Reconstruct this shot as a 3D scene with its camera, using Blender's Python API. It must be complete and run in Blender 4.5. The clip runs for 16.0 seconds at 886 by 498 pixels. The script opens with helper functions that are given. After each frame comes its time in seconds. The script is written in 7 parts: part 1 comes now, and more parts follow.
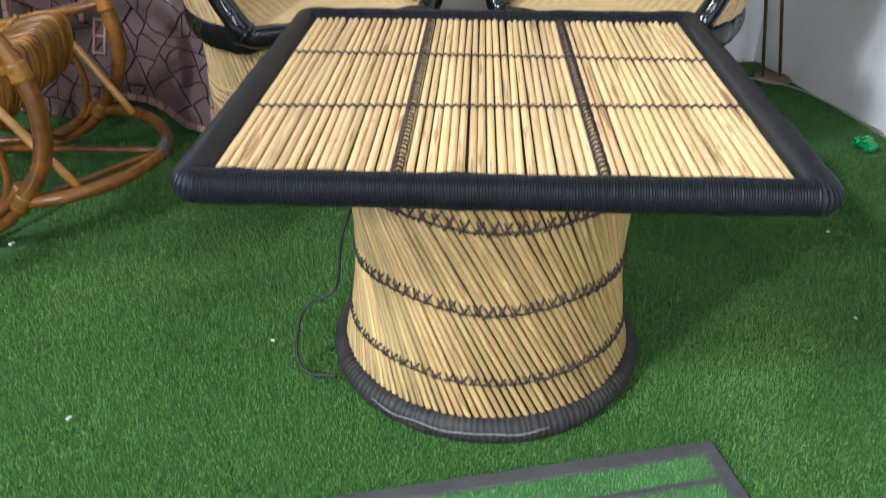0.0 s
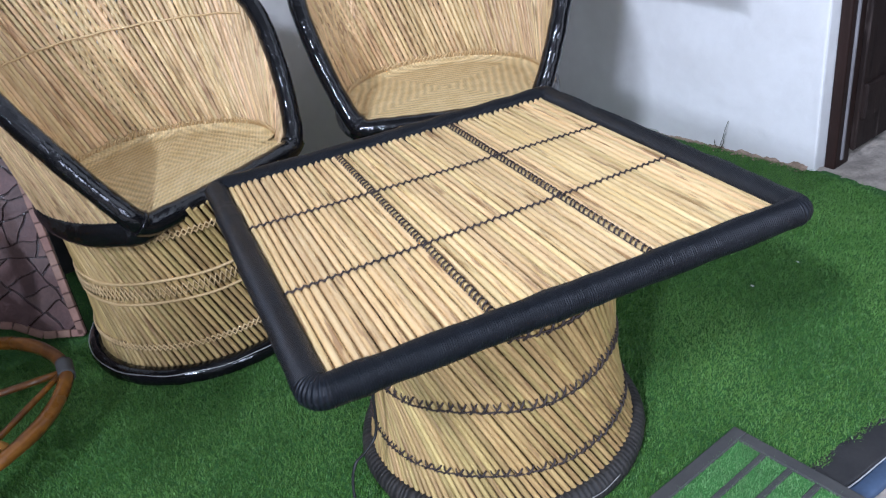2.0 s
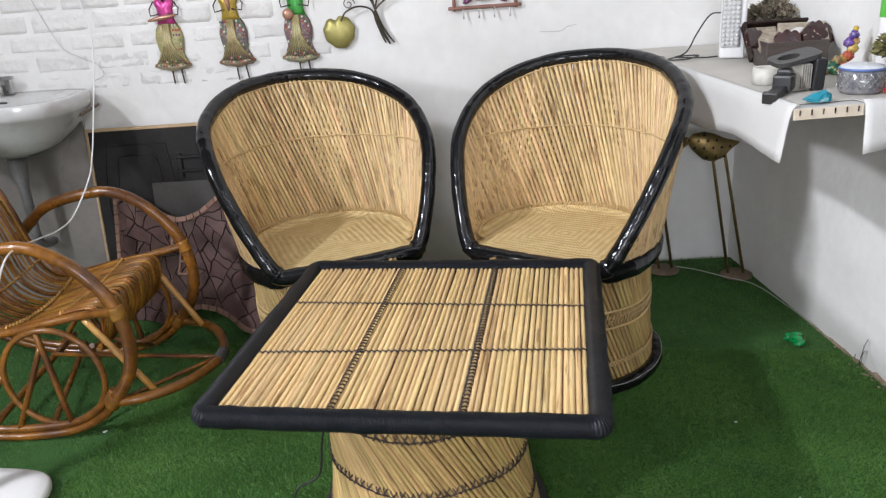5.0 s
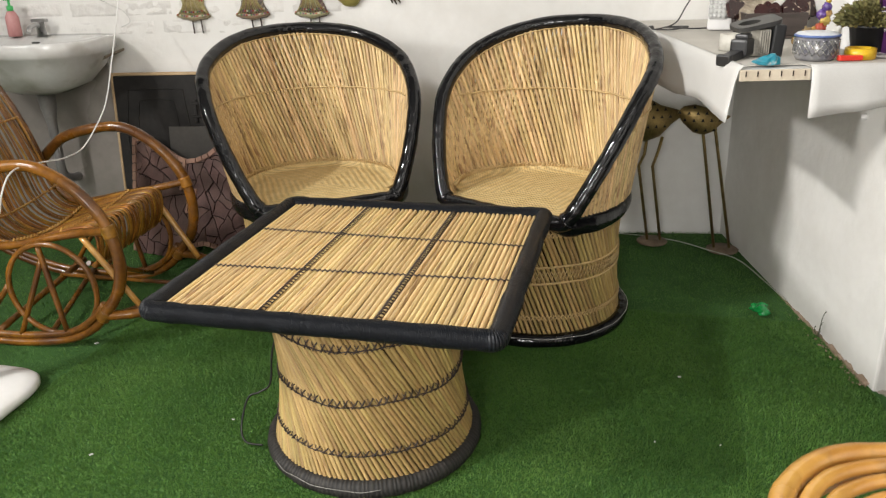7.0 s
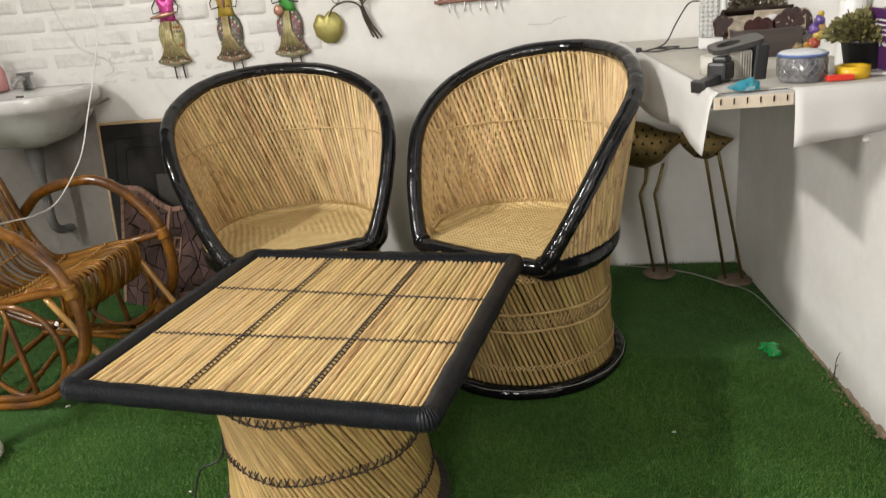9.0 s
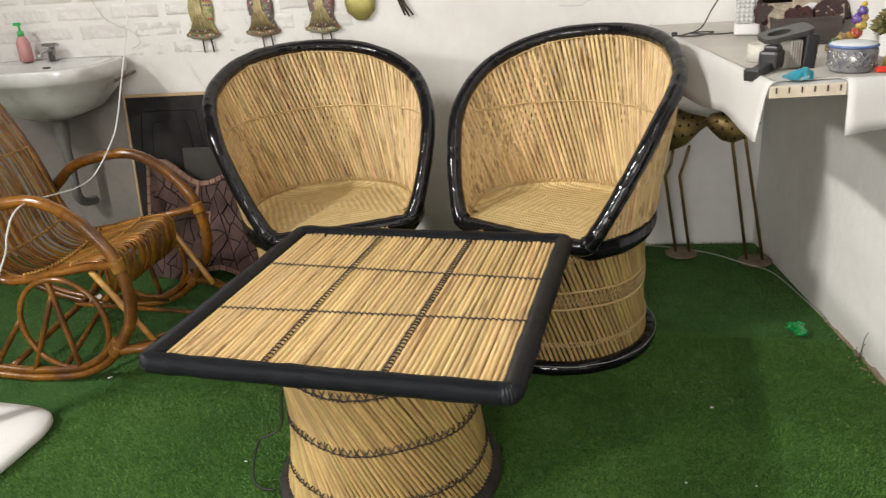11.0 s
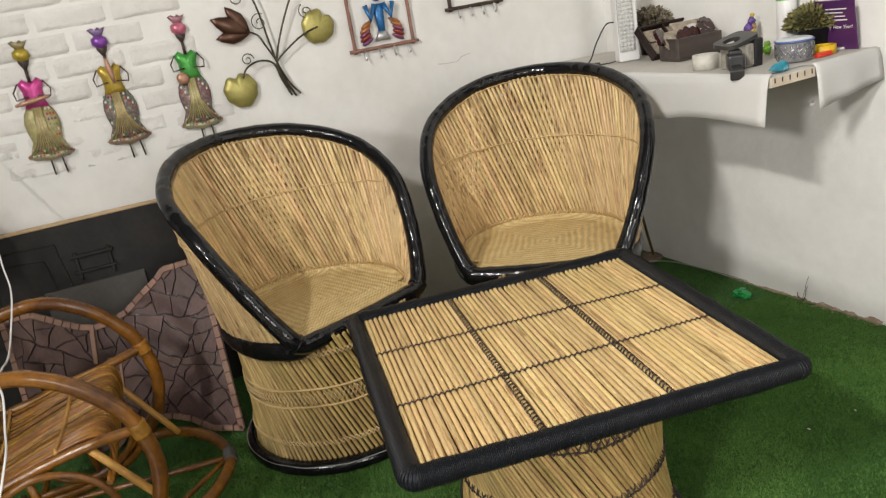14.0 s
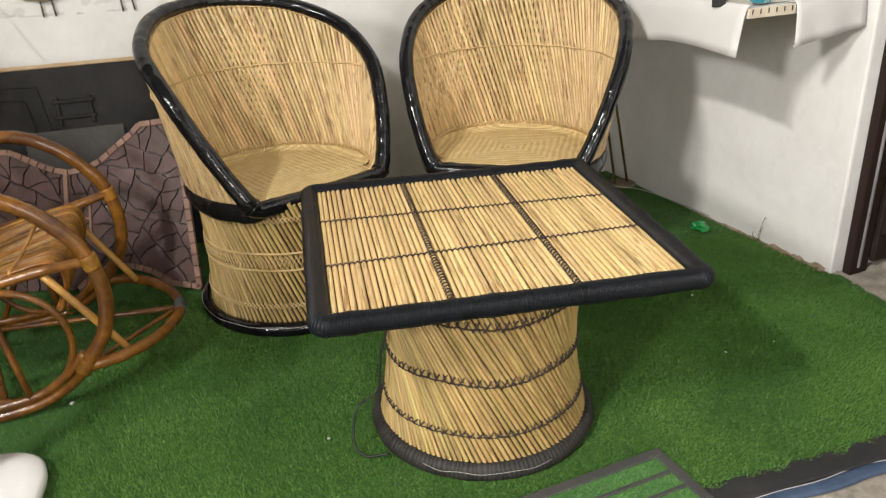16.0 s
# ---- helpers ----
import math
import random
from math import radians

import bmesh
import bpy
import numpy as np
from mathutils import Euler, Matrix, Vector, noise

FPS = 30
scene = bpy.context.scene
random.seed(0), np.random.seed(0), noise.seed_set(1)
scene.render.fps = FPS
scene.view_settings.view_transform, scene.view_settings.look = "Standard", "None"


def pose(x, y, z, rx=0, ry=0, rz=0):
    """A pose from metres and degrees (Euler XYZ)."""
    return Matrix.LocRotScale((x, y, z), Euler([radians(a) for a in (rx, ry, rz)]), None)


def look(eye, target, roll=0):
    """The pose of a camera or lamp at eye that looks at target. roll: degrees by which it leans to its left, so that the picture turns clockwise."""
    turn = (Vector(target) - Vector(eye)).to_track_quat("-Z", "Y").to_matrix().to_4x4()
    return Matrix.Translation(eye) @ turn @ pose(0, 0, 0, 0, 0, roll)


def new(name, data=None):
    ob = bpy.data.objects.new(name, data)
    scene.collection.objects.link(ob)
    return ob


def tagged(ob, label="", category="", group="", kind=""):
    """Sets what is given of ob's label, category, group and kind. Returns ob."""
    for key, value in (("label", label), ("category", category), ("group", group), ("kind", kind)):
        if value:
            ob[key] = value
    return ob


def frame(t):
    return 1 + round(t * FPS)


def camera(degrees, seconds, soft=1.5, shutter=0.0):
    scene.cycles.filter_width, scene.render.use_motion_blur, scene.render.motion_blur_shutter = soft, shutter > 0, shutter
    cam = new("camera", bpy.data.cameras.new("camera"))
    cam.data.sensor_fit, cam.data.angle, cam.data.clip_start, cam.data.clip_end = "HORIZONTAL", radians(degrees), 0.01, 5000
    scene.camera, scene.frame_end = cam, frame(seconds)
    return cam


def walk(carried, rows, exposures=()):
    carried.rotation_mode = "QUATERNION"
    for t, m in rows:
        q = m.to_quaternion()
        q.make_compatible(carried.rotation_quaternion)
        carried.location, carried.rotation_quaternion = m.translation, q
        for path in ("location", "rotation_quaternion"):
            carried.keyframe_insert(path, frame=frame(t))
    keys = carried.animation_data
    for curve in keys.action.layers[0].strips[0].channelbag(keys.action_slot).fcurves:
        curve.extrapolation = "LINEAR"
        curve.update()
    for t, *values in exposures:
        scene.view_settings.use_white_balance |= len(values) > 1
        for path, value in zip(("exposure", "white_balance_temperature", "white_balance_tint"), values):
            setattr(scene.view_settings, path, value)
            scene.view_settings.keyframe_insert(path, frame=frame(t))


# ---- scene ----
cam = camera(59.7, 16.0, soft=1.2, shutter=0.45)
PATH = [
    (0, (-0.023, -1.1, 0.835), (-0.103, 0.6, -0.214), 0.1),
    (0.5, (-0.02, -1.115, 0.801), (-0.089, 0.541, -0.318), 0.4),
    (1, (-0.077, -1.106, 0.869), (-0.098, 0.56, -0.237), -1.4),
    (1.5, (-0.239, -1.067, 0.984), (-0.001, 0.666, 0.014), -6.8),
    (2, (-0.422, -1.044, 0.975), (0.172, 0.607, 0.017), -8.9),
    (2.5, (-0.452, -1.066, 0.922), (0.13, 0.537, -0.123), -6.9),
    (3, (-0.375, -1.128, 0.961), (0.089, 0.508, -0.091), -4.3),
    (3.5, (-0.153, -1.21, 1.009), (0.069, 0.5, -0.006), -0.8),
    (4, (0.027, -1.282, 1.062), (0.075, 0.491, 0.139), -1.5),
    (4.5, (0.157, -1.398, 1.139), (-0.043, 0.439, 0.372), -4.1),
    (4.7, (0.224, -1.415, 1.183), (-0.057, 0.434, 0.474), -4.6),
    (6.8, (0.541, -1.555, 1.096), (0.099, 0.259, 0.377), -2.4),
    (7, (0.572, -1.533, 1.096), (0.102, 0.269, 0.366), -1.8),
    (7.5, (0.672, -1.398, 1.087), (0.114, 0.385, 0.373), -0.9),
    (8, (0.73, -1.322, 1.128), (0.137, 0.471, 0.469), -3.0),
    (8.5, (0.733, -1.311, 1.135), (0.149, 0.493, 0.499), -5.0),
    (9, (0.733, -1.33, 1.108), (0.139, 0.456, 0.432), -5.3),
    (9.2, (0.731, -1.339, 1.098), (0.131, 0.438, 0.405), -5.5),
    (11.3, (0.497, -1.43, 1.174), (-0.042, 0.344, 0.423), -4.0),
    (11.5, (0.398, -1.438, 1.193), (-0.091, 0.348, 0.437), -5.6),
    (12, (0.197, -1.437, 1.217), (-0.067, 0.379, 0.423), -8.7),
    (12.5, (0.005, -1.372, 1.246), (0.024, 0.489, 0.514), -10.3),
    (13, (-0.204, -1.375, 1.244), (-0.034, 0.497, 0.562), -12.5),
    (13.5, (-0.382, -1.381, 1.22), (-0.091, 0.496, 0.594), -12.9),
    (14, (-0.429, -1.388, 1.154), (-0.076, 0.479, 0.528), -9.8),
    (14.5, (-0.441, -1.41, 1.103), (-0.117, 0.446, 0.433), -7.8),
    (15, (-0.425, -1.435, 1.078), (-0.121, 0.404, 0.353), -7.1),
    (15.5, (-0.387, -1.456, 1.067), (-0.062, 0.358, 0.289), -6.4),
    (16, (-0.326, -1.505, 1.087), (-0.02, 0.296, 0.272), -2.5),
]
walk(cam, [(t, look(eye, target, roll)) for t, eye, target, roll in PATH],
     [(0.0, 0.08, 5350, 12), (0.9, 0.38, 5100, 15.5), (1.6, -0.15, 5020, 16), (2.5, -0.18, 4980, 15.5), (3.0, -0.02, 5080, 15), (3.5, -0.15, 5130, 16), (3.8, -0.13, 5180, 16), (4.6, -0.24, 5560, 14), (7.0, -0.21, 6450, 10),
      (8.5, -0.37, 6560, 10.5), (9.2, -0.37, 6560, 10), (11.5, -0.25, 6480, 10.5), (12.0, -0.27, 6480, 10.5), (13.0, -0.57, 6540, 10), (13.6, -0.60, 6500, 10), (14.5, -0.53, 6500, 10), (15.2, -0.36, 6480, 10), (16.0, -0.24, 6500, 10)])


# ---------- world, lamps ----------
world = bpy.data.worlds.new("room_world")
scene.world = world
world.use_nodes = True
world.node_tree.nodes["Background"].inputs[0].default_value = (0.75, 0.85, 1.0, 1)
world.node_tree.nodes["Background"].inputs[1].default_value = 0.0


def area_lamp(name, eye, target, sx, sy, watts, colour):
    data = bpy.data.lights.new(name, "AREA")
    data.shape, data.size, data.size_y, data.energy, data.color = "RECTANGLE", sx, sy, watts, colour
    ob = new(name, data)
    ob.matrix_world = look(eye, target)
    return ob


area_lamp("tube_lamp", (-2.60, -2.20, 3.25), (0.4, -2.65, 2.26), 0.65, 0.16, 255, (1.0, 0.97, 0.92))
area_lamp("middle_lamp", (0.1, -2.6, 2.85), (0.2, 0.6, 0.4), 0.6, 0.2, 4, (1.0, 0.97, 0.92))
area_lamp("near_lamp", (0.85, -1.4, 3.1), (0.95, -0.6, 0.0), 0.5, 0.2, 6, (1.0, 0.97, 0.92))
area_lamp("low_lamp", (-2.64, -2.75, 2.0), (1.0, -3.4, 1.6), 0.55, 0.3, 195, (1.0, 0.97, 0.92))
# Added frontal fill; no opening is built behind the camera.
area_lamp("front_fill", (0.3, -4.4, 1.6), (0.9, 1.4, 0.5), 1.0, 1.4, 88, (1.0, 0.98, 0.95))


# ---------- mesh helpers ----------
def spline(points, n=8, closed=False):
    """Catmull-Rom curve through the points."""
    p = [Vector(q) for q in points]
    if closed:
        q = [p[-1]] + p + [p[0], p[1]]
    else:
        q = [2 * p[0] - p[1]] + p + [2 * p[-1] - p[-2]]
    out = []
    for i in range(1, len(q) - 2):
        a, b, c, d = q[i - 1], q[i], q[i + 1], q[i + 2]
        for k in range(n):
            u = k / n
            out.append(0.5 * (2 * b + (c - a) * u + (2 * a - 5 * b + 4 * c - d) * u * u + (3 * b - a - 3 * c + d) * u ** 3))
    if not closed:
        out.append(q[-2].copy())
    return out


def sweep(bm, points, radius, sides=8, closed=False, flat=(1.0, 1.0), wobble=0.0):
    """A tube along points. radius: a number, or one for each point. flat: scale of the section across and along its second axis."""
    pts = [Vector(p) for p in points]
    n = len(pts)
    rad = [radius] * n if isinstance(radius, (int, float)) else radius
    tang = []
    for i in range(n):
        a = pts[(i - 1) % n] if closed or i > 0 else pts[i]
        b = pts[(i + 1) % n] if closed or i < n - 1 else pts[i]
        tang.append((b - a).normalized())
    up = Vector((0, 0, 1)) if abs(tang[0].z) < 0.9 else Vector((0, 1, 0))
    side = tang[0].cross(up).normalized()
    rings = []
    uv = bm.loops.layers.uv.verify()
    run = [0.0]
    for i in range(1, n + 1):
        run.append(run[-1] + (pts[i % n] - pts[i - 1]).length)
    for i in range(n):
        side = (side - tang[i] * side.dot(tang[i])).normalized()
        over = side.cross(tang[i]).normalized()
        r = rad[i] * (1 + wobble * noise.noise(pts[i] * 35))
        rings.append([bm.verts.new(pts[i] + (side * math.cos(2 * math.pi * k / sides) * flat[0] + over * math.sin(2 * math.pi * k / sides) * flat[1]) * r) for k in range(sides)])
    for i in range(n if closed else n - 1):
        a, b = rings[i], rings[(i + 1) % n]
        shift = 0
        if closed and i == n - 1:
            shift = min(range(sides), key=lambda s: (a[0].co - b[s].co).length)
        for k in range(sides):
            f = bm.faces.new((a[k], a[(k + 1) % sides], b[(k + 1 + shift) % sides], b[(k + shift) % sides]))
            f.smooth = True
            for loop, q in zip(f.loops, ((run[i], k), (run[i], k + 1), (run[i + 1], k + 1), (run[i + 1], k))):
                loop[uv].uv = (q[0], q[1] / sides * 0.02)
    if not closed:
        bm.faces.new(rings[0][::-1])
        bm.faces.new(rings[-1])
    return bm


def box(bm, lo, hi, m=None, bevel=0.0, segments=2):
    made = bmesh.ops.create_cube(bm, size=1.0)
    vs = made["verts"]
    for v in vs:
        v.co = Vector([l + (c + 0.5) * (h - l) for l, h, c in zip(lo, hi, v.co)])
    if bevel:
        es = list({e for v in vs for e in v.link_edges})
        r = bmesh.ops.bevel(bm, geom=es, offset=bevel, segments=segments, affect="EDGES", profile=0.6)
        vs = list({v for f in r["faces"] for v in f.verts} | {v for v in vs if v.is_valid})
    if m is not None:
        for v in vs:
            v.co = m @ v.co
    return vs


def lathe(bm, profile, sides=32, centre=(0, 0, 0), arc=2 * math.pi, squash=1.0):
    """Turn a profile of (radius, height) about z."""
    rings = []
    full = abs(arc - 2 * math.pi) < 1e-6
    count = sides if full else sides + 1
    for r, z in profile:
        rings.append([bm.verts.new((centre[0] + r * math.cos(arc * k / sides), centre[1] + squash * r * math.sin(arc * k / sides), centre[2] + z)) for k in range(count)])
    for a, b in zip(rings, rings[1:]):
        for k in range(sides):
            j = (k + 1) % count
            bm.faces.new((a[k], a[j], b[j], b[k])).smooth = True
    return rings


def prism(bm, outline, depth, m=Matrix.Identity(4), mat=0):
    """A flat outline (x, y) made depth thick towards +z, set at m."""
    low = [bm.verts.new(m @ Vector((x, y, 0))) for x, y in outline]
    top = [bm.verts.new(m @ Vector((x, y, depth))) for x, y in outline]
    faces = [bm.faces.new(low[::-1]), bm.faces.new(top)]
    n = len(outline)
    for i in range(n):
        faces.append(bm.faces.new((low[i], low[(i + 1) % n], top[(i + 1) % n], top[i])))
    for f in faces:
        f.material_index = mat
    return faces


def puff(bm, outline, height, m=Matrix.Identity(4), mat=0, rings=4):
    """A flat outline that swells towards +z like pressed sheet metal."""
    n = len(outline)
    cx, cy = sum(p[0] for p in outline) / n, sum(p[1] for p in outline) / n
    loops = []
    for k in range(rings):
        s = math.cos(0.5 * math.pi * k / rings)
        z = height * math.sin(0.5 * math.pi * k / rings)
        loops.append([bm.verts.new(m @ Vector((cx + (x - cx) * s, cy + (y - cy) * s, z))) for x, y in outline])
    tip = bm.verts.new(m @ Vector((cx, cy, height)))
    for a, b in zip(loops, loops[1:]):
        for i in range(n):
            f = bm.faces.new((a[i], a[(i + 1) % n], b[(i + 1) % n], b[i]))
            f.smooth, f.material_index = True, mat
    for i in range(n):
        f = bm.faces.new((loops[-1][i], loops[-1][(i + 1) % n], tip))
        f.smooth, f.material_index = True, mat
    f = bm.faces.new(loops[0][::-1])
    f.material_index = mat


def as_mesh(name, bm, *materials):
    bmesh.ops.recalc_face_normals(bm, faces=bm.faces)
    me = bpy.data.meshes.new(name)
    bm.to_mesh(me)
    bm.free()
    for m in materials:
        me.materials.append(m)
    return me


def part(name, bm, material, parent=None, label=""):
    mats = material if isinstance(material, (list, tuple)) else [material]
    ob = new(name, as_mesh(name, bm, *mats))
    ob.parent = parent
    return tagged(ob, label)


def piece(name, mesh, parent, m):
    ob = new(name, mesh)
    ob.parent = parent
    ob.matrix_basis = m
    return ob


def thing(name, label, category, m=Matrix.Identity(4), group="", kind=""):
    ob = new(name)
    ob.empty_display_size = 0.05
    ob.matrix_world = m
    return tagged(ob, label, category, group, kind)


def structure(name, bm, material, label, category="structure"):
    return tagged(part(name, bm, material), label, category, "", "structure")


# ---------- materials ----------
def mat(name, col, col2=None, rough=0.5, metal=0.0, scale=8.0, fine=120.0, bump=0.15, depth=0.002, stretch=(1, 1, 1), vary=0.0, island=False,
        coat=0.0, shine=0.5, spots=None, spot_scale=6.0, spot_amount=0.6, rough_vary=0.15, distort=0.0, spot_edge=(0.57, 0.70)):
    """Two colours mixed by noise at two scales, fine bump, and a lightness that varies from object to object (or island to island)."""
    m = bpy.data.materials.new(name)
    m.use_nodes = True
    nt = m.node_tree
    b = nt.nodes["Principled BSDF"]
    N, L = nt.nodes.new, nt.links.new
    tc, mp = N("ShaderNodeTexCoord"), N("ShaderNodeMapping")
    L(tc.outputs["Object"], mp.inputs[0])
    mp.inputs["Scale"].default_value = stretch
    info = N("ShaderNodeObjectInfo")
    off = N("ShaderNodeMath")
    off.operation = "MULTIPLY"
    off.inputs[1].default_value = 37.0
    L(info.outputs["Random"], off.inputs[0])
    if vary and not island:
        L(off.outputs[0], mp.inputs["Location"])
    n1, n2 = N("ShaderNodeTexNoise"), N("ShaderNodeTexNoise")
    n1.inputs["Scale"].default_value, n2.inputs["Scale"].default_value = scale, fine
    n1.inputs["Detail"].default_value = n2.inputs["Detail"].default_value = 6
    n1.inputs["Distortion"].default_value = distort
    for n in (n1, n2):
        L(mp.outputs[0], n.inputs[0])
    add = N("ShaderNodeMath")
    add.operation = "MULTIPLY_ADD"
    L(n2.outputs[0], add.inputs[0])
    add.inputs[1].default_value = 0.45
    L(n1.outputs[0], add.inputs[2])
    ramp = N("ShaderNodeMapRange")
    ramp.inputs[1].default_value, ramp.inputs[2].default_value = 0.5, 0.95
    L(add.outputs[0], ramp.inputs[0])
    mix = N("ShaderNodeMix")
    mix.data_type = "RGBA"
    L(ramp.outputs[0], mix.inputs[0])
    col2 = col2 or tuple(c * 0.75 for c in col)
    mix.inputs[6].default_value, mix.inputs[7].default_value = (*col, 1), (*col2, 1)
    out = mix.outputs[2]
    if spots:
        n3 = N("ShaderNodeTexNoise")
        n3.inputs["Scale"].default_value, n3.inputs["Detail"].default_value = spot_scale, 3
        L(mp.outputs[0], n3.inputs[0])
        r3 = N("ShaderNodeMapRange")
        r3.inputs[1].default_value, r3.inputs[2].default_value = spot_edge
        r3.inputs[4].default_value = spot_amount
        L(n3.outputs[0], r3.inputs[0])
        m3 = N("ShaderNodeMix")
        m3.data_type = "RGBA"
        L(r3.outputs[0], m3.inputs[0])
        L(out, m3.inputs[6])
        m3.inputs[7].default_value = (*spots, 1)
        out = m3.outputs[2]
    if vary:
        hsv, vr = N("ShaderNodeHueSaturation"), N("ShaderNodeMapRange")
        vr.inputs[3].default_value, vr.inputs[4].default_value = 1 - vary, 1 + vary
        if island:
            geo = N("ShaderNodeNewGeometry")
            L(geo.outputs["Random Per Island"], vr.inputs[0])
        else:
            L(info.outputs["Random"], vr.inputs[0])
        L(vr.outputs[0], hsv.inputs["Value"])
        hr = N("ShaderNodeMapRange")
        hr.inputs[3].default_value, hr.inputs[4].default_value = 0.5 - vary * 0.05, 0.5 + vary * 0.05
        fr = N("ShaderNodeMath")
        fr.operation = "FRACT"
        mul = N("ShaderNodeMath")
        mul.operation = "MULTIPLY"
        mul.inputs[1].default_value = 7.31
        L((geo.outputs["Random Per Island"] if island else info.outputs["Random"]), mul.inputs[0])
        L(mul.outputs[0], fr.inputs[0])
        L(fr.outputs[0], hr.inputs[0])
        L(hr.outputs[0], hsv.inputs["Hue"])
        L(out, hsv.inputs["Color"])
        out = hsv.outputs[0]
    L(out, b.inputs["Base Color"])
    rr = N("ShaderNodeMapRange")
    rr.inputs[3].default_value, rr.inputs[4].default_value = max(0.02, rough - rough_vary * 0.5), min(1, rough + rough_vary * 0.5)
    L(n1.outputs[0], rr.inputs[0])
    L(rr.outputs[0], b.inputs["Roughness"])
    b.inputs["Metallic"].default_value = metal
    b.inputs["Specular IOR Level"].default_value = shine
    b.inputs["Coat Weight"].default_value = coat
    b.inputs["Coat Roughness"].default_value = 0.12
    if bump:
        bp = N("ShaderNodeBump")
        bp.inputs["Strength"].default_value, bp.inputs["Distance"].default_value = bump, depth
        L(add.outputs[0], bp.inputs["Height"])
        L(bp.outputs[0], b.inputs["Normal"])
    return m


def wrapped(name, col, rough, turns, strength, coat=0.0, wrinkle=60.0, depth=0.001, shine=0.5, uneven=0.8, ridge_dust_light=None):
    """Tape or cord wound round a tube: fine ridges and wrinkles."""
    m = mat(name, col, tuple(c * 1.8 + 0.001 for c in col), rough=rough, scale=14, fine=wrinkle, bump=0.0, coat=coat, shine=shine)
    nt = m.node_tree
    N, L = nt.nodes.new, nt.links.new
    tc = N("ShaderNodeTexCoord")
    wave = N("ShaderNodeTexWave")
    wave.inputs["Scale"].default_value, wave.inputs["Distortion"].default_value = turns, uneven
    wave.bands_direction = "X"
    wave.inputs["Detail"].default_value = 2
    nz = N("ShaderNodeTexNoise")
    nz.inputs["Scale"].default_value, nz.inputs["Detail"].default_value = wrinkle, 4
    L(tc.outputs["UV"], wave.inputs[0])
    L(tc.outputs["Object"], nz.inputs[0])
    ad = N("ShaderNodeMath")
    ad.operation = "MULTIPLY_ADD"
    ad.inputs[1].default_value = 1.6
    L(nz.outputs[0], ad.inputs[0])
    L(wave.outputs[1], ad.inputs[2])
    bp = N("ShaderNodeBump")
    bp.inputs["Strength"].default_value, bp.inputs["Distance"].default_value = strength, depth
    L(ad.outputs[0], bp.inputs["Height"])
    b = nt.nodes["Principled BSDF"]
    L(bp.outputs[0], b.inputs["Normal"])
    # Paler colour on the ridges: painted crest light on cord, dust on base tape.
    if ridge_dust_light:
        src = b.inputs["Base Color"].links[0].from_socket
        rg, mx = N("ShaderNodeMapRange"), N("ShaderNodeMix")
        rg.inputs[1].default_value, rg.inputs[2].default_value = 0.9, 1.9
        L(ad.outputs[0], rg.inputs[0])
        mx.data_type = "RGBA"
        L(rg.outputs[0], mx.inputs[0])
        L(src, mx.inputs[6])
        mx.inputs[7].default_value = (*ridge_dust_light, 1)
        L(mx.outputs[2], b.inputs["Base Color"])
    return m


REED = mat("reed_straw", (0.80, 0.605, 0.318), (0.61, 0.425, 0.190), rough=0.40, scale=1.3, fine=5, stretch=(1, 1, 15), vary=0.24, bump=0.25, depth=0.08,
           spots=(0.19, 0.095, 0.035), spot_scale=1.1, spot_amount=0.85, spot_edge=(0.585, 0.64))
REED_SMOOTH = mat("smooth_reed_straw", (0.72, 0.535, 0.258), (0.58, 0.395, 0.165), rough=0.40, scale=1.1, fine=5, stretch=(0.6, 0.6, 4), vary=0.16, bump=0.2, depth=0.08,
                  spots=(0.25, 0.135, 0.05), spot_scale=1.3, spot_amount=0.8, spot_edge=(0.605, 0.665))
# Olive-brown drum reeds, toned darker still to put in the shade over them.
REED_OLIVE_SHADED = mat("olive_reed_shaded", (0.475, 0.34, 0.132), (0.32, 0.213, 0.075), rough=0.45, scale=1.1, fine=5, stretch=(0.6, 0.6, 5), vary=0.2, bump=0.2, depth=0.08,
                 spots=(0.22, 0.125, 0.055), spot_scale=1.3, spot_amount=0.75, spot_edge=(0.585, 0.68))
REED_BACK = mat("back_reed_straw", (0.70, 0.515, 0.265), (0.51, 0.345, 0.155), rough=0.40, scale=1.2, fine=5, stretch=(0.5, 0.5, 7), vary=0.20, bump=0.25, depth=0.08,
                spots=(0.24, 0.135, 0.055), spot_scale=0.8, spot_amount=0.8, spot_edge=(0.57, 0.66))
# Dark brown for the shade seen between the chair back's reeds.
BACK_GAP_SHADE = mat("back_gap_shade", (0.13, 0.08, 0.035), (0.08, 0.047, 0.02), rough=0.8, scale=6, fine=90, stretch=(1, 1, 0.2))
# Near-black colour that stands for the shade between reeds.
REED_GAP_SHADE = mat("reed_gap_shade", (0.065, 0.036, 0.015), (0.035, 0.02, 0.009), rough=0.8, scale=6, fine=90, stretch=(1, 1, 0.2))
BLACK_TAPE = wrapped("black_glossy_tape", (0.0035, 0.0035, 0.004), 0.085, 6, 0.5, coat=0.0, wrinkle=62, depth=0.0020, shine=0.42, uneven=7.0)
# Ridge colour here paints lit crests into the black cord.
BLACK_CORD = wrapped("black_cord_wrap", (0.002, 0.0025, 0.004), 0.42, 105, 0.75, wrinkle=48, depth=0.002, shine=0.22, uneven=3.2, ridge_dust_light=(0.0075, 0.0095, 0.013))
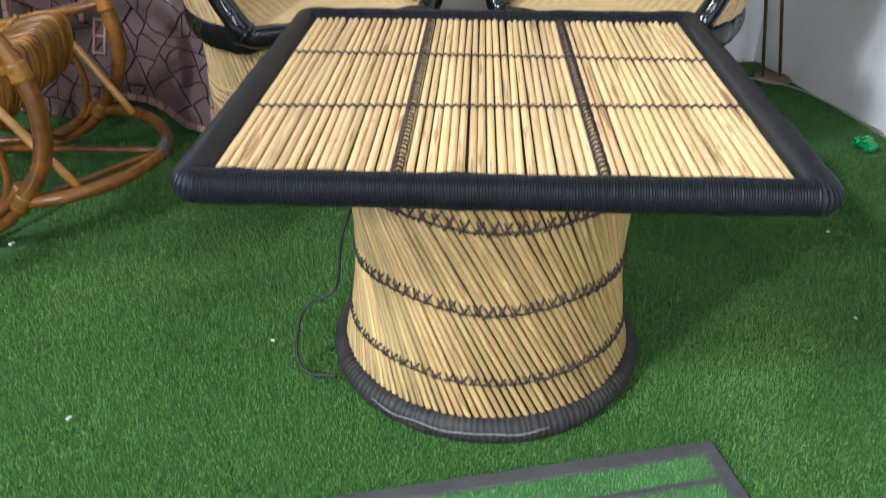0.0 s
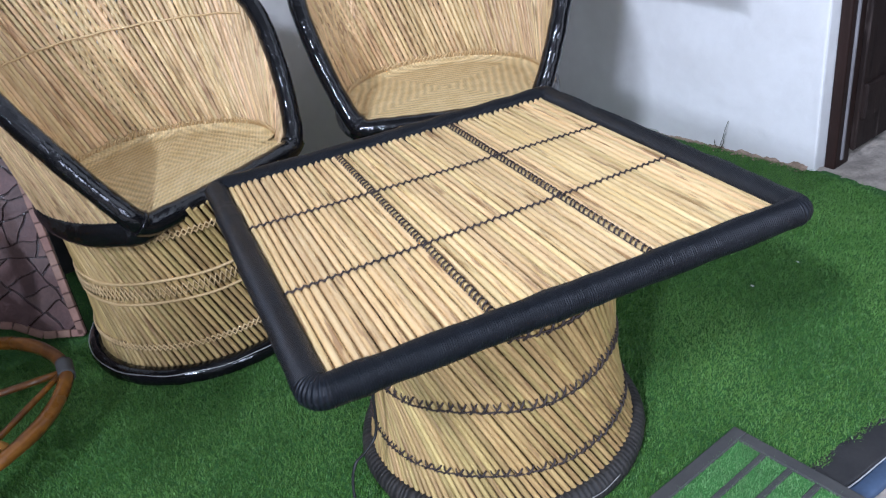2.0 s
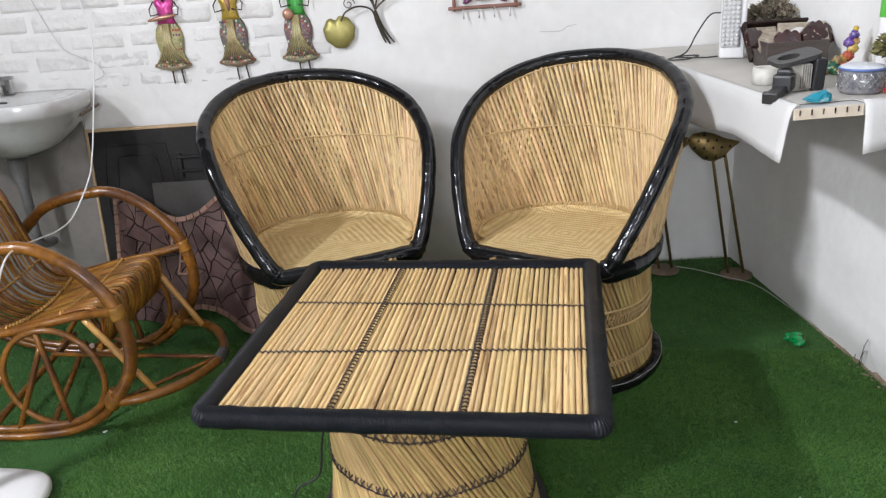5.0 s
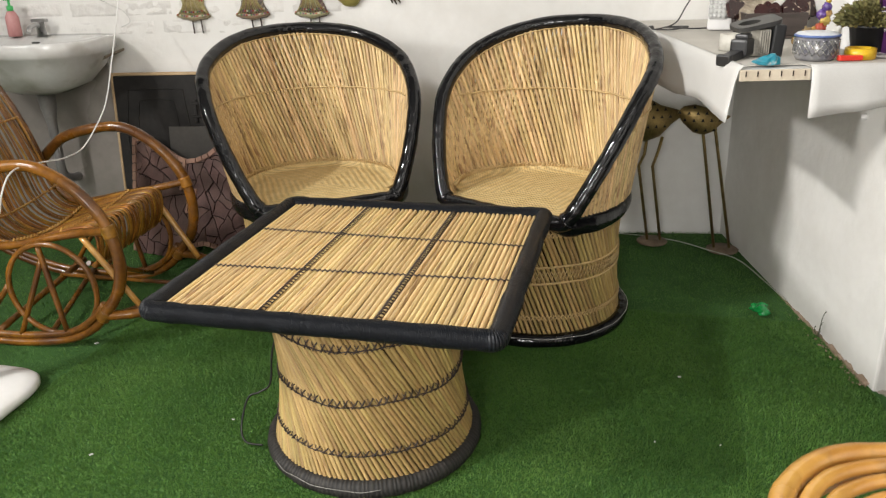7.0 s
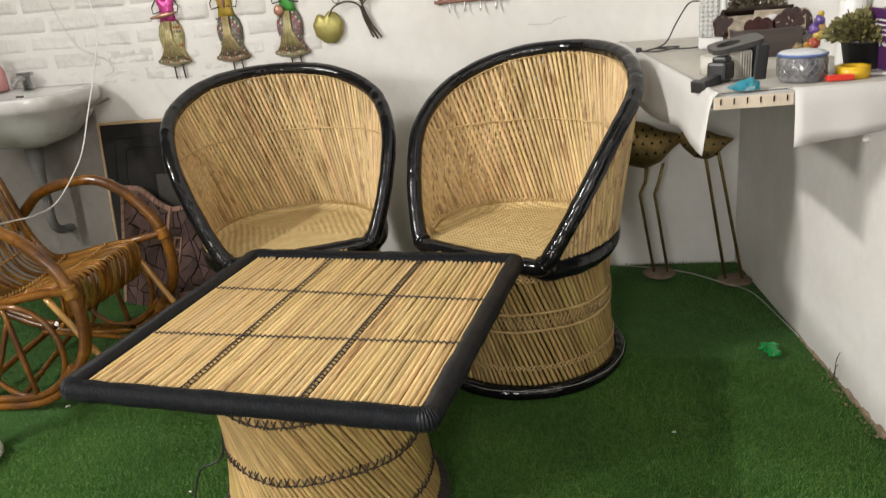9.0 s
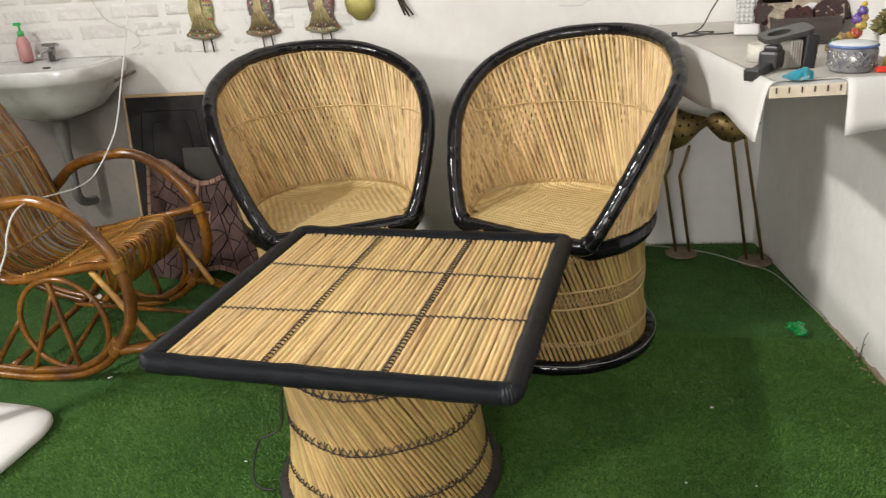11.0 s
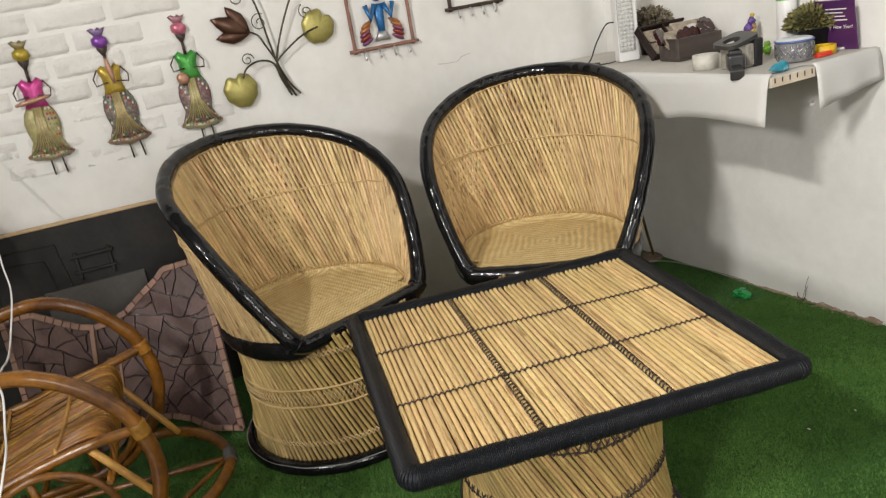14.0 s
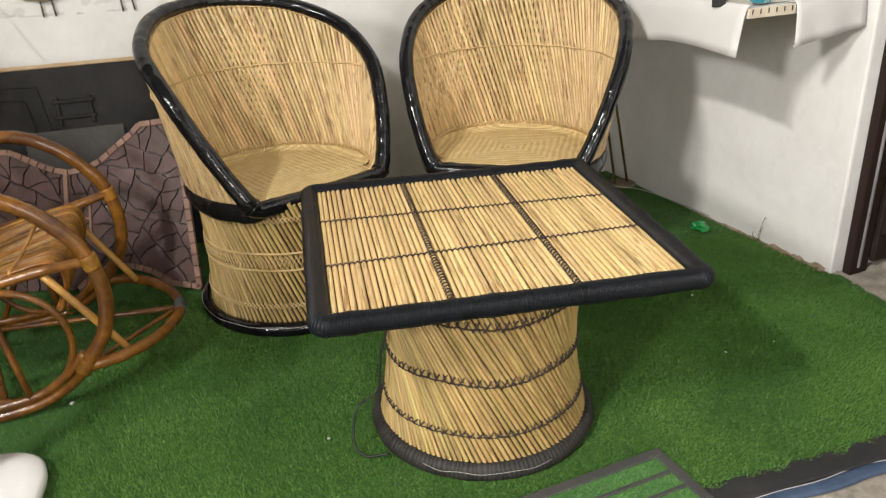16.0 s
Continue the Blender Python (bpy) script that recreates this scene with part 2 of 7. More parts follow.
BASE_TAPE = wrapped("grey_black_tape", (0.012, 0.0115, 0.011), 0.6, 34, 0.45, wrinkle=30, depth=0.002, shine=0.3, uneven=7.0, ridge_dust_light=(0.040, 0.036, 0.032))
DARK_THREAD = mat("dark_thread", (0.042, 0.027, 0.022), (0.020, 0.013, 0.011), rough=0.7, fine=300, bump=0.3, depth=0.001)
TAN_THREAD = mat("tan_thread", (0.60, 0.44, 0.22), (0.46, 0.31, 0.13), rough=0.7, fine=300, bump=0.3, depth=0.001)
RATTAN = mat("varnished_rattan", (0.25, 0.100, 0.012), (0.062, 0.022, 0.005), rough=0.28, scale=9, fine=70, bump=0.35, depth=0.002, coat=0.25, shine=0.35,
             spots=(0.07, 0.026, 0.009), spot_scale=7, spot_amount=0.8, spot_edge=(0.52, 0.62))
RATTAN_THIN = mat("split_cane", (0.35, 0.158, 0.022), (0.11, 0.042, 0.007), rough=0.35, scale=20, fine=120, bump=0.3, depth=0.001, coat=0.15, shine=0.3, vary=0.28)
RATTAN_PALE = mat("pale_rattan", (0.56, 0.31, 0.075), (0.38, 0.175, 0.035), rough=0.3, scale=9, fine=60, bump=0.2, depth=0.002, coat=0.4,
                  spots=(0.2, 0.09, 0.03), spot_scale=16, spot_amount=0.6)
WHITE_WALL = mat("white_painted_plaster", (0.77, 0.76, 0.735), (0.69, 0.675, 0.645), rough=0.72, scale=4.5, fine=26, bump=0.5, depth=0.011, distort=0.5,
                 spots=(0.64, 0.62, 0.58), spot_scale=3.2, spot_amount=0.3)
WHITE_BRICK = mat("white_painted_brick", (0.72, 0.705, 0.68), (0.64, 0.62, 0.59), rough=0.62, scale=9, fine=50, bump=0.8, depth=0.014, vary=0.05)
TAN_WALL = mat("tan_wall_paint", (0.22, 0.217, 0.208), (0.18, 0.178, 0.17), rough=0.8, scale=2, fine=30)
CEILING = mat("ceiling_paint", (0.22, 0.218, 0.212), (0.19, 0.188, 0.182), rough=0.85, scale=2, fine=40)
TURF_BASE = mat("turf_backing", (0.034, 0.108, 0.017), (0.024, 0.080, 0.012), rough=0.9, scale=12, fine=260, bump=0.6, depth=0.004)
BLADE = mat("turf_blade", (0.085, 0.200, 0.025), (0.050, 0.130, 0.015), rough=0.6, scale=2.3, fine=26, bump=0.0, vary=0.12, island=True,
            spots=(0.13, 0.255, 0.045), spot_scale=3.2, spot_amount=0.5, spot_edge=(0.47, 0.66))
CONCRETE = mat("worn_concrete", (0.42, 0.37, 0.31), (0.22, 0.195, 0.165), rough=0.85, scale=16, fine=120, bump=0.6, depth=0.006, spots=(0.13, 0.115, 0.10), spot_scale=22)
RUBBER = mat("grey_black_rubber", (0.036, 0.036, 0.036), (0.062, 0.060, 0.056), rough=0.7, scale=10, fine=150, bump=0.3, depth=0.002)
BORDER = mat("black_border_rubber", (0.011, 0.011, 0.012), (0.024, 0.023, 0.023), rough=0.75, scale=14, fine=150, bump=0.4, depth=0.003)
MAT_GREEN = mat("mat_turf", (0.062, 0.195, 0.042), (0.038, 0.125, 0.026), rough=0.6, scale=20, fine=320, bump=0.7, depth=0.004)
BLUE_EDGE = mat("blue_strip", (0.055, 0.085, 0.15), (0.03, 0.05, 0.09), rough=0.6, scale=16, fine=120)
CERAMIC = mat("white_ceramic", (0.66, 0.66, 0.65), (0.56, 0.55, 0.53), rough=0.12, scale=5, fine=40, bump=0.03, coat=0.4, spots=(0.30, 0.27, 0.22), spot_scale=8, spot_amount=0.55, spot_edge=(0.56, 0.72))
CHROME = mat("worn_chrome", (0.55, 0.55, 0.55), (0.4, 0.39, 0.38), rough=0.3, metal=1.0, scale=30, fine=160, bump=0.05)
DARK_WOOD = mat("dark_stained_wood", (0.026, 0.013, 0.010), (0.014, 0.008, 0.006), rough=0.5, scale=6, fine=60, stretch=(6, 6, 0.7), bump=0.3, depth=0.002, shine=0.25)
PALE_WOOD = mat("pale_wood_strip", (0.55, 0.40, 0.24), (0.40, 0.27, 0.14), rough=0.6, scale=12, fine=90, bump=0.25)
BOARD_BLACK = mat("blackened_board", (0.011, 0.010, 0.010), (0.024, 0.022, 0.020), rough=0.5, scale=5, fine=60, bump=0.5, depth=0.004, shine=0.2, distort=1.5)
SHEET_GREY = mat("grey_sheet", (0.080, 0.074, 0.066), (0.055, 0.051, 0.046), shine=0.3, rough=0.55, scale=5, fine=80)
STONE = mat("mauve_stone", (0.115, 0.066, 0.056), (0.064, 0.037, 0.032), shine=0.3, rough=0.5, scale=16, fine=120, bump=0.5, depth=0.005, vary=0.16)
GROUT = mat("dark_grout", (0.022, 0.014, 0.013), (0.036, 0.022, 0.020), rough=0.16, scale=30, fine=160, bump=0.8, depth=0.006)
TRIM_CLAY = mat("clay_trim", (0.29, 0.165, 0.115), (0.19, 0.105, 0.075), rough=0.6, scale=18, fine=120, bump=0.3, vary=0.15)
CLOTH = mat("white_cloth", (0.60, 0.595, 0.575), (0.54, 0.53, 0.51), rough=0.8, scale=5, fine=300, bump=0.2, depth=0.001)
WHITE_PLASTIC = mat("white_plastic", (0.76, 0.75, 0.74), (0.70, 0.69, 0.68), rough=0.3, scale=6, fine=60, bump=0.03)

# ---------- room ----------
def back_y(x):
    return 1.40 + 0.145 * x


BACK_DIR = Vector((1, 0.145, 0)).normalized()
BACK_NORMAL = Vector((0.145, -1, 0)).normalized()
BACK = Matrix(((BACK_DIR.x, BACK_NORMAL.x * -1, 0, 0), (BACK_DIR.y, BACK_NORMAL.y * -1, 0, 1.40), (0, 0, 1, 0), (0, 0, 0, 1)))
# On the back wall: x along it, y into it, z up; the wall's face is y = 0.
RIGHT_DIR = Vector((0.245, -1, 0)).normalized()
RIGHT_IN = Vector((RIGHT_DIR.y, -RIGHT_DIR.x, 0)).normalized()
RIGHT = Matrix(((RIGHT_DIR.x, -RIGHT_IN.x, 0, 1.29), (RIGHT_DIR.y, -RIGHT_IN.y, 0, 0.0), (0, 0, 1, 0), (0, 0, 0, 1)))
# On the right wall: x along it towards the door, y into it, z up.

bm = bmesh.new()
box(bm, (-4.7, 0, -0.05), (1.20, 0.2, 3.4), BACK)
wall_back = structure("wall_back", bm, WHITE_WALL, "white painted rough plaster wall with brickwork showing", "wall")

bm = bmesh.new()
box(bm, (-1.75, 0.0, -0.05), (-0.391, 0.24, 3.4), RIGHT, 0.007, 2)
structure("wall_right", bm, WHITE_WALL, "white painted plaster wall, scuffed along its foot", "wall")
bm = bmesh.new()
box(bm, (-0.391, 0.0, 2.10), (0.56, 0.24, 3.4), RIGHT)
structure("wall_over_door", bm, WHITE_WALL, "white plaster wall above the dark door", "wall")
bm = bmesh.new()
box(bm, (0.56, 0.0, -0.05), (5.2, 0.24, 3.4), RIGHT)
structure("wall_beyond_door", bm, WHITE_WALL, "white painted plaster wall beyond the door", "wall")
bm = bmesh.new()
box(bm, (-4.6, -4.6, -0.05), (-4.4, 1.2, 3.4))
structure("wall_left", bm, TAN_WALL, "plain tan painted wall", "wall")
bm = bmesh.new()
box(bm, (-4.6, -4.8, -0.05), (3.0, -4.6, 3.4))
structure("wall_front", bm, TAN_WALL, "plain tan painted wall behind the camera", "wall")
bm = bmesh.new()
box(bm, (-4.6, -4.8, 3.4), (3.0, 2.0, 3.55))
structure("ceiling", bm, CEILING, "plain grey painted ceiling", "ceiling")
bm = bmesh.new()
box(bm, (-4.6, -4.8, -0.1), (3.0, 2.0, -0.012))
structure("floor", bm, CONCRETE, "worn grey concrete floor", "floor")

# open door in the right wall: the leaf is swung out through the opening
OLD_WOOD = mat("old_door_wood", (0.012, 0.008, 0.007), (0.026, 0.017, 0.014), rough=0.55, scale=5, fine=60, stretch=(6, 6, 0.8), bump=0.6, depth=0.004, shine=0.2,
               spots=(0.14, 0.11, 0.095), spot_scale=7, spot_amount=0.5, spot_edge=(0.62, 0.72))
door = thing("door_1", "dark brown wooden door, standing open, scuffed and old", "door", RIGHT, kind="structure")
for name, lo, hi in (("door_post", (-0.390, 0.045, -0.012), (-0.360, 0.120, 2.09)), ("door_post", (0.525, 0.045, -0.012), (0.555, 0.120, 2.09)), ("door_head", (-0.360, 0.045, 2.03), (0.525, 0.120, 2.09))):
    bm = bmesh.new()
    box(bm, lo, hi, None, 0.006)
    part(name, bm, DARK_WOOD, door, "dark brown wooden door frame")
bm = bmesh.new()
box(bm, (-0.3615, 0.070, 0.02), (-0.3545, 0.080, 0.75), None, 0.002, 1)
part("worn_bead", bm, mat("pale_grey_strip", (0.26, 0.25, 0.25), (0.12, 0.11, 0.11), rough=0.7, scale=12, fine=80, stretch=(1, 1, 0.3), bump=0.4), door, "thin pale grey strip on the frame")
bm = bmesh.new()
box(bm, (-0.386, 0.126, 0.04), (-0.366, 0.90, 2.0), None, 0.002, 1)
leaf_door = part("door_leaf", bm, OLD_WOOD, door, "old dark plank leaf")
for k in range(4):
    bm = bmesh.new()
    box(bm, (-0.368, 0.126 + 0.194 * k, 0.030 + 0.014 * (k % 2)), (-0.350 - 0.003 * (k % 2), 0.314 + 0.194 * k, 2.0), None, 0.004, 1)
    part("plank", bm, OLD_WOOD, leaf_door)
for z0, z1 in ((0.12, 0.22), (0.58, 0.68), (1.75, 1.86)):
    bm = bmesh.new()
    box(bm, (-0.354, 0.13, z0), (-0.336, 0.89, z1), None, 0.005, 1)
    part("batten", bm, OLD_WOOD, leaf_door)
# broken concrete sill in the opening
bm = bmesh.new()
nx, ny = 60, 44
grid = []
for i in range(nx + 1):
    row = []
    for j in range(ny + 1):
        x, y = -0.412 + 0.985 * i / nx, -0.030 + 0.80 * j / ny
        h = 0.010 + 0.016 * noise.noise(Vector((x * 7, y * 7, 3.1))) + 0.009 * noise.noise(Vector((x * 26, y * 26, 1.0)))
        h *= min(1.0, (j + 0.3) / 4) * (1.0 if x > -0.335 or y < 0.03 or y > 0.12 else 0.5)
        row.append(bm.verts.new(RIGHT @ Vector((x, y, max(-0.011, h)))))
    grid.append(row)
for i in range(nx):
    for j in range(ny):
        bm.faces.new((grid[i][j], grid[i + 1][j], grid[i + 1][j + 1], grid[i][j + 1])).smooth = True
structure("threshold", bm, CONCRETE, "broken grey concrete sill in the open doorway", "threshold")
RUBBLE = mat("dark_rubble", (0.10, 0.09, 0.085), (0.24, 0.22, 0.20), rough=0.9, scale=20, fine=120, bump=0.6, vary=0.4)
rng = random.Random(91)
for k in range(26):
    s = rng.uniform(0.007, 0.022)
    bm = bmesh.new()
    made = bmesh.ops.create_icosphere(bm, subdivisions=1, radius=s)
    for v in made["verts"]:
        v.co *= 1 + 0.6 * noise.noise(v.co * 90 + Vector((k, 0, 0)))
        v.co.z *= 0.6
    stone = tagged(part("rubble", bm, RUBBLE), "small piece of broken concrete lying in the doorway", "rubble", "rubble in the doorway")
    stone.matrix_world = RIGHT @ pose(rng.uniform(-0.30, 0.25), 0.06 + 0.5 * rng.random() ** 1.5, 0.020, 0, 0, rng.uniform(0, 180))

bm = bmesh.new()
box(bm, (2.86, -4.8, -0.05), (3.0, 2.0, 3.4))
structure("wall_passage", bm, TAN_WALL, "plain wall of the passage beyond the open door", "wall")
bm = bmesh.new()
box(bm, (1.30, 1.86, -0.05), (2.86, 2.0, 3.4))
structure("wall_passage_end", bm, TAN_WALL, "plain end wall of the passage beyond the open door", "wall")

# crumbled plaster along the foot of the right wall
SANDY = mat("crumbled_plaster", (0.34, 0.255, 0.185), (0.20, 0.145, 0.10), rough=0.95, scale=30, fine=120, bump=0.6, depth=0.006)
bm = bmesh.new()
low, top_row = [], []
for i in range(181):
    x = -1.02 + 0.61 * i / 180
    near = max(0.0, (x + 1.02) / 0.61)
    h = 0.006 + 0.020 * near * max(0.0, 0.55 + noise.noise(Vector((x * 19, 0.4, 0)))) + 0.006 * noise.noise(Vector((x * 80, 1.4, 0)))
    low.append([bm.verts.new(RIGHT @ Vector((x, -0.011 - 0.010 * near * (0.5 + noise.noise(Vector((x * 30, 7, 0)))), -0.004))), bm.verts.new(RIGHT @ Vector((x, -0.006, max(0.004, h * 0.6))))])
    top_row.append(bm.verts.new(RIGHT @ Vector((x, 0.003, max(0.006, h)))))
for i in range(180):
    bm.faces.new((low[i][0], low[i + 1][0], low[i + 1][1], low[i][1]))
    bm.faces.new((low[i][1], low[i + 1][1], top_row[i + 1], top_row[i]))
structure("broken_plaster", bm, SANDY, "broken sandy plaster along the foot of the wall", "plaster")
rng = random.Random(5)
bm = bmesh.new()
for k in range(70):
    x = -0.95 + 0.54 * rng.random() ** 0.4
    s = 0.0012 + 0.003 * rng.random() ** 3
    made = bmesh.ops.create_icosphere(bm, subdivisions=1, radius=s)
    at = RIGHT @ Vector((x, -0.012 - 0.028 * rng.random() ** 2, 0.011))
    for v in made["verts"]:
        v.co = at + Vector((v.co.x, v.co.y, v.co.z * 0.7)) * (1 + 0.5 * noise.noise(v.co * 300 + at * 40))
tagged(part("plaster_crumbs", bm, SANDY), "crumbled plaster lying along the foot of the wall", "rubble", "", "stuff")
# peg in the right wall
bm = bmesh.new()
lathe(bm, [(0, -0.004), (0.008, -0.003), (0.0075, 0.010), (0.004, 0.014), (0, 0.015)], 10)
for v in bm.verts:
    v.co = RIGHT @ Vector((-0.643 + v.co.x, -v.co.z, 0.659 + v.co.y))
tagged(part("wall_peg", bm, WHITE_PLASTIC), "small white peg in the plaster wall", "peg")

# ---------- turf carpet ----------
def edge_y(x):
    return -0.448 + 0.135 * x


outline = [(-3.1, edge_y(-3.1)), (1.07, edge_y(1.07)), (1.235, 0.16), (1.222, 0.36), (1.29 - 0.245 * 0.6, 0.6), (0.925, 1.51), (-3.1, back_y(-3.1) - 0.01)]
bm = bmesh.new()
prism(bm, outline, 0.016, pose(0, 0, -0.012))
carpet = structure("turf_carpet", bm, TURF_BASE, "green artificial grass carpet with short bright blades", "carpet")
carpet["kind"] = "structure"


def turf(count, x0, x1, y0, y1, seed, length):
    r = np.random.RandomState(seed)
    px, py = r.uniform(x0, x1, count), r.uniform(y0, y1, count)
    keep = (py > edge_y(px) - 0.006 - 0.012 * np.sin(px * 61) * np.sin(px * 23 + 1) + r.uniform(-0.008, 0.008, count)) & (py < 1.40 + 0.145 * px - 0.012) & (px < 1.285 - 0.245 * py) & (px < 1.24)
    qx, qy = px - 0.328, py + 0.273
    mx, my = qx * 0.9720 + qy * 0.2351, qy * 0.9720 - qx * 0.2351
    keep &= ~((mx < 0.004) & (mx > -0.68) & (my < 0.004) & (my > -0.42))
    px, py = px[keep], py[keep]
    n = len(px)
    a = r.uniform(0, 2 * np.pi, n)
    lean = r.uniform(0.15, 1.1, n)
    # Blades lean otherwise past x 0.86, shaping in the edge of a lit strip.
    lit_lean = np.where(px > 0.86, 0.35, -0.15)
    h = length * r.uniform(0.55, 1.15, n)
    w = r.uniform(0.0007, 0.0013, n)
    cx, sx = np.cos(a), np.sin(a)
    tipx, tipy, tipz = px + h * (np.sin(lean) * cx + lit_lean * 0.3), py + h * (np.sin(lean) * sx - 0.25), 0.003 + h * np.cos(lean * 0.8)
    v = np.empty((n, 3, 3), np.float32)
    v[:, 0] = np.stack([px - w * sx, py + w * cx, np.full(n, 0.003)], 1)
    v[:, 1] = np.stack([px + w * sx, py - w * cx, np.full(n, 0.003)], 1)
    v[:, 2] = np.stack([tipx, tipy, tipz], 1)
    return v.reshape(-1, 3)


blades = np.concatenate([turf(480000, -0.95, 1.2, -0.58, 0.75, 3, 0.0088), turf(220000, -1.9, 1.25, -0.75, 1.56, 4, 0.0095)])
me = bpy.data.meshes.new("turf_blades")
count = len(blades) // 3
me.vertices.add(3 * count)
me.vertices.foreach_set("co", blades.ravel())
me.loops.add(3 * count)
me.loops.foreach_set("vertex_index", np.arange(3 * count, dtype=np.int32))
me.polygons.add(count)
me.polygons.foreach_set("loop_start", np.arange(0, 3 * count, 3, dtype=np.int32))
me.update()
me.materials.append(BLADE)
tagged(new("turf_blades", me), "short bright green artificial grass blades of the carpet", "grass", "", "stuff")

# rubber border and blue strip at the carpet's front edge
bm = bmesh.new()
m = Matrix(((1, -0.135, 0, 0), (0.135, 1, 0, -0.448), (0, 0, 1, 0), (0, 0, 0, 1)))
box(bm, (-3.0, -0.058, -0.012), (1.06, 0.004, 0.004), m, 0.003)
tagged(part("carpet_border", bm, BORDER), "black rubber border strip along the grass carpet", "carpet border", "", "structure")
bm = bmesh.new()
pts = [(-2.9 + 0.03 * k, -0.072 + 0.003 * math.sin(k * 0.9), -0.006) for k in range(132)]
sweep(bm, [m @ Vector(p) for p in pts], 0.018, 6, flat=(1.0, 0.3))
tagged(part("blue_strip", bm, BLUE_EDGE), "blue plastic strip lying beside the black border", "carpet border", "", "structure")

bm = bmesh.new()
sweep(bm, [m @ (Vector(p) + Vector((0, 0.0125 + 0.002 * math.sin(k * 0.7), 0.0045))) for k, p in enumerate(pts)], 0.0012, 5)
tagged(part("pale_thread", bm, mat("pale_thread", (0.45, 0.45, 0.45), (0.30, 0.30, 0.30), rough=0.7, scale=60)), "pale thread along the edge of the blue strip", "carpet border", "", "structure")

# striped door mat, lying over the carpet's edge
doormat = thing("door_mat", "green turf door mat with grey rubber bars on the carpet", "door mat",
                Matrix.Translation((0.329, -0.274, 0.003)) @ pose(0, 0, 0, 0, 0, 13.6))
L_MAT, D_MAT = 0.675, 0.42
bm = bmesh.new()
box(bm, (-L_MAT + 0.01, -D_MAT + 0.01, 0), (-0.01, -0.01, 0.006))
part("turf_panel", bm, MAT_GREEN, doormat, "bright green short turf panel")
bm = bmesh.new()
for lo, hi in (((-L_MAT, -0.024, 0), (0, 0, 0.010)), ((-L_MAT, -D_MAT, 0), (0, -D_MAT + 0.024, 0.010)), ((-L_MAT, -D_MAT + 0.024, 0), (-L_MAT + 0.024, -0.024, 0.010)), ((-0.024, -D_MAT + 0.024, 0), (0, -0.024, 0.010))):
    box(bm, lo, hi, None, 0.002, 1)
part("mat_frame", bm, RUBBER, doormat, "grey black rubber frame")
for k in range(7):
    y = -0.024 - (k + 1) * 0.0465
    bm = bmesh.new()
    box(bm, (-L_MAT + 0.024, y - 0.0050, 0), (-0.024, y + 0.0050, 0.0100), None, 0.0015, 1)
    part("bar", bm, RUBBER, doormat)


# short turf of the mat between its bars
r = np.random.RandomState(12)
n = 52000
mx, my = r.uniform(-L_MAT + 0.02, -0.02, n), r.uniform(-D_MAT + 0.02, -0.02, n)
a, h, w = r.uniform(0, 2 * np.pi, n), r.uniform(0.004, 0.0085, n), r.uniform(0.0006, 0.0011, n)
v = np.empty((n, 3, 3), np.float32)
v[:, 0] = np.stack([mx - w * np.sin(a), my + w * np.cos(a), np.full(n, 0.004)], 1)
v[:, 1] = np.stack([mx + w * np.sin(a), my - w * np.cos(a), np.full(n, 0.004)], 1)
v[:, 2] = np.stack([mx + 0.6 * h * np.cos(a), my + 0.6 * h * np.sin(a), 0.004 + h], 1)
me = bpy.data.meshes.new("mat_turf")
me.vertices.add(3 * n)
me.vertices.foreach_set("co", v.ravel())
me.loops.add(3 * n)
me.loops.foreach_set("vertex_index", np.arange(3 * n, dtype=np.int32))
me.polygons.add(n)
me.polygons.foreach_set("loop_start", np.arange(0, 3 * n, 3, dtype=np.int32))
me.update()
me.materials.append(mat("mat_blade", (0.125, 0.260, 0.075), (0.078, 0.175, 0.050), rough=0.6, scale=9, fine=60, bump=0.0, vary=0.2, island=True))
blades = new("mat_turf", me)
blades.parent = doormat
tagged(blades, "short green turf blades of the mat", kind="stuff")


# ---------- reed sticks ----------
def reed_mesh(seed, knots, material):
    r = random.Random(seed)
    bm = bmesh.new()
    zs = sorted([0.0, 1.0] + [z + d for z in knots for d in (-0.012, 0, 0.012)])
    rings = []
    bend, ph = 0.18 * r.random(), r.random() * 6
    for z in zs:
        grow = 1.0 + (0.10 if any(abs(z - q) < 1e-6 for q in knots) else 0) - 0.08 * z
        ox, oy = bend * math.sin(3 * z + ph), bend * math.cos(2.3 * z + ph)
        rings.append([bm.verts.new((ox + grow * math.cos(k * math.pi / 3.5), oy + grow * math.sin(k * math.pi / 3.5), z)) for k in range(7)])
    for a, b in zip(rings, rings[1:]):
        for k in range(7):
            bm.faces.new((a[k], a[(k + 1) % 7], b[(k + 1) % 7], b[k])).smooth = True
    bm.faces.new(rings[0][::-1])
    bm.faces.new(rings[-1])
    return as_mesh("reed", bm, material)


KNOTS = [(0.3,), (0.55,), (0.18, 0.8), (0.68,), (), (0.42,)]
REEDS = [reed_mesh(k, q, REED) for k, q in enumerate(KNOTS)]
BACK_REEDS = [reed_mesh(k + 60, q, REED_BACK) for k, q in enumerate(KNOTS)]
DRUM_REEDS = [reed_mesh(k + 40, q, REED_OLIVE_SHADED) for k, q in enumerate(KNOTS)]


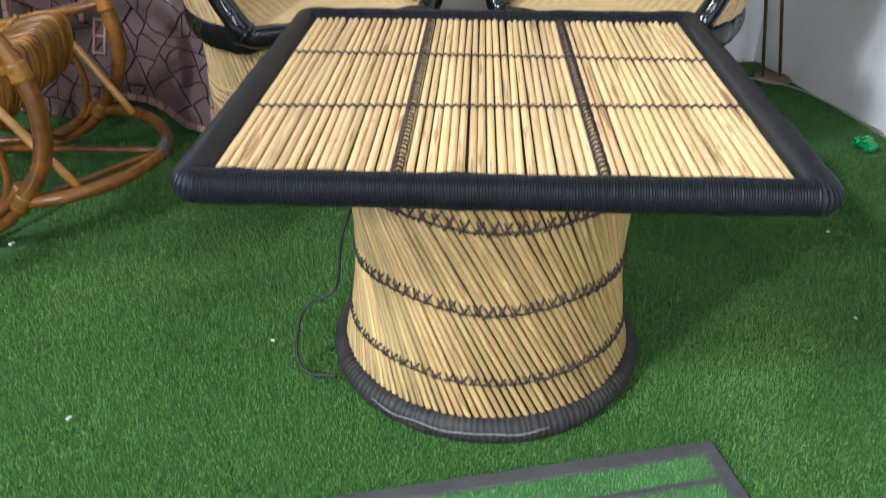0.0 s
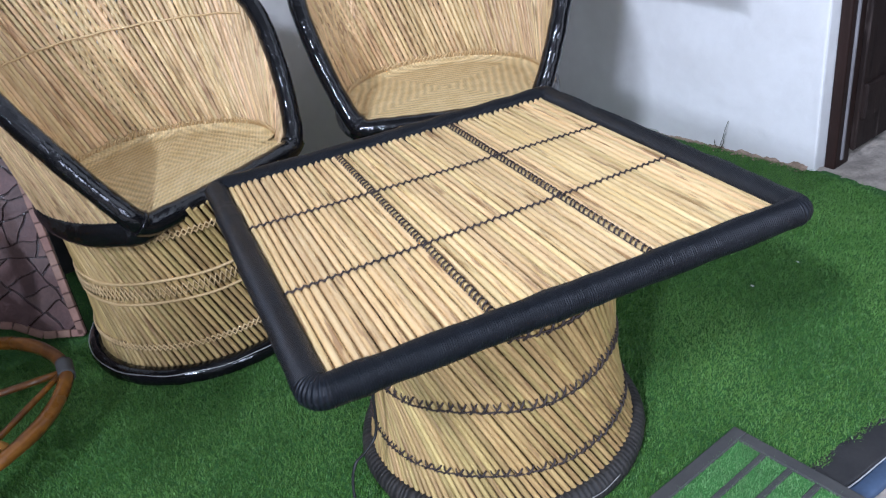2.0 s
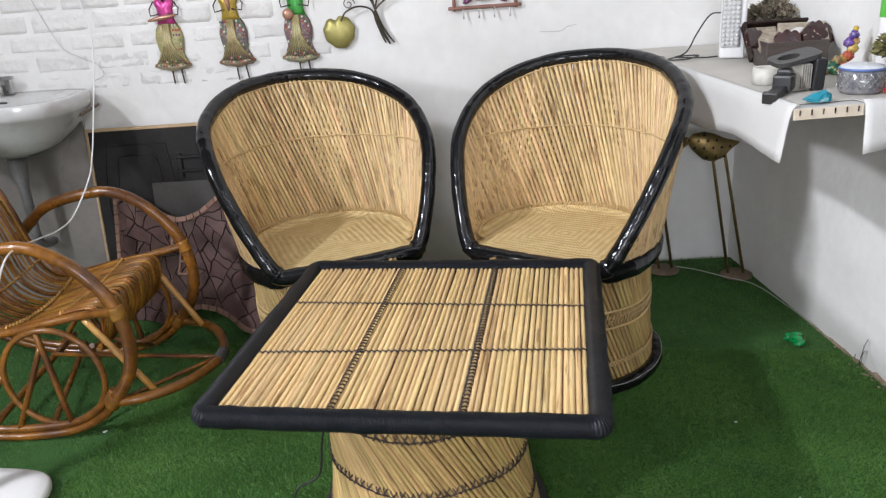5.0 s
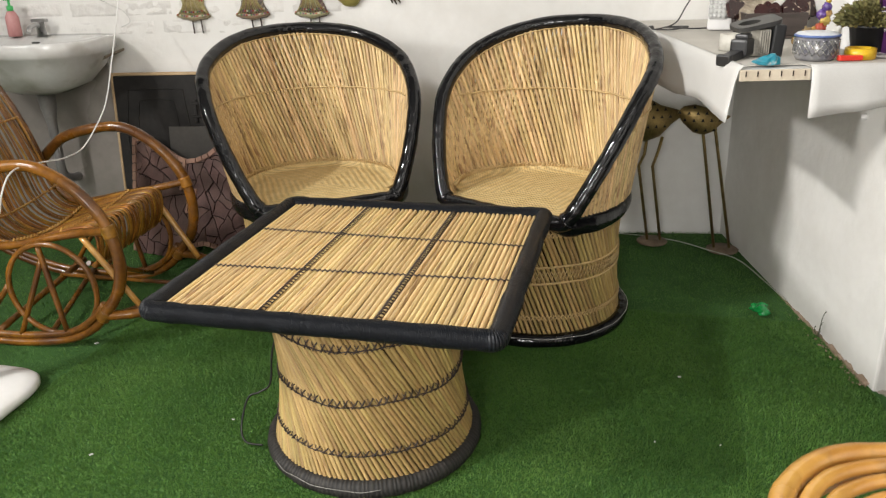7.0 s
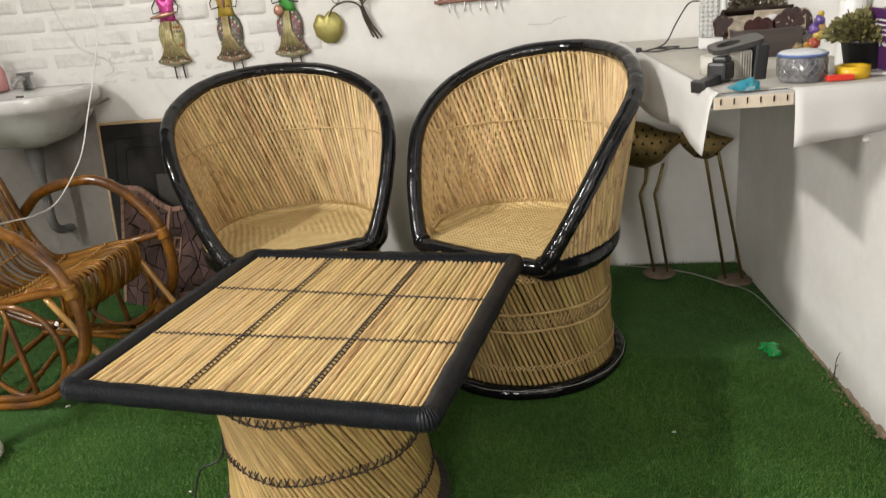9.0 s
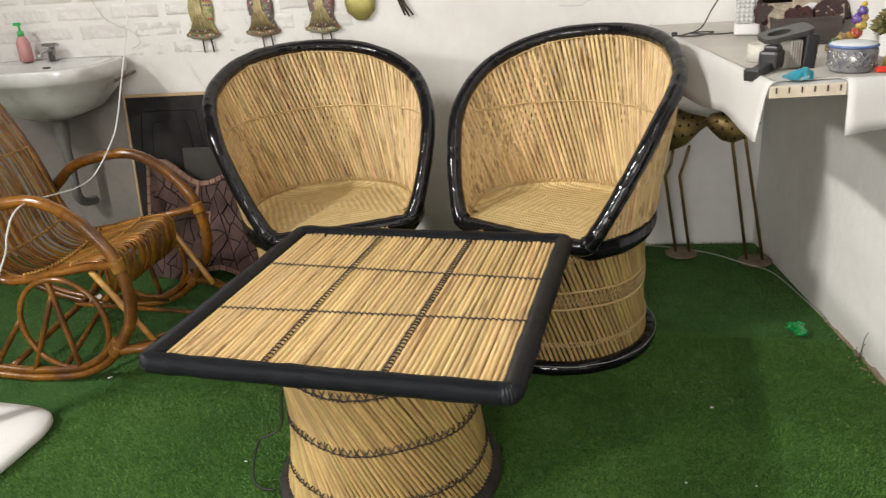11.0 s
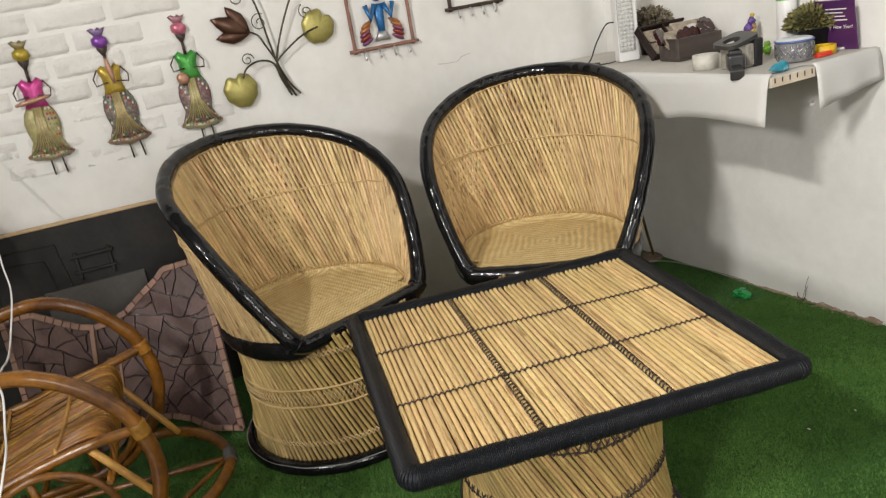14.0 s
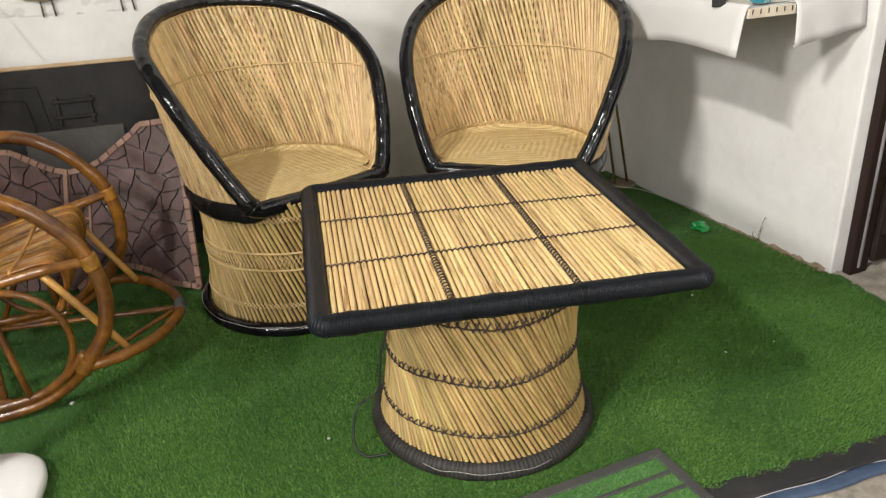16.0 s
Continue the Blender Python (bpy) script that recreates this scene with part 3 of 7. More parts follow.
def pointed_reed(seed, knots):
    """A reed whose far end is whittled to a point that bends up."""
    me = reed_mesh(seed, knots, REED_SMOOTH)
    bm = bmesh.new()
    bm.from_mesh(me)
    end = [v for v in bm.verts if v.co.z > 0.999]
    cap = [f for f in bm.faces if all(v in end for v in f.verts)]
    for v in end:
        v.co.z = 0.981
    bmesh.ops.delete(bm, geom=cap, context="FACES_ONLY")
    end.sort(key=lambda v: math.atan2(v.co.y, v.co.x))
    for z, s, up in ((0.992, 0.80, 0.35), (1.0, 0.18, 1.1)):
        ring = [bm.verts.new((v.co.x * s / (1 if z < 0.99 else 0.75), v.co.y * s / (1 if z < 0.99 else 0.75) + up, z)) for v in end]
        for k in range(len(end)):
            bm.faces.new((end[k], end[(k + 1) % len(end)], ring[(k + 1) % len(end)], ring[k])).smooth = True
        end = ring
    return as_mesh("reed", bm, REED_SMOOTH)


POINTED = [pointed_reed(k + 20, q) for k, q in enumerate([(0.3,), (0.55,), (0.18, 0.8), (0.68,), (), (0.42,)])]


def stick(name, parent, a, b, radius, r, meshes=REEDS, spin=True):
    a, b = Vector(a), Vector(b)
    turn = (b - a).to_track_quat("Z", "Y").to_matrix().to_4x4() @ Matrix.Rotation(r.random() * 6.28 if spin else 0.0, 4, "Z")
    s = radius * r.uniform(0.88, 1.06)
    return piece(name, r.choice(meshes), parent, Matrix.Translation(a) @ turn @ Matrix.Diagonal((s, s, (b - a).length, 1)))


def hourglass(parent, low, high, r_low, r_high, count, twist, radius, seed):
    """Straight slanted reeds round a drum."""
    r = random.Random(seed)
    for k in range(count):
        a = 2 * math.pi * k / count
        e = r.uniform(-0.004, 0.004)
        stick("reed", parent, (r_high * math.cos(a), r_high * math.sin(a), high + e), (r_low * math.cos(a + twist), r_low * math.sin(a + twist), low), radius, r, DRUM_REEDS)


def waist(z, low, high, r_low, r_high, twist):
    """The drum's radius at a height."""
    u = (z - low) / (high - low)
    x = r_low * (1 - u) + r_high * math.cos(twist) * u
    y = r_high * math.sin(twist) * u
    return math.hypot(x, y)


def stitch_ring(radius, z, height, count, thread):
    """A cross-stitched cord round a drum."""
    bm = bmesh.new()
    for sgn in (1, -1):
        pts = []
        for k in range(count * 2):
            a = math.pi * k / count
            pts.append((radius * math.cos(a), radius * math.sin(a), z + sgn * height * (0.5 if k % 2 else -0.5)))
        sweep(bm, pts, thread, 4, closed=True)
    return bm


# ---------- table ----------
table = thing("reed_table", "low square reed-topped table with black cord-wrapped rim and drum base", "table")
# Dark board under the reeds: shade in their gaps, put in as colour.
bm = bmesh.new()
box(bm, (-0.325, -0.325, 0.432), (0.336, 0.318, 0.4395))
top = part("tabletop", bm, REED_GAP_SHADE, table, "tabletop of straw-coloured reeds laid side by side")
r = random.Random(11)
for k in range(57):
    x = -0.325 + 0.662 * (k + 0.5) / 57
    dx = r.uniform(-0.0012, 0.0012)
    stick("reed", top, (x + dx, -0.327, 0.4455 + r.uniform(-0.0008, 0.0008)), (x - dx, 0.325 + r.uniform(-0.005, 0.005), 0.4455), 0.0058, r, POINTED, False)


def rim_points(x0, x1, y0, y1, z, n=10, corner=0.014):
    pts = []
    for (cx, cy, a0) in ((x1 - corner, y1 - corner, 0), (x0 + corner, y1 - corner, 90), (x0 + corner, y0 + corner, 180), (x1 - corner, y0 + corner, 270)):
        for k in range(n + 1):
            a = radians(a0 + 90 * k / n)
            pts.append(Vector((cx + corner * math.cos(a), cy + corner * math.sin(a), z)))
    out = []
    for i, p in enumerate(pts):
        q = pts[(i + 1) % len(pts)]
        steps = max(1, int((q - p).length / 0.02))
        out += [p.lerp(q, s / steps) for s in range(steps)]
    return out


bm = bmesh.new()
ring = rim_points(-0.345, 0.355, -0.345, 0.340, 0.4440)
rad = [0.0212 + 0.0015 * max(0, 1 - min((p - Vector((sx, sy, 0.4445))).length for sx in (-0.343, 0.351) for sy in (-0.345, 0.334)) / 0.05) for p in ring]
for p in ring:
    p.z += 0.0025 * min(1.0, max(0.0, p.x / 0.34))
sweep(bm, ring, rad, 16, closed=True, flat=(1.0, 0.97), wobble=0.11)
part("rim", bm, BLACK_CORD, table, "black cord-wrapped rim")
# stitched cords across the reeds
for yb, skew in ((0.112, -0.006), (-0.106, 0.015)):
    bm = bmesh.new()
    pts = [(-0.325 + 0.66 * k / 114, yb + skew * (k / 57 - 1) + (0.0016 if k % 2 else -0.0016), 0.4525 + (0.0012 if k % 2 else -0.0025)) for k in range(115)]
    sweep(bm, pts, 0.0017, 5)
    pts = [(p[0], p[1] + (-0.0034 if k % 2 else 0.0034), p[2] + 0.0004) for k, p in enumerate(pts)]
    sweep(bm, pts, 0.0012, 4)
    part("cross_cord", bm, DARK_THREAD, table)
for xb in (-0.1135, 0.1225):
    bm = bmesh.new()
    for side_x in (-0.0068, 0.0068):
        sweep(bm, [(xb + side_x + 0.0008 * math.sin(k * 2.1 + side_x * 90), -0.326 + 0.656 * k / 60, 0.4500) for k in range(61)], 0.0011, 4)
    for k in range(52):
        y = -0.322 + 0.648 * k / 52 + r.uniform(-0.0012, 0.0012)
        sweep(bm, [(xb - 0.0066, y, 0.4495), (xb - 0.003, y + 0.0022, 0.4540), (xb + 0.003, y + 0.0058, 0.4540), (xb + 0.0066, y + 0.0080, 0.4495)], 0.0016, 5)
    part("lengthwise_cord", bm, DARK_THREAD, table, "dark brown thread stitched in slanting rungs")

# Added dark liner: stops the view through and paints shade behind the reeds.
base = part("drum", lathe(bm := bmesh.new(), [(0.213, 0.02), (0.198, 0.12), (0.188, 0.22), (0.198, 0.33), (0.215, 0.43)], 40, (0, -0.04, 0)) and bm, REED_GAP_SHADE, table, "dark liner added inside the drum as shade between its reeds")
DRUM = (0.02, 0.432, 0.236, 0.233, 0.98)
holder = part("reed_wall", lathe(bm := bmesh.new(), [(0.2, 0.015), (0.2, 0.03)], 24) and bm, REED_GAP_SHADE, table)
holder.location = (0, -0.04, 0)
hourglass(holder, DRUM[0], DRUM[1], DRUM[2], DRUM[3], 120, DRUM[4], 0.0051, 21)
for z, hgt, amp in ((0.098, 0.013, 0.002), (0.215, 0.019, 0.004), (0.352, 0.022, 0.004)):
    rr = waist(z, *DRUM) + 0.0055
    bm = bmesh.new()
    for lean, thread, out in ((0.058, 0.0018, 0.0004), (-0.044, 0.0012, 0.0)):
        for k in range(76):
            a = 2 * math.pi * (k + r.uniform(-0.12, 0.12)) / 76
            zc = z + amp * math.sin(5 * a) + r.uniform(-0.0012, 0.0012)
            sweep(bm, [((rr + out + bow) * math.cos(a + lean * u), (rr + out + bow) * math.sin(a + lean * u), zc + hgt * u) for u, bow in ((-0.55, -0.004), (-0.3, 0.001), (0.3, 0.001), (0.55, -0.004))], thread, 5)
    sweep(bm, [((rr - 0.001) * math.cos(a * 0.05), (rr - 0.001) * math.sin(a * 0.05), z - hgt * 0.3 + amp * math.sin(0.25 * a) + 0.0012 * math.sin(a * 1.7)) for a in range(126)], 0.0016, 5)
    cord = part("drum_cord", bm, DARK_THREAD, table, "dark cross-stitched cord")
    cord.location = (0, -0.04, 0)
bm = bmesh.new()
sweep(bm, [(0.237 * math.cos(a * 0.08727), -0.04 + 0.237 * math.sin(a * 0.08727), 0.020) for a in range(72)], 0.0195, 10, closed=True, flat=(1.0, 1.1), wobble=0.1)
part("base_ring", bm, BASE_TAPE, table, "worn black tape-wrapped base ring")
bm = bmesh.new()
sweep(bm, spline([(0.2565 * math.cos(radians(a)), -0.04 + 0.2565 * math.sin(radians(a)), 0.028 + 0.003 * math.sin(a)) for a in range(228, 300, 9)], 4), 0.0009, 4)
part("wire", bm, mat("pale_wire", (0.30, 0.29, 0.27), rough=0.5), table, "thin pale wire")
# loose black wire end beside the drum
bm = bmesh.new()
sweep(bm, spline([(-0.205, -0.08, 0.29), (-0.228, -0.085, 0.22), (-0.24, -0.09, 0.14), (-0.265, -0.10, 0.118), (-0.288, -0.11, 0.110), (-0.302, -0.12, 0.075), (-0.304, -0.14, 0.03), (-0.282, -0.16, 0.014), (-0.235, -0.17, 0.02)], 8), 0.0026, 5)
part("loose_wire", bm, mat("black_wire", (0.01, 0.01, 0.01), rough=0.5), table, "loose black binding wire")

# ---------- reed chairs ----------
RIM = [(0.0, 0.863, 0.338), (36.0, 0.847, 0.322), (69.0, 0.784, 0.324), (95.0, 0.687, 0.318), (112.0, 0.557, 0.305), (130.0, 0.395, 0.287)]


def rim_at(deg, rim):
    d = abs(deg)
    for (a, z0, r0), (b, z1, r1) in zip(rim, rim[1:]):
        if d <= b:
            u = (d - a) / (b - a)
            return z0 + (z1 - z0) * u, r0 + (r1 - r0) * u
    return rim[-1][1], rim[-1][2]


def polar(r, deg, z):
    """Round the drum's axis; 0 degrees is the back."""
    return Vector((r * math.sin(radians(deg)), r * math.cos(radians(deg)), z))


def weave_material():
    """Twilled cane in nested lozenges."""
    m = mat("woven_cane_seat", (0.74, 0.575, 0.29), (0.60, 0.43, 0.18), rough=0.5, scale=26, fine=150, bump=0.0)
    nt = m.node_tree
    N, L = nt.nodes.new, nt.links.new
    b = nt.nodes["Principled BSDF"]
    tc, sep = N("ShaderNodeTexCoord"), N("ShaderNodeSeparateXYZ")
    L(tc.outputs["Object"], sep.inputs[0])

    def op(kind, a, c=None, v=None):
        n = N("ShaderNodeMath")
        n.operation = kind
        L(a, n.inputs[0])
        if c is not None:
            L(c, n.inputs[1])
        if v is not None:
            n.inputs[1].default_value = v
        return n.outputs[0]

    wob = N("ShaderNodeTexNoise")
    wob.inputs["Scale"].default_value = 9.0
    L(tc.outputs["Object"], wob.inputs[0])
    shift = op("MULTIPLY", op("SUBTRACT", wob.outputs[0], v=0.5), v=0.02)
    px, py = op("ADD", sep.outputs[0], shift), op("ADD", sep.outputs[1], shift)
    ax, ay = op("ABSOLUTE", px), op("ABSOLUTE", op("SUBTRACT", py, v=0.02))
    loz = op("MAXIMUM", ax, op("MULTIPLY", ay, v=1.1))
    big = op("SINE", op("MULTIPLY", loz, v=330.0))
    fx, fy = op("SINE", op("MULTIPLY", px, v=560.0)), op("SINE", op("MULTIPLY", py, v=560.0))
    fine = op("MULTIPLY", fx, fy)
    tot = op("ADD", big, op("MULTIPLY", fine, v=1.0))
    rg = N("ShaderNodeMapRange")
    rg.inputs[1].default_value, rg.inputs[2].default_value = -1.8, 1.5
    rg.inputs[3].default_value, rg.inputs[4].default_value = 0.66, 1.10
    L(tot, rg.inputs[0])
    hsv = N("ShaderNodeHueSaturation")
    src = b.inputs["Base Color"].links[0].from_socket
    L(src, hsv.inputs["Color"])
    L(rg.outputs[0], hsv.inputs["Value"])
    L(hsv.outputs[0], b.inputs["Base Color"])
    bp = N("ShaderNodeBump")
    bp.inputs["Strength"].default_value, bp.inputs["Distance"].default_value = 0.5, 0.0022
    L(tot, bp.inputs["Height"])
    L(bp.outputs[0], b.inputs["Normal"])
    return m


CANE = weave_material()
PALE_SEAM = mat("pale_tape_edge", (0.50, 0.48, 0.45), (0.25, 0.24, 0.23), rough=0.4, scale=40, fine=200)
CHAIR_DRUM = (0.02, 0.380, 0.257, 0.252, 0.56)
SHELL_IN, SHELL_MID, SHELL_OUT = 0.251, 0.2595, 0.2685


def reed_chair(label, m, tall, seed):
    rim = [(d, 0.395 + (z - 0.395) * tall, rr) for d, z, rr in RIM]
    ch = thing("reed_chair", label, "chair", m, "reed chairs behind the table")
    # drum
    # dark liner added behind the reeds, coloured as the shade between them
    liner = part("drum", lathe(bm := bmesh.new(), [(0.243, 0.02), (0.232, 0.12), (0.228, 0.20), (0.231, 0.29), (0.238, 0.375)], 40) and bm, REED_GAP_SHADE, ch, "drum of slanted reeds")
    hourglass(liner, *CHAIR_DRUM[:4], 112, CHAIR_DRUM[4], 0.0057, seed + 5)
    for z, hgt, th in ((0.085, 0.015, 0.0028), (0.215, 0.026, 0.0028), (0.338, 0.015, 0.0028)):
        rr = waist(z, *CHAIR_DRUM) + 0.006
        bm = stitch_ring(rr + 0.001, z, hgt, 70, th)
        for dz in ((0.025, -0.025) if z == 0.215 else ()):
            sweep(bm, [(rr * math.cos(a * 0.1), rr * math.sin(a * 0.1), z + dz + 0.0015 * math.sin(a * 0.7)) for a in range(63)], 0.0032, 6, closed=True)
        part("drum_cord", bm, TAN_THREAD, ch, "natural straw cord")
    bm = bmesh.new()
    sweep(bm, [(0.272 * math.cos(a * 0.08727), 0.272 * math.sin(a * 0.08727), 0.020) for a in range(72)], 0.020, 10, closed=True, flat=(1.0, 1.05), wobble=0.08)
    part("base_ring", bm, BLACK_TAPE, ch, "glossy black taped base ring")
    bm = bmesh.new()
    sweep(bm, [(0.2885 * math.cos(a * 0.08727), 0.2885 * math.sin(a * 0.08727), 0.0335 + 0.0015 * math.sin(a * 1.3)) for a in range(72)], 0.0011, 4, closed=True)
    part("tape_seam", bm, PALE_SEAM, ch, "pale torn tape edge")
    # seat
    bm = bmesh.new()
    half = math.degrees(math.acos(0.184 / 0.258))
    edge = [polar(0.258, d, 0) for d in np.linspace(-(180 - half), 180 - half, 49)]
    prism(bm, [(p.x, p.y) for p in edge], 0.016, pose(0, 0, 0.372))
    for i in range(48):
        d0, d1 = -122 + 244 * i / 48, -122 + 244 * (i + 1) / 48
        for (r0, z0), (r1, z1) in (((0.216, 0.3885), (0.238, 0.393)), ((0.238, 0.393), (0.249, 0.403)), ((0.249, 0.403), (0.255, 0.414))):
            bm.faces.new([bm.verts.new(p) for p in (polar(r0, d0, z0), polar(r0, d1, z0), polar(r1, d1, z1), polar(r1, d0, z1))]).smooth = True
    bmesh.ops.remove_doubles(bm, verts=bm.verts, dist=1e-5)
    part("seat", bm, CANE, ch, "twilled cane seat in a lozenge pattern")
    bm = bmesh.new()
    pts = []
    rs = random.Random(77)
    for k in range(118):
        d = -121 + 242 * k / 117 + rs.uniform(-0.4, 0.4)
        tip = rs.uniform(0.012, 0.022)
        sweep(bm, [polar(0.248, d, 0.401), polar(0.246, d + 0.8, 0.401 + tip * 0.6), polar(0.238, d + 2.0, 0.401 + tip)], [0.0034, 0.0026, 0.0006], 5)
    sweep(bm, [polar(0.249, d, 0.408 + 0.0015 * (i % 2)) for i, d in enumerate(range(-122, 123, 2))], 0.0028, 5)
    part("seat_binding", bm, TAN_THREAD, ch, "knotted straw cord round the seat")
    # back
    holder = part("backrest", sweep(bm := bmesh.new(), [polar(0.262, d, 0.374) for d in range(-126, 127, 6)], 0.006, 6), TAN_THREAD, ch, "curved back of reeds in crossing layers")
    r = random.Random(seed)
    for layer, (sl, base, edge_in, n, thick) in enumerate(((0.50, SHELL_IN, -0.010, 94, 0.0061), (-0.55, SHELL_MID, -0.001, 92, 0.0056), (-0.16, SHELL_OUT, 0.008, 112, 0.0064))):
        for k in range(n):
            d = -129 + 258 * (k + 0.5) / n
            z, rt = rim_at(d, rim)
            if z < 0.425:
                continue
            low = d + math.degrees(sl) * (z - 0.385) / 0.47
            if abs(low) > 133:
                continue
            stick("reed", holder, polar(base, low, 0.383), polar(rt + edge_in, d + r.uniform(-0.35, 0.35), z), thick, r, BACK_REEDS)
    # Added sheet between the layers; its dark colour is the gaps' shade.
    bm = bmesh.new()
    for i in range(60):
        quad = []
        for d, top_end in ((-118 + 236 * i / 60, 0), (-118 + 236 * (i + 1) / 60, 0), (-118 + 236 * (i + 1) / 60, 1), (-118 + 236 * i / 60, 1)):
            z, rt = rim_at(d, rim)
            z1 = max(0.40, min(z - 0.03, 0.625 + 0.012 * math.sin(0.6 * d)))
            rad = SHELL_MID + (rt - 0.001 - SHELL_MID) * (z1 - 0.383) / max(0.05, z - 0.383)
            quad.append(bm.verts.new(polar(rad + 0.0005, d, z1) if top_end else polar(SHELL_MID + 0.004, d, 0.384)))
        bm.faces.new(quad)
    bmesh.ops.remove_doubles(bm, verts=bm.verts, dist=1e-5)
    part("back_lining", bm, BACK_GAP_SHADE, ch, "brown sheet added between the reed layers as shade in their gaps")
    bm = bmesh.new()
    zz = 0.655
    ds = [d for d in range(-93, 94, 3)]
    for base, edge_in, slant, gap in ((SHELL_IN, -0.010, 0.50, -0.0078), (SHELL_OUT, 0.008, 0.16, 0.0078)):
        line = []
        for i, d in enumerate(ds):
            z, rt = rim_at(d, rim)
            u, turn = min(1.0, (zz - 0.383) / (z - 0.383)), slant * (z - 0.385) / 0.47
            rad = math.hypot((1 - u) * base * math.cos(turn) + u * (rt + edge_in), (1 - u) * base * math.sin(turn))
            line.append(polar(rad + gap, d, zz + 0.001 * math.sin(i)))
        sweep(bm, line, 0.0026, 5)
    part("back_cord", bm, TAN_THREAD, ch, "natural straw cord across the back")
    # rim: up one side, over and down the other
    half_rim = [polar(rr, d, z) for d, z, rr in rim[:-1]] + [polar(0.290, 127.0, 0.428), polar(0.276, 133.5, 0.385)]
    foot = half_rim[-1]
    ctrl = half_rim[1:] + [Vector((foot.x * 0.72, foot.y - 0.008, 0.380)), Vector((0, foot.y - 0.010, 0.378)), Vector((-foot.x * 0.72, foot.y - 0.008, 0.380))]
    ctrl += [Vector((-p.x, p.y, p.z)) for p in half_rim[::-1]]
    loop = spline(ctrl, 9, closed=True)
    cut0, cut1 = 9 * (len(half_rim) - 2), 9 * (len(half_rim) + 2)
    pts = loop[cut1:] + loop[:cut0 + 1]
    bm = bmesh.new()
    rad = [0.0215 + 0.0035 * (abs(i / (len(pts) - 1) - 0.5) * 2) ** 8 for i in range(len(pts))]
    sweep(bm, pts, rad, 12, wobble=0.07)
    part("rim", bm, BLACK_TAPE, ch, "glossy black taped rim")
    bm = bmesh.new()
    rail = [p - Vector((0, 0, 0.004)) for p in loop[cut0 - 3:cut1 + 4]]
    sweep(bm, rail, [0.0240 + 0.0030 * (abs(i / (len(rail) - 1) - 0.5) * 2) ** 6 for i in range(len(rail))], 12, wobble=0.07)
    part("front_rail", bm, BLACK_TAPE, ch, "glossy black taped front rail")
    bm = bmesh.new()
    half_band = [polar(0.2695 + 0.003 * d / 120, d, 0.394 - 0.026 * min(1.0, max(0.0, (d - 50) / 60))) for d in range(0, 121, 5)]
    half_band += [polar(0.272, 126, 0.366), polar(0.271, 131, 0.367), polar(0.262, 137, 0.372), Vector((foot.x * 0.70, foot.y - 0.012, 0.376))]
    wide = [0.020 + 0.009 * min(1.0, max(0.0, (d - 50) / 60)) for d in range(0, 121, 5)] + [0.030, 0.030, 0.025, 0.014]
    band = [Vector((-p.x, p.y, p.z)) for p in half_band[:0:-1]] + half_band
    sweep(bm, band, wide[:0:-1] + wide, 12, flat=(0.48, 1.0), wobble=0.05)
    part("band", bm, BLACK_TAPE, ch, "glossy black taped band round the seat")
    bm = bmesh.new()
    sweep(bm, [p + Vector((p.x * 0.045, p.y * 0.045, -0.0185 + 0.0015 * (i % 3 - 1))) for i, p in enumerate(pts[2:-2])], 0.0012, 4)
    part("tape_seam", bm, PALE_SEAM, ch, "pale torn tape edge")
    # ragged cord where the rim meets the reeds
    bm = bmesh.new()
    inner = [p + Vector((-p.x * 0.055, -p.y * 0.055, -0.017)) for p in pts[4:-4]]
    sweep(bm, [p + Vector((0, 0, 0.0015 * (i % 2))) for i, p in enumerate(inner)], 0.0022, 4)
    part("rim_stitching", bm, TAN_THREAD, ch)
    return ch


CHAIR_1 = Matrix.Translation((-0.411, 0.692, 0.004)) @ pose(0, 0, 0, 0, 0, 31.0)
CHAIR_2 = Matrix.Translation((0.286, 0.720, 0.004)) @ pose(0, 0, 0, 0, 0, -23.7)
reed_chair("straw reed tub chair with glossy black rim, beside the stone panel", CHAIR_1, 0.962, 41)
reed_chair("straw reed tub chair with glossy black rim, beside the wall shelf", CHAIR_2, 0.993, 43)

# ---------- bricks of the back wall ----------
rng = random.Random(8)


def brick_mesh(length, seed):
    """A brick face under thick paint: soft edges, lumps and an uneven outline."""
    r = random.Random(seed)
    nx, nz = 14, 7
    grid = []
    for i in range(nx + 1):
        col = []
        for k in range(nz + 1):
            u, w = 2 * i / nx - 1, 2 * k / nz - 1
            n1 = noise.noise(Vector((u * 2.2, w * 1.6, seed * 3.7)))
            n2 = noise.noise(Vector((u * 6.0, w * 3.0, seed * 5.1 + 9)))
            x = u * (length / 2) * (1 + 0.018 * noise.noise(Vector((w * 1.5, seed * 2.3, 1.0))))
            z = w * 0.0333 * (1 + 0.07 * noise.noise(Vector((u * 1.8, seed * 1.9, 7.0))))
            edge = min((1 - abs(u)) * length / 2, (1 - abs(w)) * 0.0333)
            rise = min(1.0, edge / 0.0095)
            rise = rise * rise * (3 - 2 * rise)
            col.append(Vector((x, 0.003 - rise * (0.0105 + 0.0028 * n1 + 0.0014 * n2), z)))
        grid.append(col)
    return brick_faces(grid)


def brick_faces(grid):
    bm = bmesh.new()
    vs = [[bm.verts.new(p) for p in col] for col in grid]
    for a, b in zip(vs, vs[1:]):
        for k in range(len(a) - 1):
            bm.faces.new((a[k], b[k], b[k + 1], a[k + 1])).smooth = True
    return as_mesh("brick", bm, WHITE_BRICK)


BRICKS = [brick_mesh(0.214, k) for k in range(10)]
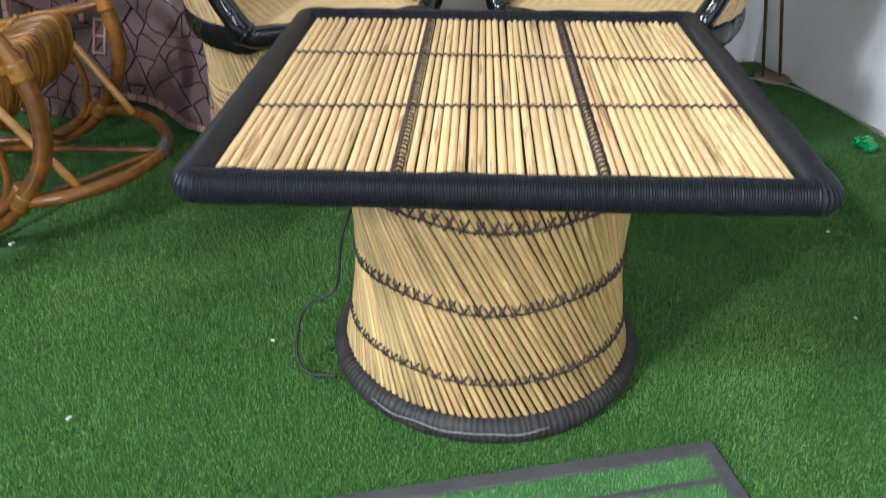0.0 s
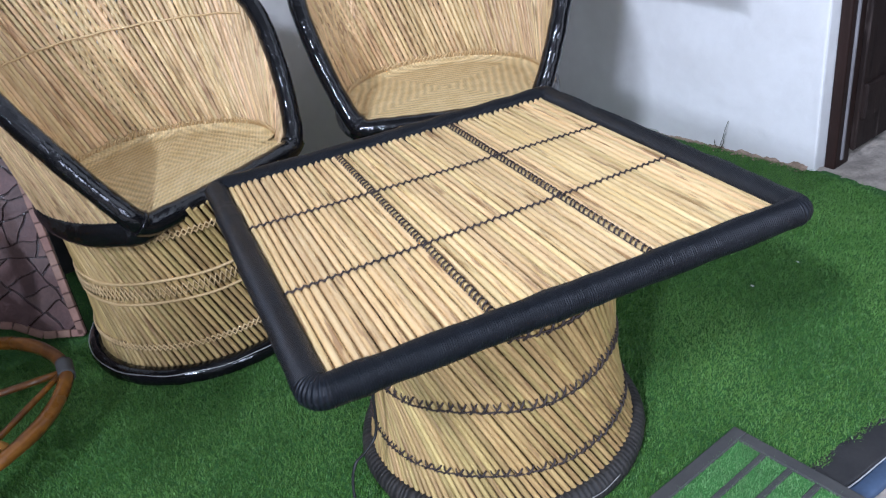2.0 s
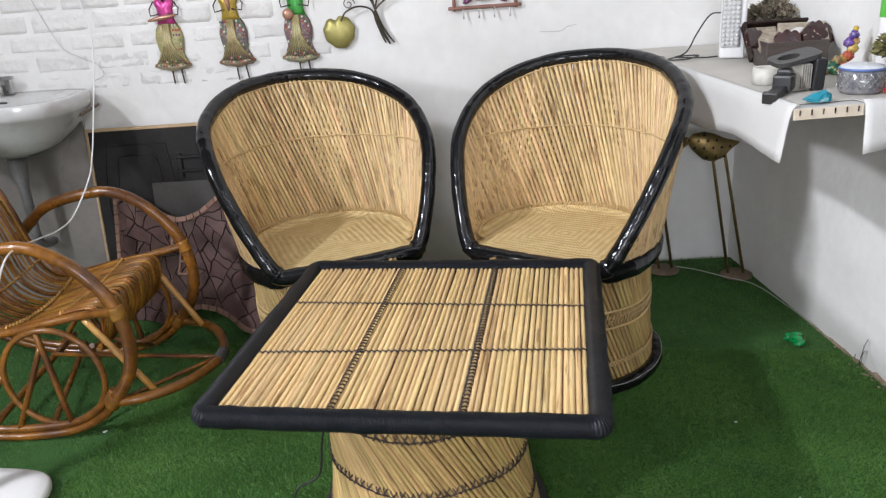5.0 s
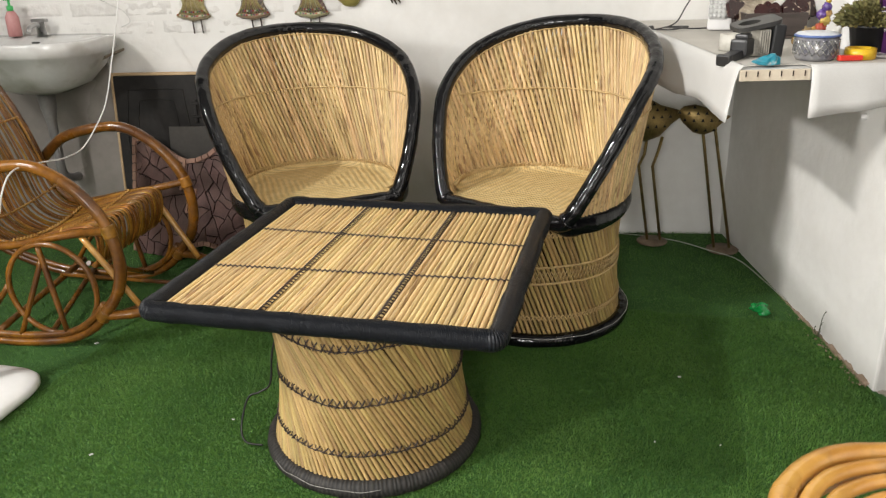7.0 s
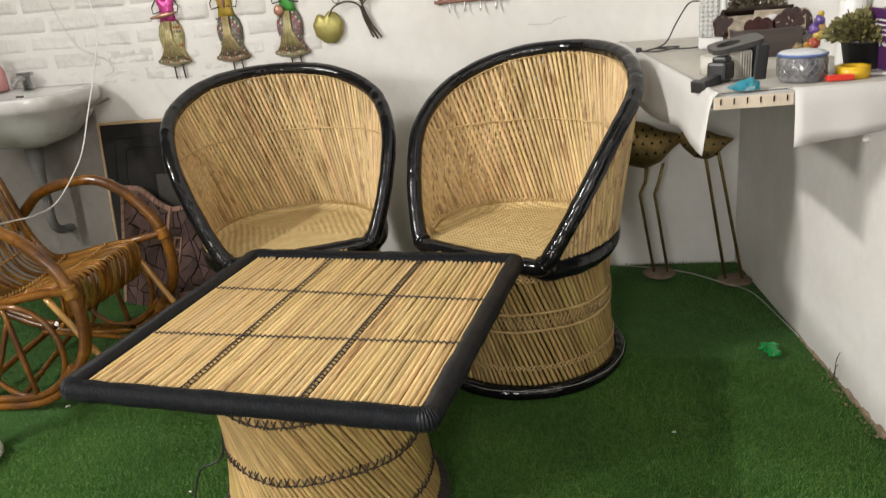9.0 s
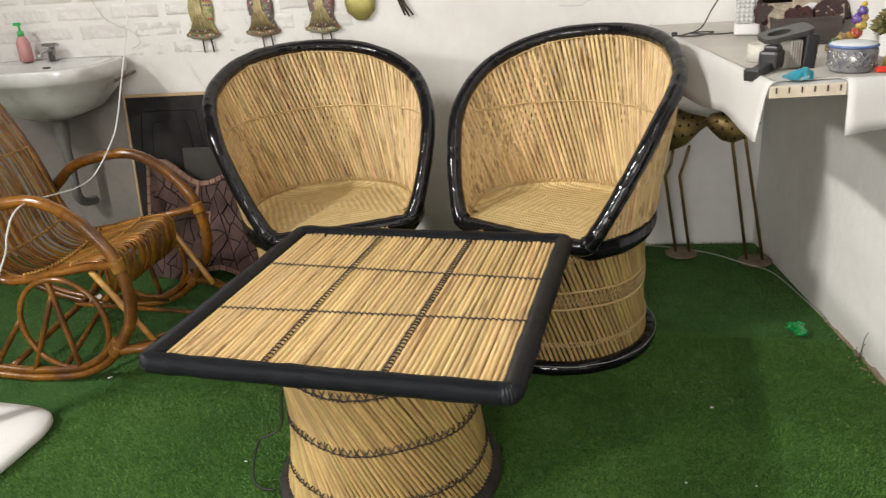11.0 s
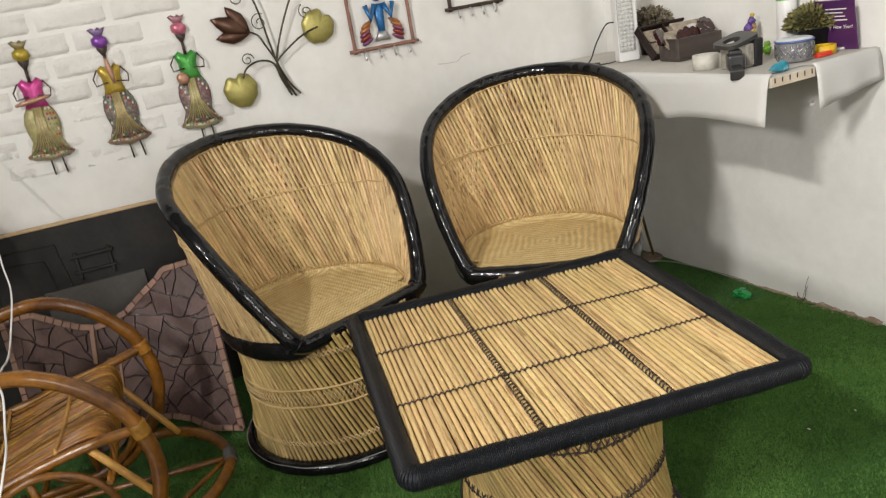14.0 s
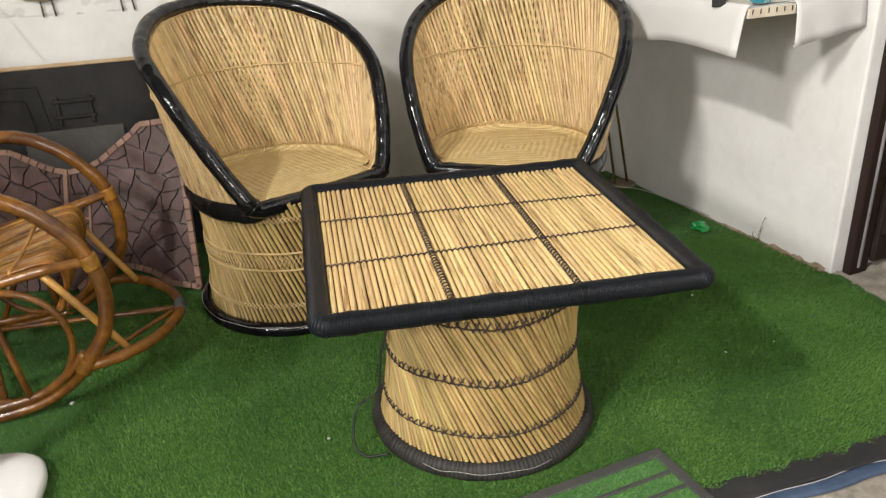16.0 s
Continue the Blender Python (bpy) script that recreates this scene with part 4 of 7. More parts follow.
for row in range(-7, 9):
    z = 1.264 + row * 0.0715
    x = -2.278 + (0.096 if row % 2 else 0.0) + rng.uniform(-0.015, 0.015)
    sunk = 0.0 if row > -4 else 0.0045 + 0.0016 * (-4 - row)
    while x < (-0.60 if row < 2 else -0.40) + rng.uniform(-0.06, 0.06):
        if rng.random() < 0.96:
            piece("brick", BRICKS[rng.randrange(10)], wall_back, BACK @ pose(x, -0.0005 + sunk + rng.uniform(0, 0.003), z + rng.uniform(-0.002, 0.002), 0, rng.uniform(-0.9, 0.9), 0))
        x += 0.222

# ---------- rattan rocking chair ----------
rocker = thing("rocking_chair", "varnished brown rattan rocking chair with split-cane seat and looped arms", "rocking chair",
               Matrix.Translation((-1.15, 0.42, 0.004)) @ pose(0, 0, 0, 0, 0, 6.5))
SIDE = [(-0.27, 0.41), (-0.21, 0.47), (-0.13, 0.53), (0.0, 0.562), (0.09, 0.56), (0.172, 0.517), (0.236, 0.452), (0.272, 0.388), (0.29, 0.29), (0.27, 0.195), (0.212, 0.113)]
for w in (-0.245, 0.245):
    bm = bmesh.new()
    pts = spline([(u, w, z) for u, z in SIDE], 6)
    sweep(bm, pts, 0.0175, 10, wobble=0.12)
    part("arm", bm, RATTAN, rocker, "thick looped rattan arm")
    for dz, rad, du in ((0.0, 0.0125, 0.0), (0.022, 0.011, -0.01)):
        bm = bmesh.new()
        prof = [(0.225 + du, 0.125), (0.17 + du, 0.068), (0.09, 0.03), (-0.02, 0.0155), (-0.13, 0.0155), (-0.26, 0.035), (-0.40, 0.085), (-0.52, 0.15)]
        sweep(bm, spline([(u, w * (1.0 if dz == 0 else 0.985), z + dz) for u, z in prof], 6), rad, 8, wobble=0.1)
        part("rocker_bar", bm, RATTAN, rocker, "curved rattan rocker")
    bm = bmesh.new()
    sweep(bm, [(0.058 + 0.137 * math.cos(a * 0.1571), w * 0.97, 0.187 + 0.143 * math.sin(a * 0.1571)) for a in range(40)], 0.0085, 8, closed=True, wobble=0.1)
    part("side_ring", bm, RATTAN, rocker, "bent rattan ring")
    for (u0, z0), (u1, z1) in (((0.035, 0.335), (0.078, 0.05)), ((0.045, 0.29), (-0.072, 0.04)), ((-0.082, 0.20), (-0.20, 0.05))):
        bm = bmesh.new()
        sweep(bm, [Vector((u0, w * 0.95, z0)).lerp(Vector((u1, w * 0.99, z1)), k / 6) for k in range(7)], 0.0085, 8, wobble=0.1)
        part("side_rod", bm, RATTAN, rocker)
    bm = bmesh.new()
    s = 1 if w > 0 else -1
    sweep(bm, [Vector((0.165, w * 0.86, 0.345)).lerp(Vector((0.306, s * 0.2, 0.118)), k / 6) for k in range(7)], 0.0095, 8, wobble=0.1)
    part("strut", bm, RATTAN_PALE, rocker)
    bm = bmesh.new()
    sweep(bm, spline([(0.285, w, 0.378), (0.17, w * 0.88, 0.358), (0.05, w * 0.87, 0.336), (-0.05, w * 0.86, 0.315), (-0.13, w * 0.85, 0.318), (-0.19, w * 0.84, 0.40), (-0.225, w * 0.84, 0.52), (-0.26, w * 0.83, 0.62), (-0.325, w * 0.82, 0.75), (-0.39, w * 0.8, 0.86), (-0.44, w * 0.7, 0.94)], 6), 0.0125, 8, wobble=0.1)
    part("seat_rail", bm, RATTAN, rocker)
    for (u, z), direc in (((0.276, 0.375), (0.25, 0, -1)), ((0.212, 0.113), (0.6, 0, 0.8)), ((-0.265, 0.415), (0.6, 0, 0.7))):
        bm = bmesh.new()
        d = Vector(direc).normalized()
        c = Vector((u, w, z))
        sweep(bm, [c + d * (k - 3) * 0.006 for k in range(7)], [0.0195 + 0.001 * (k % 2) for k in range(7)], 10)
        part("binding", bm, RATTAN_THIN, rocker)
bm = bmesh.new()
sweep(bm, spline([(-0.44, -0.17, 0.94), (-0.475, -0.11, 1.0), (-0.485, 0.0, 1.02), (-0.475, 0.11, 1.0), (-0.44, 0.17, 0.94)], 6), 0.0125, 8, wobble=0.1)
part("top_rail", bm, RATTAN, rocker)
CANE_LINE = [(0.182, 0.243), (0.203, 0.30), (0.200, 0.352), (0.165, 0.368), (0.05, 0.343), (-0.05, 0.318), (-0.12, 0.316), (-0.17, 0.37), (-0.205, 0.48), (-0.25, 0.605), (-0.318, 0.74), (-0.385, 0.855), (-0.45, 0.95)]
seat = part("seat", sweep(bm := bmesh.new(), [(0.178, -0.2 + 0.04 * k, 0.25) for k in range(11)], 0.007, 6), RATTAN_THIN, rocker, "seat and back of split cane strands")
for k in range(31):
    q = -1 + 2 * (k + rng.uniform(-0.3, 0.3)) / 30
    bm = bmesh.new()
    pts = []
    for i, (u, z) in enumerate(CANE_LINE):
        dip = 0.028 * (1 - q * q) * min(1.0, max(0.0, (i - 2) / 3))
        pts.append((u - dip * (0.9 if i > 6 else 0.0), rng.uniform(-0.004, 0.004) + q * (0.2 - 0.004 * max(0, i - 7)), z - dip * (0.3 if i > 7 else 1.0)))
    sweep(bm, spline(pts, 4), 0.0036 + 0.0014 * rng.random(), 6, wobble=0.15)
    part("cane_strand", bm, RATTAN_THIN, seat)
for i in (3.6, 5.2, 7.0, 9.0, 10.6):
    bm = bmesh.new()
    a, b = CANE_LINE[int(i)], CANE_LINE[int(i) + 1]
    f = i - int(i)
    u, z = a[0] + (b[0] - a[0]) * f, a[1] + (b[1] - a[1]) * f
    pts = []
    for k in range(53):
        q = -1 + 2 * k / 52
        dip = 0.028 * (1 - q * q) * min(1.0, (i - 2) / 3)
        bump = 0.006 if k % 2 else -0.004
        pts.append((u - dip * (0.9 if i > 6 else 0) + (bump if i > 6.5 else 0), q * 0.198, z - dip * (0.3 if i > 7 else 1) + (bump if i <= 6.5 else 0) + 0.003))
    sweep(bm, pts, 0.0042, 5)
    part("weaver", bm, RATTAN_PALE, rocker, "pale cane tie woven across")
bm = bmesh.new()
sweep(bm, spline([(0.205, -0.25, 0.112), (0.30, -0.222, 0.112), (0.385, -0.135, 0.11), (0.428, 0.0, 0.108), (0.385, 0.135, 0.11), (0.30, 0.222, 0.112), (0.205, 0.25, 0.112)], 8), 0.0145, 10, wobble=0.1)
footrest = part("footrest", bm, RATTAN, rocker, "rattan loop footrest")
bm = bmesh.new()
sweep(bm, [(0.427, -0.028 + 0.008 * k, 0.108) for k in range(8)], [0.0165 + 0.0008 * (k % 2) for k in range(8)], 10)
part("footrest_tape", bm, RUBBER, rocker, "dark tape wound round the footrest")
for end, rad in (((0.20, -0.235, 0.10), 0.0065), ((-0.15, 0.10, 0.085), 0.0075)):
    bm = bmesh.new()
    sweep(bm, [Vector((0.42, -0.005, 0.108)).lerp(Vector(end), k / 6) for k in range(7)], rad, 7, wobble=0.1)
    part("footrest_rod", bm, RATTAN, rocker)
for (u0, w0, z0), (u1, w1, z1), rad in (((-0.15, -0.24, 0.045), (-0.15, 0.24, 0.085), 0.011), ((0.02, -0.24, 0.04), (-0.12, 0.24, 0.05), 0.009), ((0.16, -0.2, 0.34), (0.16, 0.2, 0.34), 0.011), ((0.15, -0.18, 0.25), (0.13, 0.19, 0.06), 0.008)):
    bm = bmesh.new()
    sweep(bm, [Vector((u0, w0, z0)).lerp(Vector((u1, w1, z1)), k / 6) for k in range(7)], rad, 7, wobble=0.1)
    part("cross_bar", bm, RATTAN, rocker)

# ---------- stone-faced panel leaning behind the chairs ----------
PN = Vector((-0.2072, -0.9099, 0.3593)).normalized()
P1 = Vector((0.975, -0.222, 0)).normalized()
P2 = PN.cross(P1)
PANEL = Matrix(((P1.x, P2.x, PN.x, -0.714), (P1.y, P2.y, PN.y, 0.786), (P1.z, P2.z, PN.z, 0.010), (0, 0, 0, 1)))
panel = thing("stone_panel", "crazy-paved mauve stone panel with scalloped top, leaning on the floor", "panel", PANEL)
SHAPE = [(0.0, 0.0), (-0.061, 0.537), (-0.181, 0.522), (-0.207, 0.494), (-0.255, 0.457), (-0.311, 0.411), (-0.367, 0.387), (-0.414, 0.379), (-0.457, 0.387), (-0.508, 0.406), (-0.559, 0.429), (-0.605, 0.447), (-0.707, 0.444),
         (-0.625, 0.0), (-0.391, 0.0), (-0.333, 0.056), (-0.276, 0.072), (-0.211, 0.068), (-0.157, 0.052), (-0.094, 0.014)]
bm = bmesh.new()
prism(bm, SHAPE, 0.018, pose(0, 0, -0.018))
backing = part("backing", bm, GROUT, panel, "dark grouted backing board")


def clip(poly, a, b, c):
    """The part of a polygon where a x + b y <= c."""
    out = []
    for i, p in enumerate(poly):
        q = poly[(i + 1) % len(poly)]
        dp, dq = a * p[0] + b * p[1] - c, a * q[0] + b * q[1] - c
        if dp <= 0:
            out.append(p)
        if dp * dq < 0:
            t = dp / (dp - dq)
            out.append((p[0] + (q[0] - p[0]) * t, p[1] + (q[1] - p[1]) * t))
    return out


def area(poly):
    return 0.5 * abs(sum(p[0] * q[1] - q[0] * p[1] for p, q in zip(poly, poly[1:] + poly[:1])))


def crack(poly, out, depth=0):
    """Split a stone by a slanting crack until the pieces are small."""
    size = area(poly)
    if size < 0.0034 or (depth > 3 and size < 0.0075 and rng.random() < 0.5):
        out.append(poly)
        return
    n = len(poly)
    k = max(range(n), key=lambda i: math.hypot(poly[i][0] - poly[(i + 1) % n][0], poly[i][1] - poly[(i + 1) % n][1]))
    p, q = poly[k], poly[(k + 1) % n]
    u = rng.uniform(0.35, 0.65)
    c = (p[0] + (q[0] - p[0]) * u, p[1] + (q[1] - p[1]) * u)
    ang = math.atan2(q[1] - p[1], q[0] - p[0]) + rng.uniform(-0.75, 0.75)
    a, b = math.cos(ang), math.sin(ang)
    d = a * c[0] + b * c[1]
    for half in (clip(poly, a, b, d), clip(poly, -a, -b, -d)):
        if len(half) > 2 and area(half) > 1e-4:
            crack(half, out, depth + 1)


cells = []
crack([(-0.84, -0.01), (0.02, -0.01), (0.02, 0.55), (-0.84, 0.55)], cells)
for cell in cells:
    poly = SHAPE
    for p, q in zip(cell, cell[1:] + cell[:1]):
        ln = math.hypot(q[0] - p[0], q[1] - p[1])
        if ln > 1e-6 and poly:
            nx, ny = (q[1] - p[1]) / ln, -(q[0] - p[0]) / ln
            poly = clip(poly, nx, ny, nx * p[0] + ny * p[1] - rng.uniform(0.0014, 0.0034))
    if len(poly) > 2 and area(poly) > 1.5e-4:
        rough = []
        for p, q in zip(poly, poly[1:] + poly[:1]):
            steps = max(1, int(math.hypot(q[0] - p[0], q[1] - p[1]) / 0.009))
            for k in range(steps):
                x, y = p[0] + (q[0] - p[0]) * k / steps, p[1] + (q[1] - p[1]) * k / steps
                rough.append((x + 0.0075 * noise.noise(Vector((x * 28, y * 28, 2.0))), y + 0.0075 * noise.noise(Vector((x * 28, y * 28, 9.0)))))
        poly = rough
        bm = bmesh.new()
        prism(bm, poly, 0.004 + 0.0025 * rng.random(), pose(0, 0, 0.0005))
        part("stone", bm, STONE, backing)
# narrow clay bricks round the edge
for a, b in list(zip(SHAPE, SHAPE[1:] + SHAPE[:1])):
    if a[1] < 0.001 and b[1] < 0.001:
        continue
    va, vb = Vector((*a, 0)), Vector((*b, 0))
    n = max(1, round((vb - va).length / 0.036))
    ang = math.atan2(b[1] - a[1], b[0] - a[0])
    for k in range(n):
        c = va.lerp(vb, (k + 0.5) / n)
        half = (vb - va).length / n / 2 - 0.0012
        bm = bmesh.new()
        box(bm, (-half, -0.004, -0.003), (half, 0.014, 0.011), Matrix.Translation(c) @ Matrix.Rotation(ang, 4, "Z"), 0.0015, 1)
        part("edge_brick", bm, TRIM_CLAY, backing)
bm = bmesh.new()
for lo, hi in (((-0.428, 0.262, 0.0), (-0.414, 0.379, 0.013)), ((-0.385, 0.187, 0.0), (-0.377, 0.268, 0.012)), ((-0.351, 0.187, 0.0), (-0.343, 0.268, 0.012)), ((-0.385, 0.268, 0.0), (-0.343, 0.276, 0.012)), ((-0.385, 0.225, 0.0), (-0.343, 0.232, 0.012)), ((-0.385, 0.18, 0.0), (-0.343, 0.188, 0.012))):
    box(bm, lo, hi, None, 0.0015, 1)
part("small_frame", bm, TRIM_CLAY, panel, "small clay-coloured window frame")

# ---------- black board and grey sheet against the back wall ----------
lean = BACK @ pose(0, -0.105, 0.005, -6.5, 0, 0)
board = thing("black_board", "blackened wooden board with raised outlines, leaning against the wall", "board", lean)
bm = bmesh.new()
box(bm, (-1.475, -0.012, 0), (-0.60, 0.0, 0.655), None, 0.002, 1)
part("board", bm, BOARD_BLACK, board)
bm = bmesh.new()
box(bm, (-1.475, -0.014, 0.655), (-0.60, 0.004, 0.667), None, 0.002, 1)
box(bm, (-1.485, -0.014, 0.0), (-1.475, 0.004, 0.667), None, 0.002, 1)
part("edge_strip", bm, PALE_WOOD, board, "pale wooden edge strip")
for k, ins in enumerate((0.03, 0.07)):
    bm = bmesh.new()
    x0, x1, z0, z1 = -1.45 + ins, -1.16 - ins, 0.30 + ins * 0.3, 0.63 - ins
    c = 0.03
    loop = [(x0 + c, z1), (x1 - c, z1), (x1, z1 - c), (x1, z0), (x0, z0), (x0, z1 - c)]
    sweep(bm, spline([(x, -0.0125, z) for x, z in loop], 5, closed=True), 0.0025, 5, closed=True)
    part("raised_outline", bm, BOARD_BLACK, board)
bm = bmesh.new()
for lo, hi in (((-1.15, -0.022, 0.47), (-1.138, -0.011, 0.56)), ((-1.05, -0.022, 0.47), (-1.038, -0.011, 0.56)), ((-1.16, -0.024, 0.54), (-1.03, -0.011, 0.552)), ((-1.16, -0.024, 0.49), (-1.03, -0.011, 0.50))):
    box(bm, lo, hi, None, 0.002, 1)
part("raised_handle", bm, BOARD_BLACK, board)
sheet = thing("grey_sheet", "plain dark grey sheet standing in front of the black board", "sheet", BACK @ pose(0, -0.135, 0.004, -8, 0, 0))
bm = bmesh.new()
box(bm, (-1.262, -0.004, 0), (-0.957, 0.0, 0.46), None, 0.001, 1)
part("sheet", bm, SHEET_GREY, sheet)

# ---------- wash basin ----------
basin = thing("wash_basin", "white ceramic wash basin with chrome tap fixed to the wall", "wash basin", BACK @ pose(-1.70, 0, 0.818))


def dee(sx, sy, n=36):
    """Half-round outline with its straight side on the wall."""
    out = []
    for k in range(n):
        a = 2 * math.pi * k / n
        x, y = math.cos(a), math.sin(a)
        x = math.copysign(abs(x) ** 0.6, x)
        y = math.copysign(abs(y) ** (0.9 if y < 0 else 0.35), y)
        out.append((sx * x, -0.195 + sy * y))
    return out


bm = bmesh.new()
loops = []
for sx, sy, z, dy in ((0.10, 0.08, -0.20, 0.05), (0.17, 0.12, -0.17, 0.03), (0.235, 0.155, -0.11, 0.015), (0.275, 0.182, -0.055, 0.004), (0.288, 0.192, -0.045, 0), (0.29, 0.193, -0.008, 0), (0.285, 0.19, 0.0, 0), (0.25, 0.155, -0.002, 0), (0.235, 0.13, -0.012, -0.02), (0.20, 0.10, -0.07, -0.02), (0.12, 0.06, -0.115, -0.02), (0.02, 0.012, -0.125, -0.02)):
    loops.append([bm.verts.new((x, y + dy, z)) for x, y in dee(sx, sy)])
for a, b in zip(loops, loops[1:]):
    for k in range(36):
        bm.faces.new((a[k], a[(k + 1) % 36], b[(k + 1) % 36], b[k])).smooth = True
bm.faces.new(loops[0][::-1])
bm.faces.new(loops[-1])
part("bowl", bm, CERAMIC, basin)
bm = bmesh.new()
lathe(bm, [(0.0, 0.05), (0.016, 0.05), (0.018, 0.0), (0.026, 0.0)], 14, (-0.03, -0.045, 0))
sweep(bm, spline([(-0.03, -0.045, 0.03), (-0.03, -0.07, 0.042), (-0.03, -0.115, 0.036), (-0.03, -0.13, 0.018)], 5), 0.009, 8)
box(bm, (-0.062, -0.055, 0.05), (0.002, -0.035, 0.062), None, 0.003, 1)
part("tap", bm, CHROME, basin, "small chrome tap")
bm = bmesh.new()
box(bm, (0.0, -0.17, -0.018), (0.028, -0.160, -0.012), None, 0.001, 1)
part("overflow_slot", bm, RUBBER, basin)
bm = bmesh.new()
sweep(bm, [(0, -0.15, -0.20 - 0.06 * k) for k in range(5)], [0.035, 0.03, 0.019, 0.018, 0.018], 12)
sweep(bm, spline([(0, -0.15, -0.42), (0, -0.15, -0.52), (0, -0.10, -0.56), (0, 0.0, -0.57)], 5), 0.018, 10)
part("waste_pipe", bm, mat("grey_pipe", (0.20, 0.195, 0.19), (0.12, 0.115, 0.11), rough=0.5), basin, "grey plastic waste pipe")
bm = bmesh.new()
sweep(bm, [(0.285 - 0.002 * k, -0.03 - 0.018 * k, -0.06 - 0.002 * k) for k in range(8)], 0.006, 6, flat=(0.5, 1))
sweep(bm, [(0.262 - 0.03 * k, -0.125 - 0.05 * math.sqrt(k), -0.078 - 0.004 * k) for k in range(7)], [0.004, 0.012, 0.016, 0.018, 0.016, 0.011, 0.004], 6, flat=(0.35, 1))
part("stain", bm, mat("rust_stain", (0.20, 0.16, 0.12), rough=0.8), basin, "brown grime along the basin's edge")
soap = thing("soap_bottle", "pink liquid soap bottle with green pump, on the wash basin", "soap bottle", BACK @ pose(-1.83, -0.06, 0.818))
bm = bmesh.new()
lathe(bm, [(0, 0), (0.024, 0), (0.026, 0.01), (0.025, 0.07), (0.016, 0.09), (0.010, 0.095), (0, 0.095)], 16)
part("bottle", bm, mat("pink_soap", (0.58, 0.30, 0.29), (0.50, 0.22, 0.22), rough=0.25), soap)
bm = bmesh.new()
lathe(bm, [(0, 0.095), (0.012, 0.095), (0.012, 0.112), (0.005, 0.114), (0.005, 0.135), (0, 0.135)], 12)
box(bm, (-0.02, -0.006, 0.133), (0.008, 0.006, 0.145), None, 0.002, 1)
part("pump", bm, mat("green_plastic", (0.06, 0.50, 0.13), rough=0.35), soap, "green plastic pump")

# ---------- white floor fan ----------
fan = thing("floor_fan", "white plastic pedestal fan with mesh guard, standing on the grass carpet", "fan", Matrix.Translation((-1.14, -0.18, 0.012)))
bm = bmesh.new()
sq = [(0.17 * math.copysign(abs(math.cos(a)) ** 0.45, math.cos(a)) * (1 - 0.12 * math.sin(a)), 0.19 * math.copysign(abs(math.sin(a)) ** 0.45, math.sin(a))) for a in [2 * math.pi * k / 40 for k in range(40)]]
rings = []
for s, z in ((0.96, 0.0), (1.0, 0.006), (1.0, 0.018), (0.96, 0.027), (0.80, 0.031), (0.3, 0.036)):
    rings.append([bm.verts.new((x * s + 0.03, y * s, z)) for x, y in sq])
for a, b in zip(rings, rings[1:]):
    for k in range(40):
        bm.faces.new((a[k], a[(k + 1) % 40], b[(k + 1) % 40], b[k])).smooth = True
bm.faces.new(rings[0][::-1])
bm.faces.new(rings[-1])
part("base", bm, WHITE_PLASTIC, fan)
bm = bmesh.new()
lathe(bm, [(0.036, 0.03), (0.03, 0.06), (0.021, 0.10), (0.018, 0.3), (0.017, 0.60), (0.03, 0.65), (0.03, 0.70), (0, 0.72)], 18, (0.008, 0.044, 0))
part("pole", bm, WHITE_PLASTIC, fan)
HEAD = pose(0.135, 0.0, 0.775, 0, 90, 0)
bm = bmesh.new()
lathe(bm, [(0, -0.10), (0.05, -0.10), (0.058, -0.08), (0.058, 0.02), (0, 0.02)], 20)
for v in bm.verts:
    v.co = HEAD @ v.co
part("motor", bm, WHITE_PLASTIC, fan)
WIRE = mat("white_wire", (0.74, 0.74, 0.73), (0.68, 0.68, 0.67), rough=0.35, scale=20, fine=100, bump=0.05)
bm = bmesh.new()
dome = lambda q: 0.085 * (1 - q ** 2.4)
for q in (0.2, 0.4, 0.6, 0.8, 1.0):
    for sgn in (1, -0.6):
        sweep(bm, [HEAD @ Vector((0.165 * q * math.cos(a * 0.1745), 0.165 * q * math.sin(a * 0.1745), sgn * dome(q))) for a in range(36)], 0.0014 if q < 1 else 0.0035, 4, closed=True)
for k in range(64):
    a = 2 * math.pi * k / 64
    for sgn in (1, -0.6):
        sweep(bm, [HEAD @ Vector((0.165 * q * math.cos(a + 0.25 * q), 0.165 * q * math.sin(a + 0.25 * q), sgn * dome(q))) for q in (0.15, 0.35, 0.55, 0.75, 0.9, 1.0)], 0.0012, 3)
part("guard", bm, WIRE, fan, "white wire mesh guard")
for k in range(3):
    bm = bmesh.new()
    a0 = 2.094 * k
    out = [(0.03 * math.cos(a0), 0.03 * math.sin(a0))] + [(0.14 * math.cos(a0 + 0.12 * j), 0.14 * math.sin(a0 + 0.12 * j)) for j in range(8)]
    prism(bm, out, 0.003, HEAD @ pose(0, 0, 0.035))
    part("blade", bm, WHITE_PLASTIC, fan)
# its white cable, over the rocking chair to the wall
bm = bmesh.new()
sweep(bm, spline([BACK @ Vector((-1.50, -0.010, 1.95)), BACK @ Vector((-1.46, -0.010, 1.5)), BACK @ Vector((-1.42, -0.012, 1.18)), (-1.33, 1.11, 1.02), (-1.275, 1.0, 0.91), (-1.205, 0.82, 0.745), (-1.185, 0.75, 0.665), (-1.16, 0.67, 0.61), (-1.155, 0.55, 0.53), (-1.13, 0.43, 0.525), (-1.11, 0.33, 0.54), (-1.07, 0.19, 0.565), (-1.035, 0.10, 0.565), (-1.035, 0.06, 0.52), (-1.05, 0.045, 0.46), (-1.10, -0.02, 0.34), (-1.16, -0.12, 0.30)], 8), 0.0024, 6)
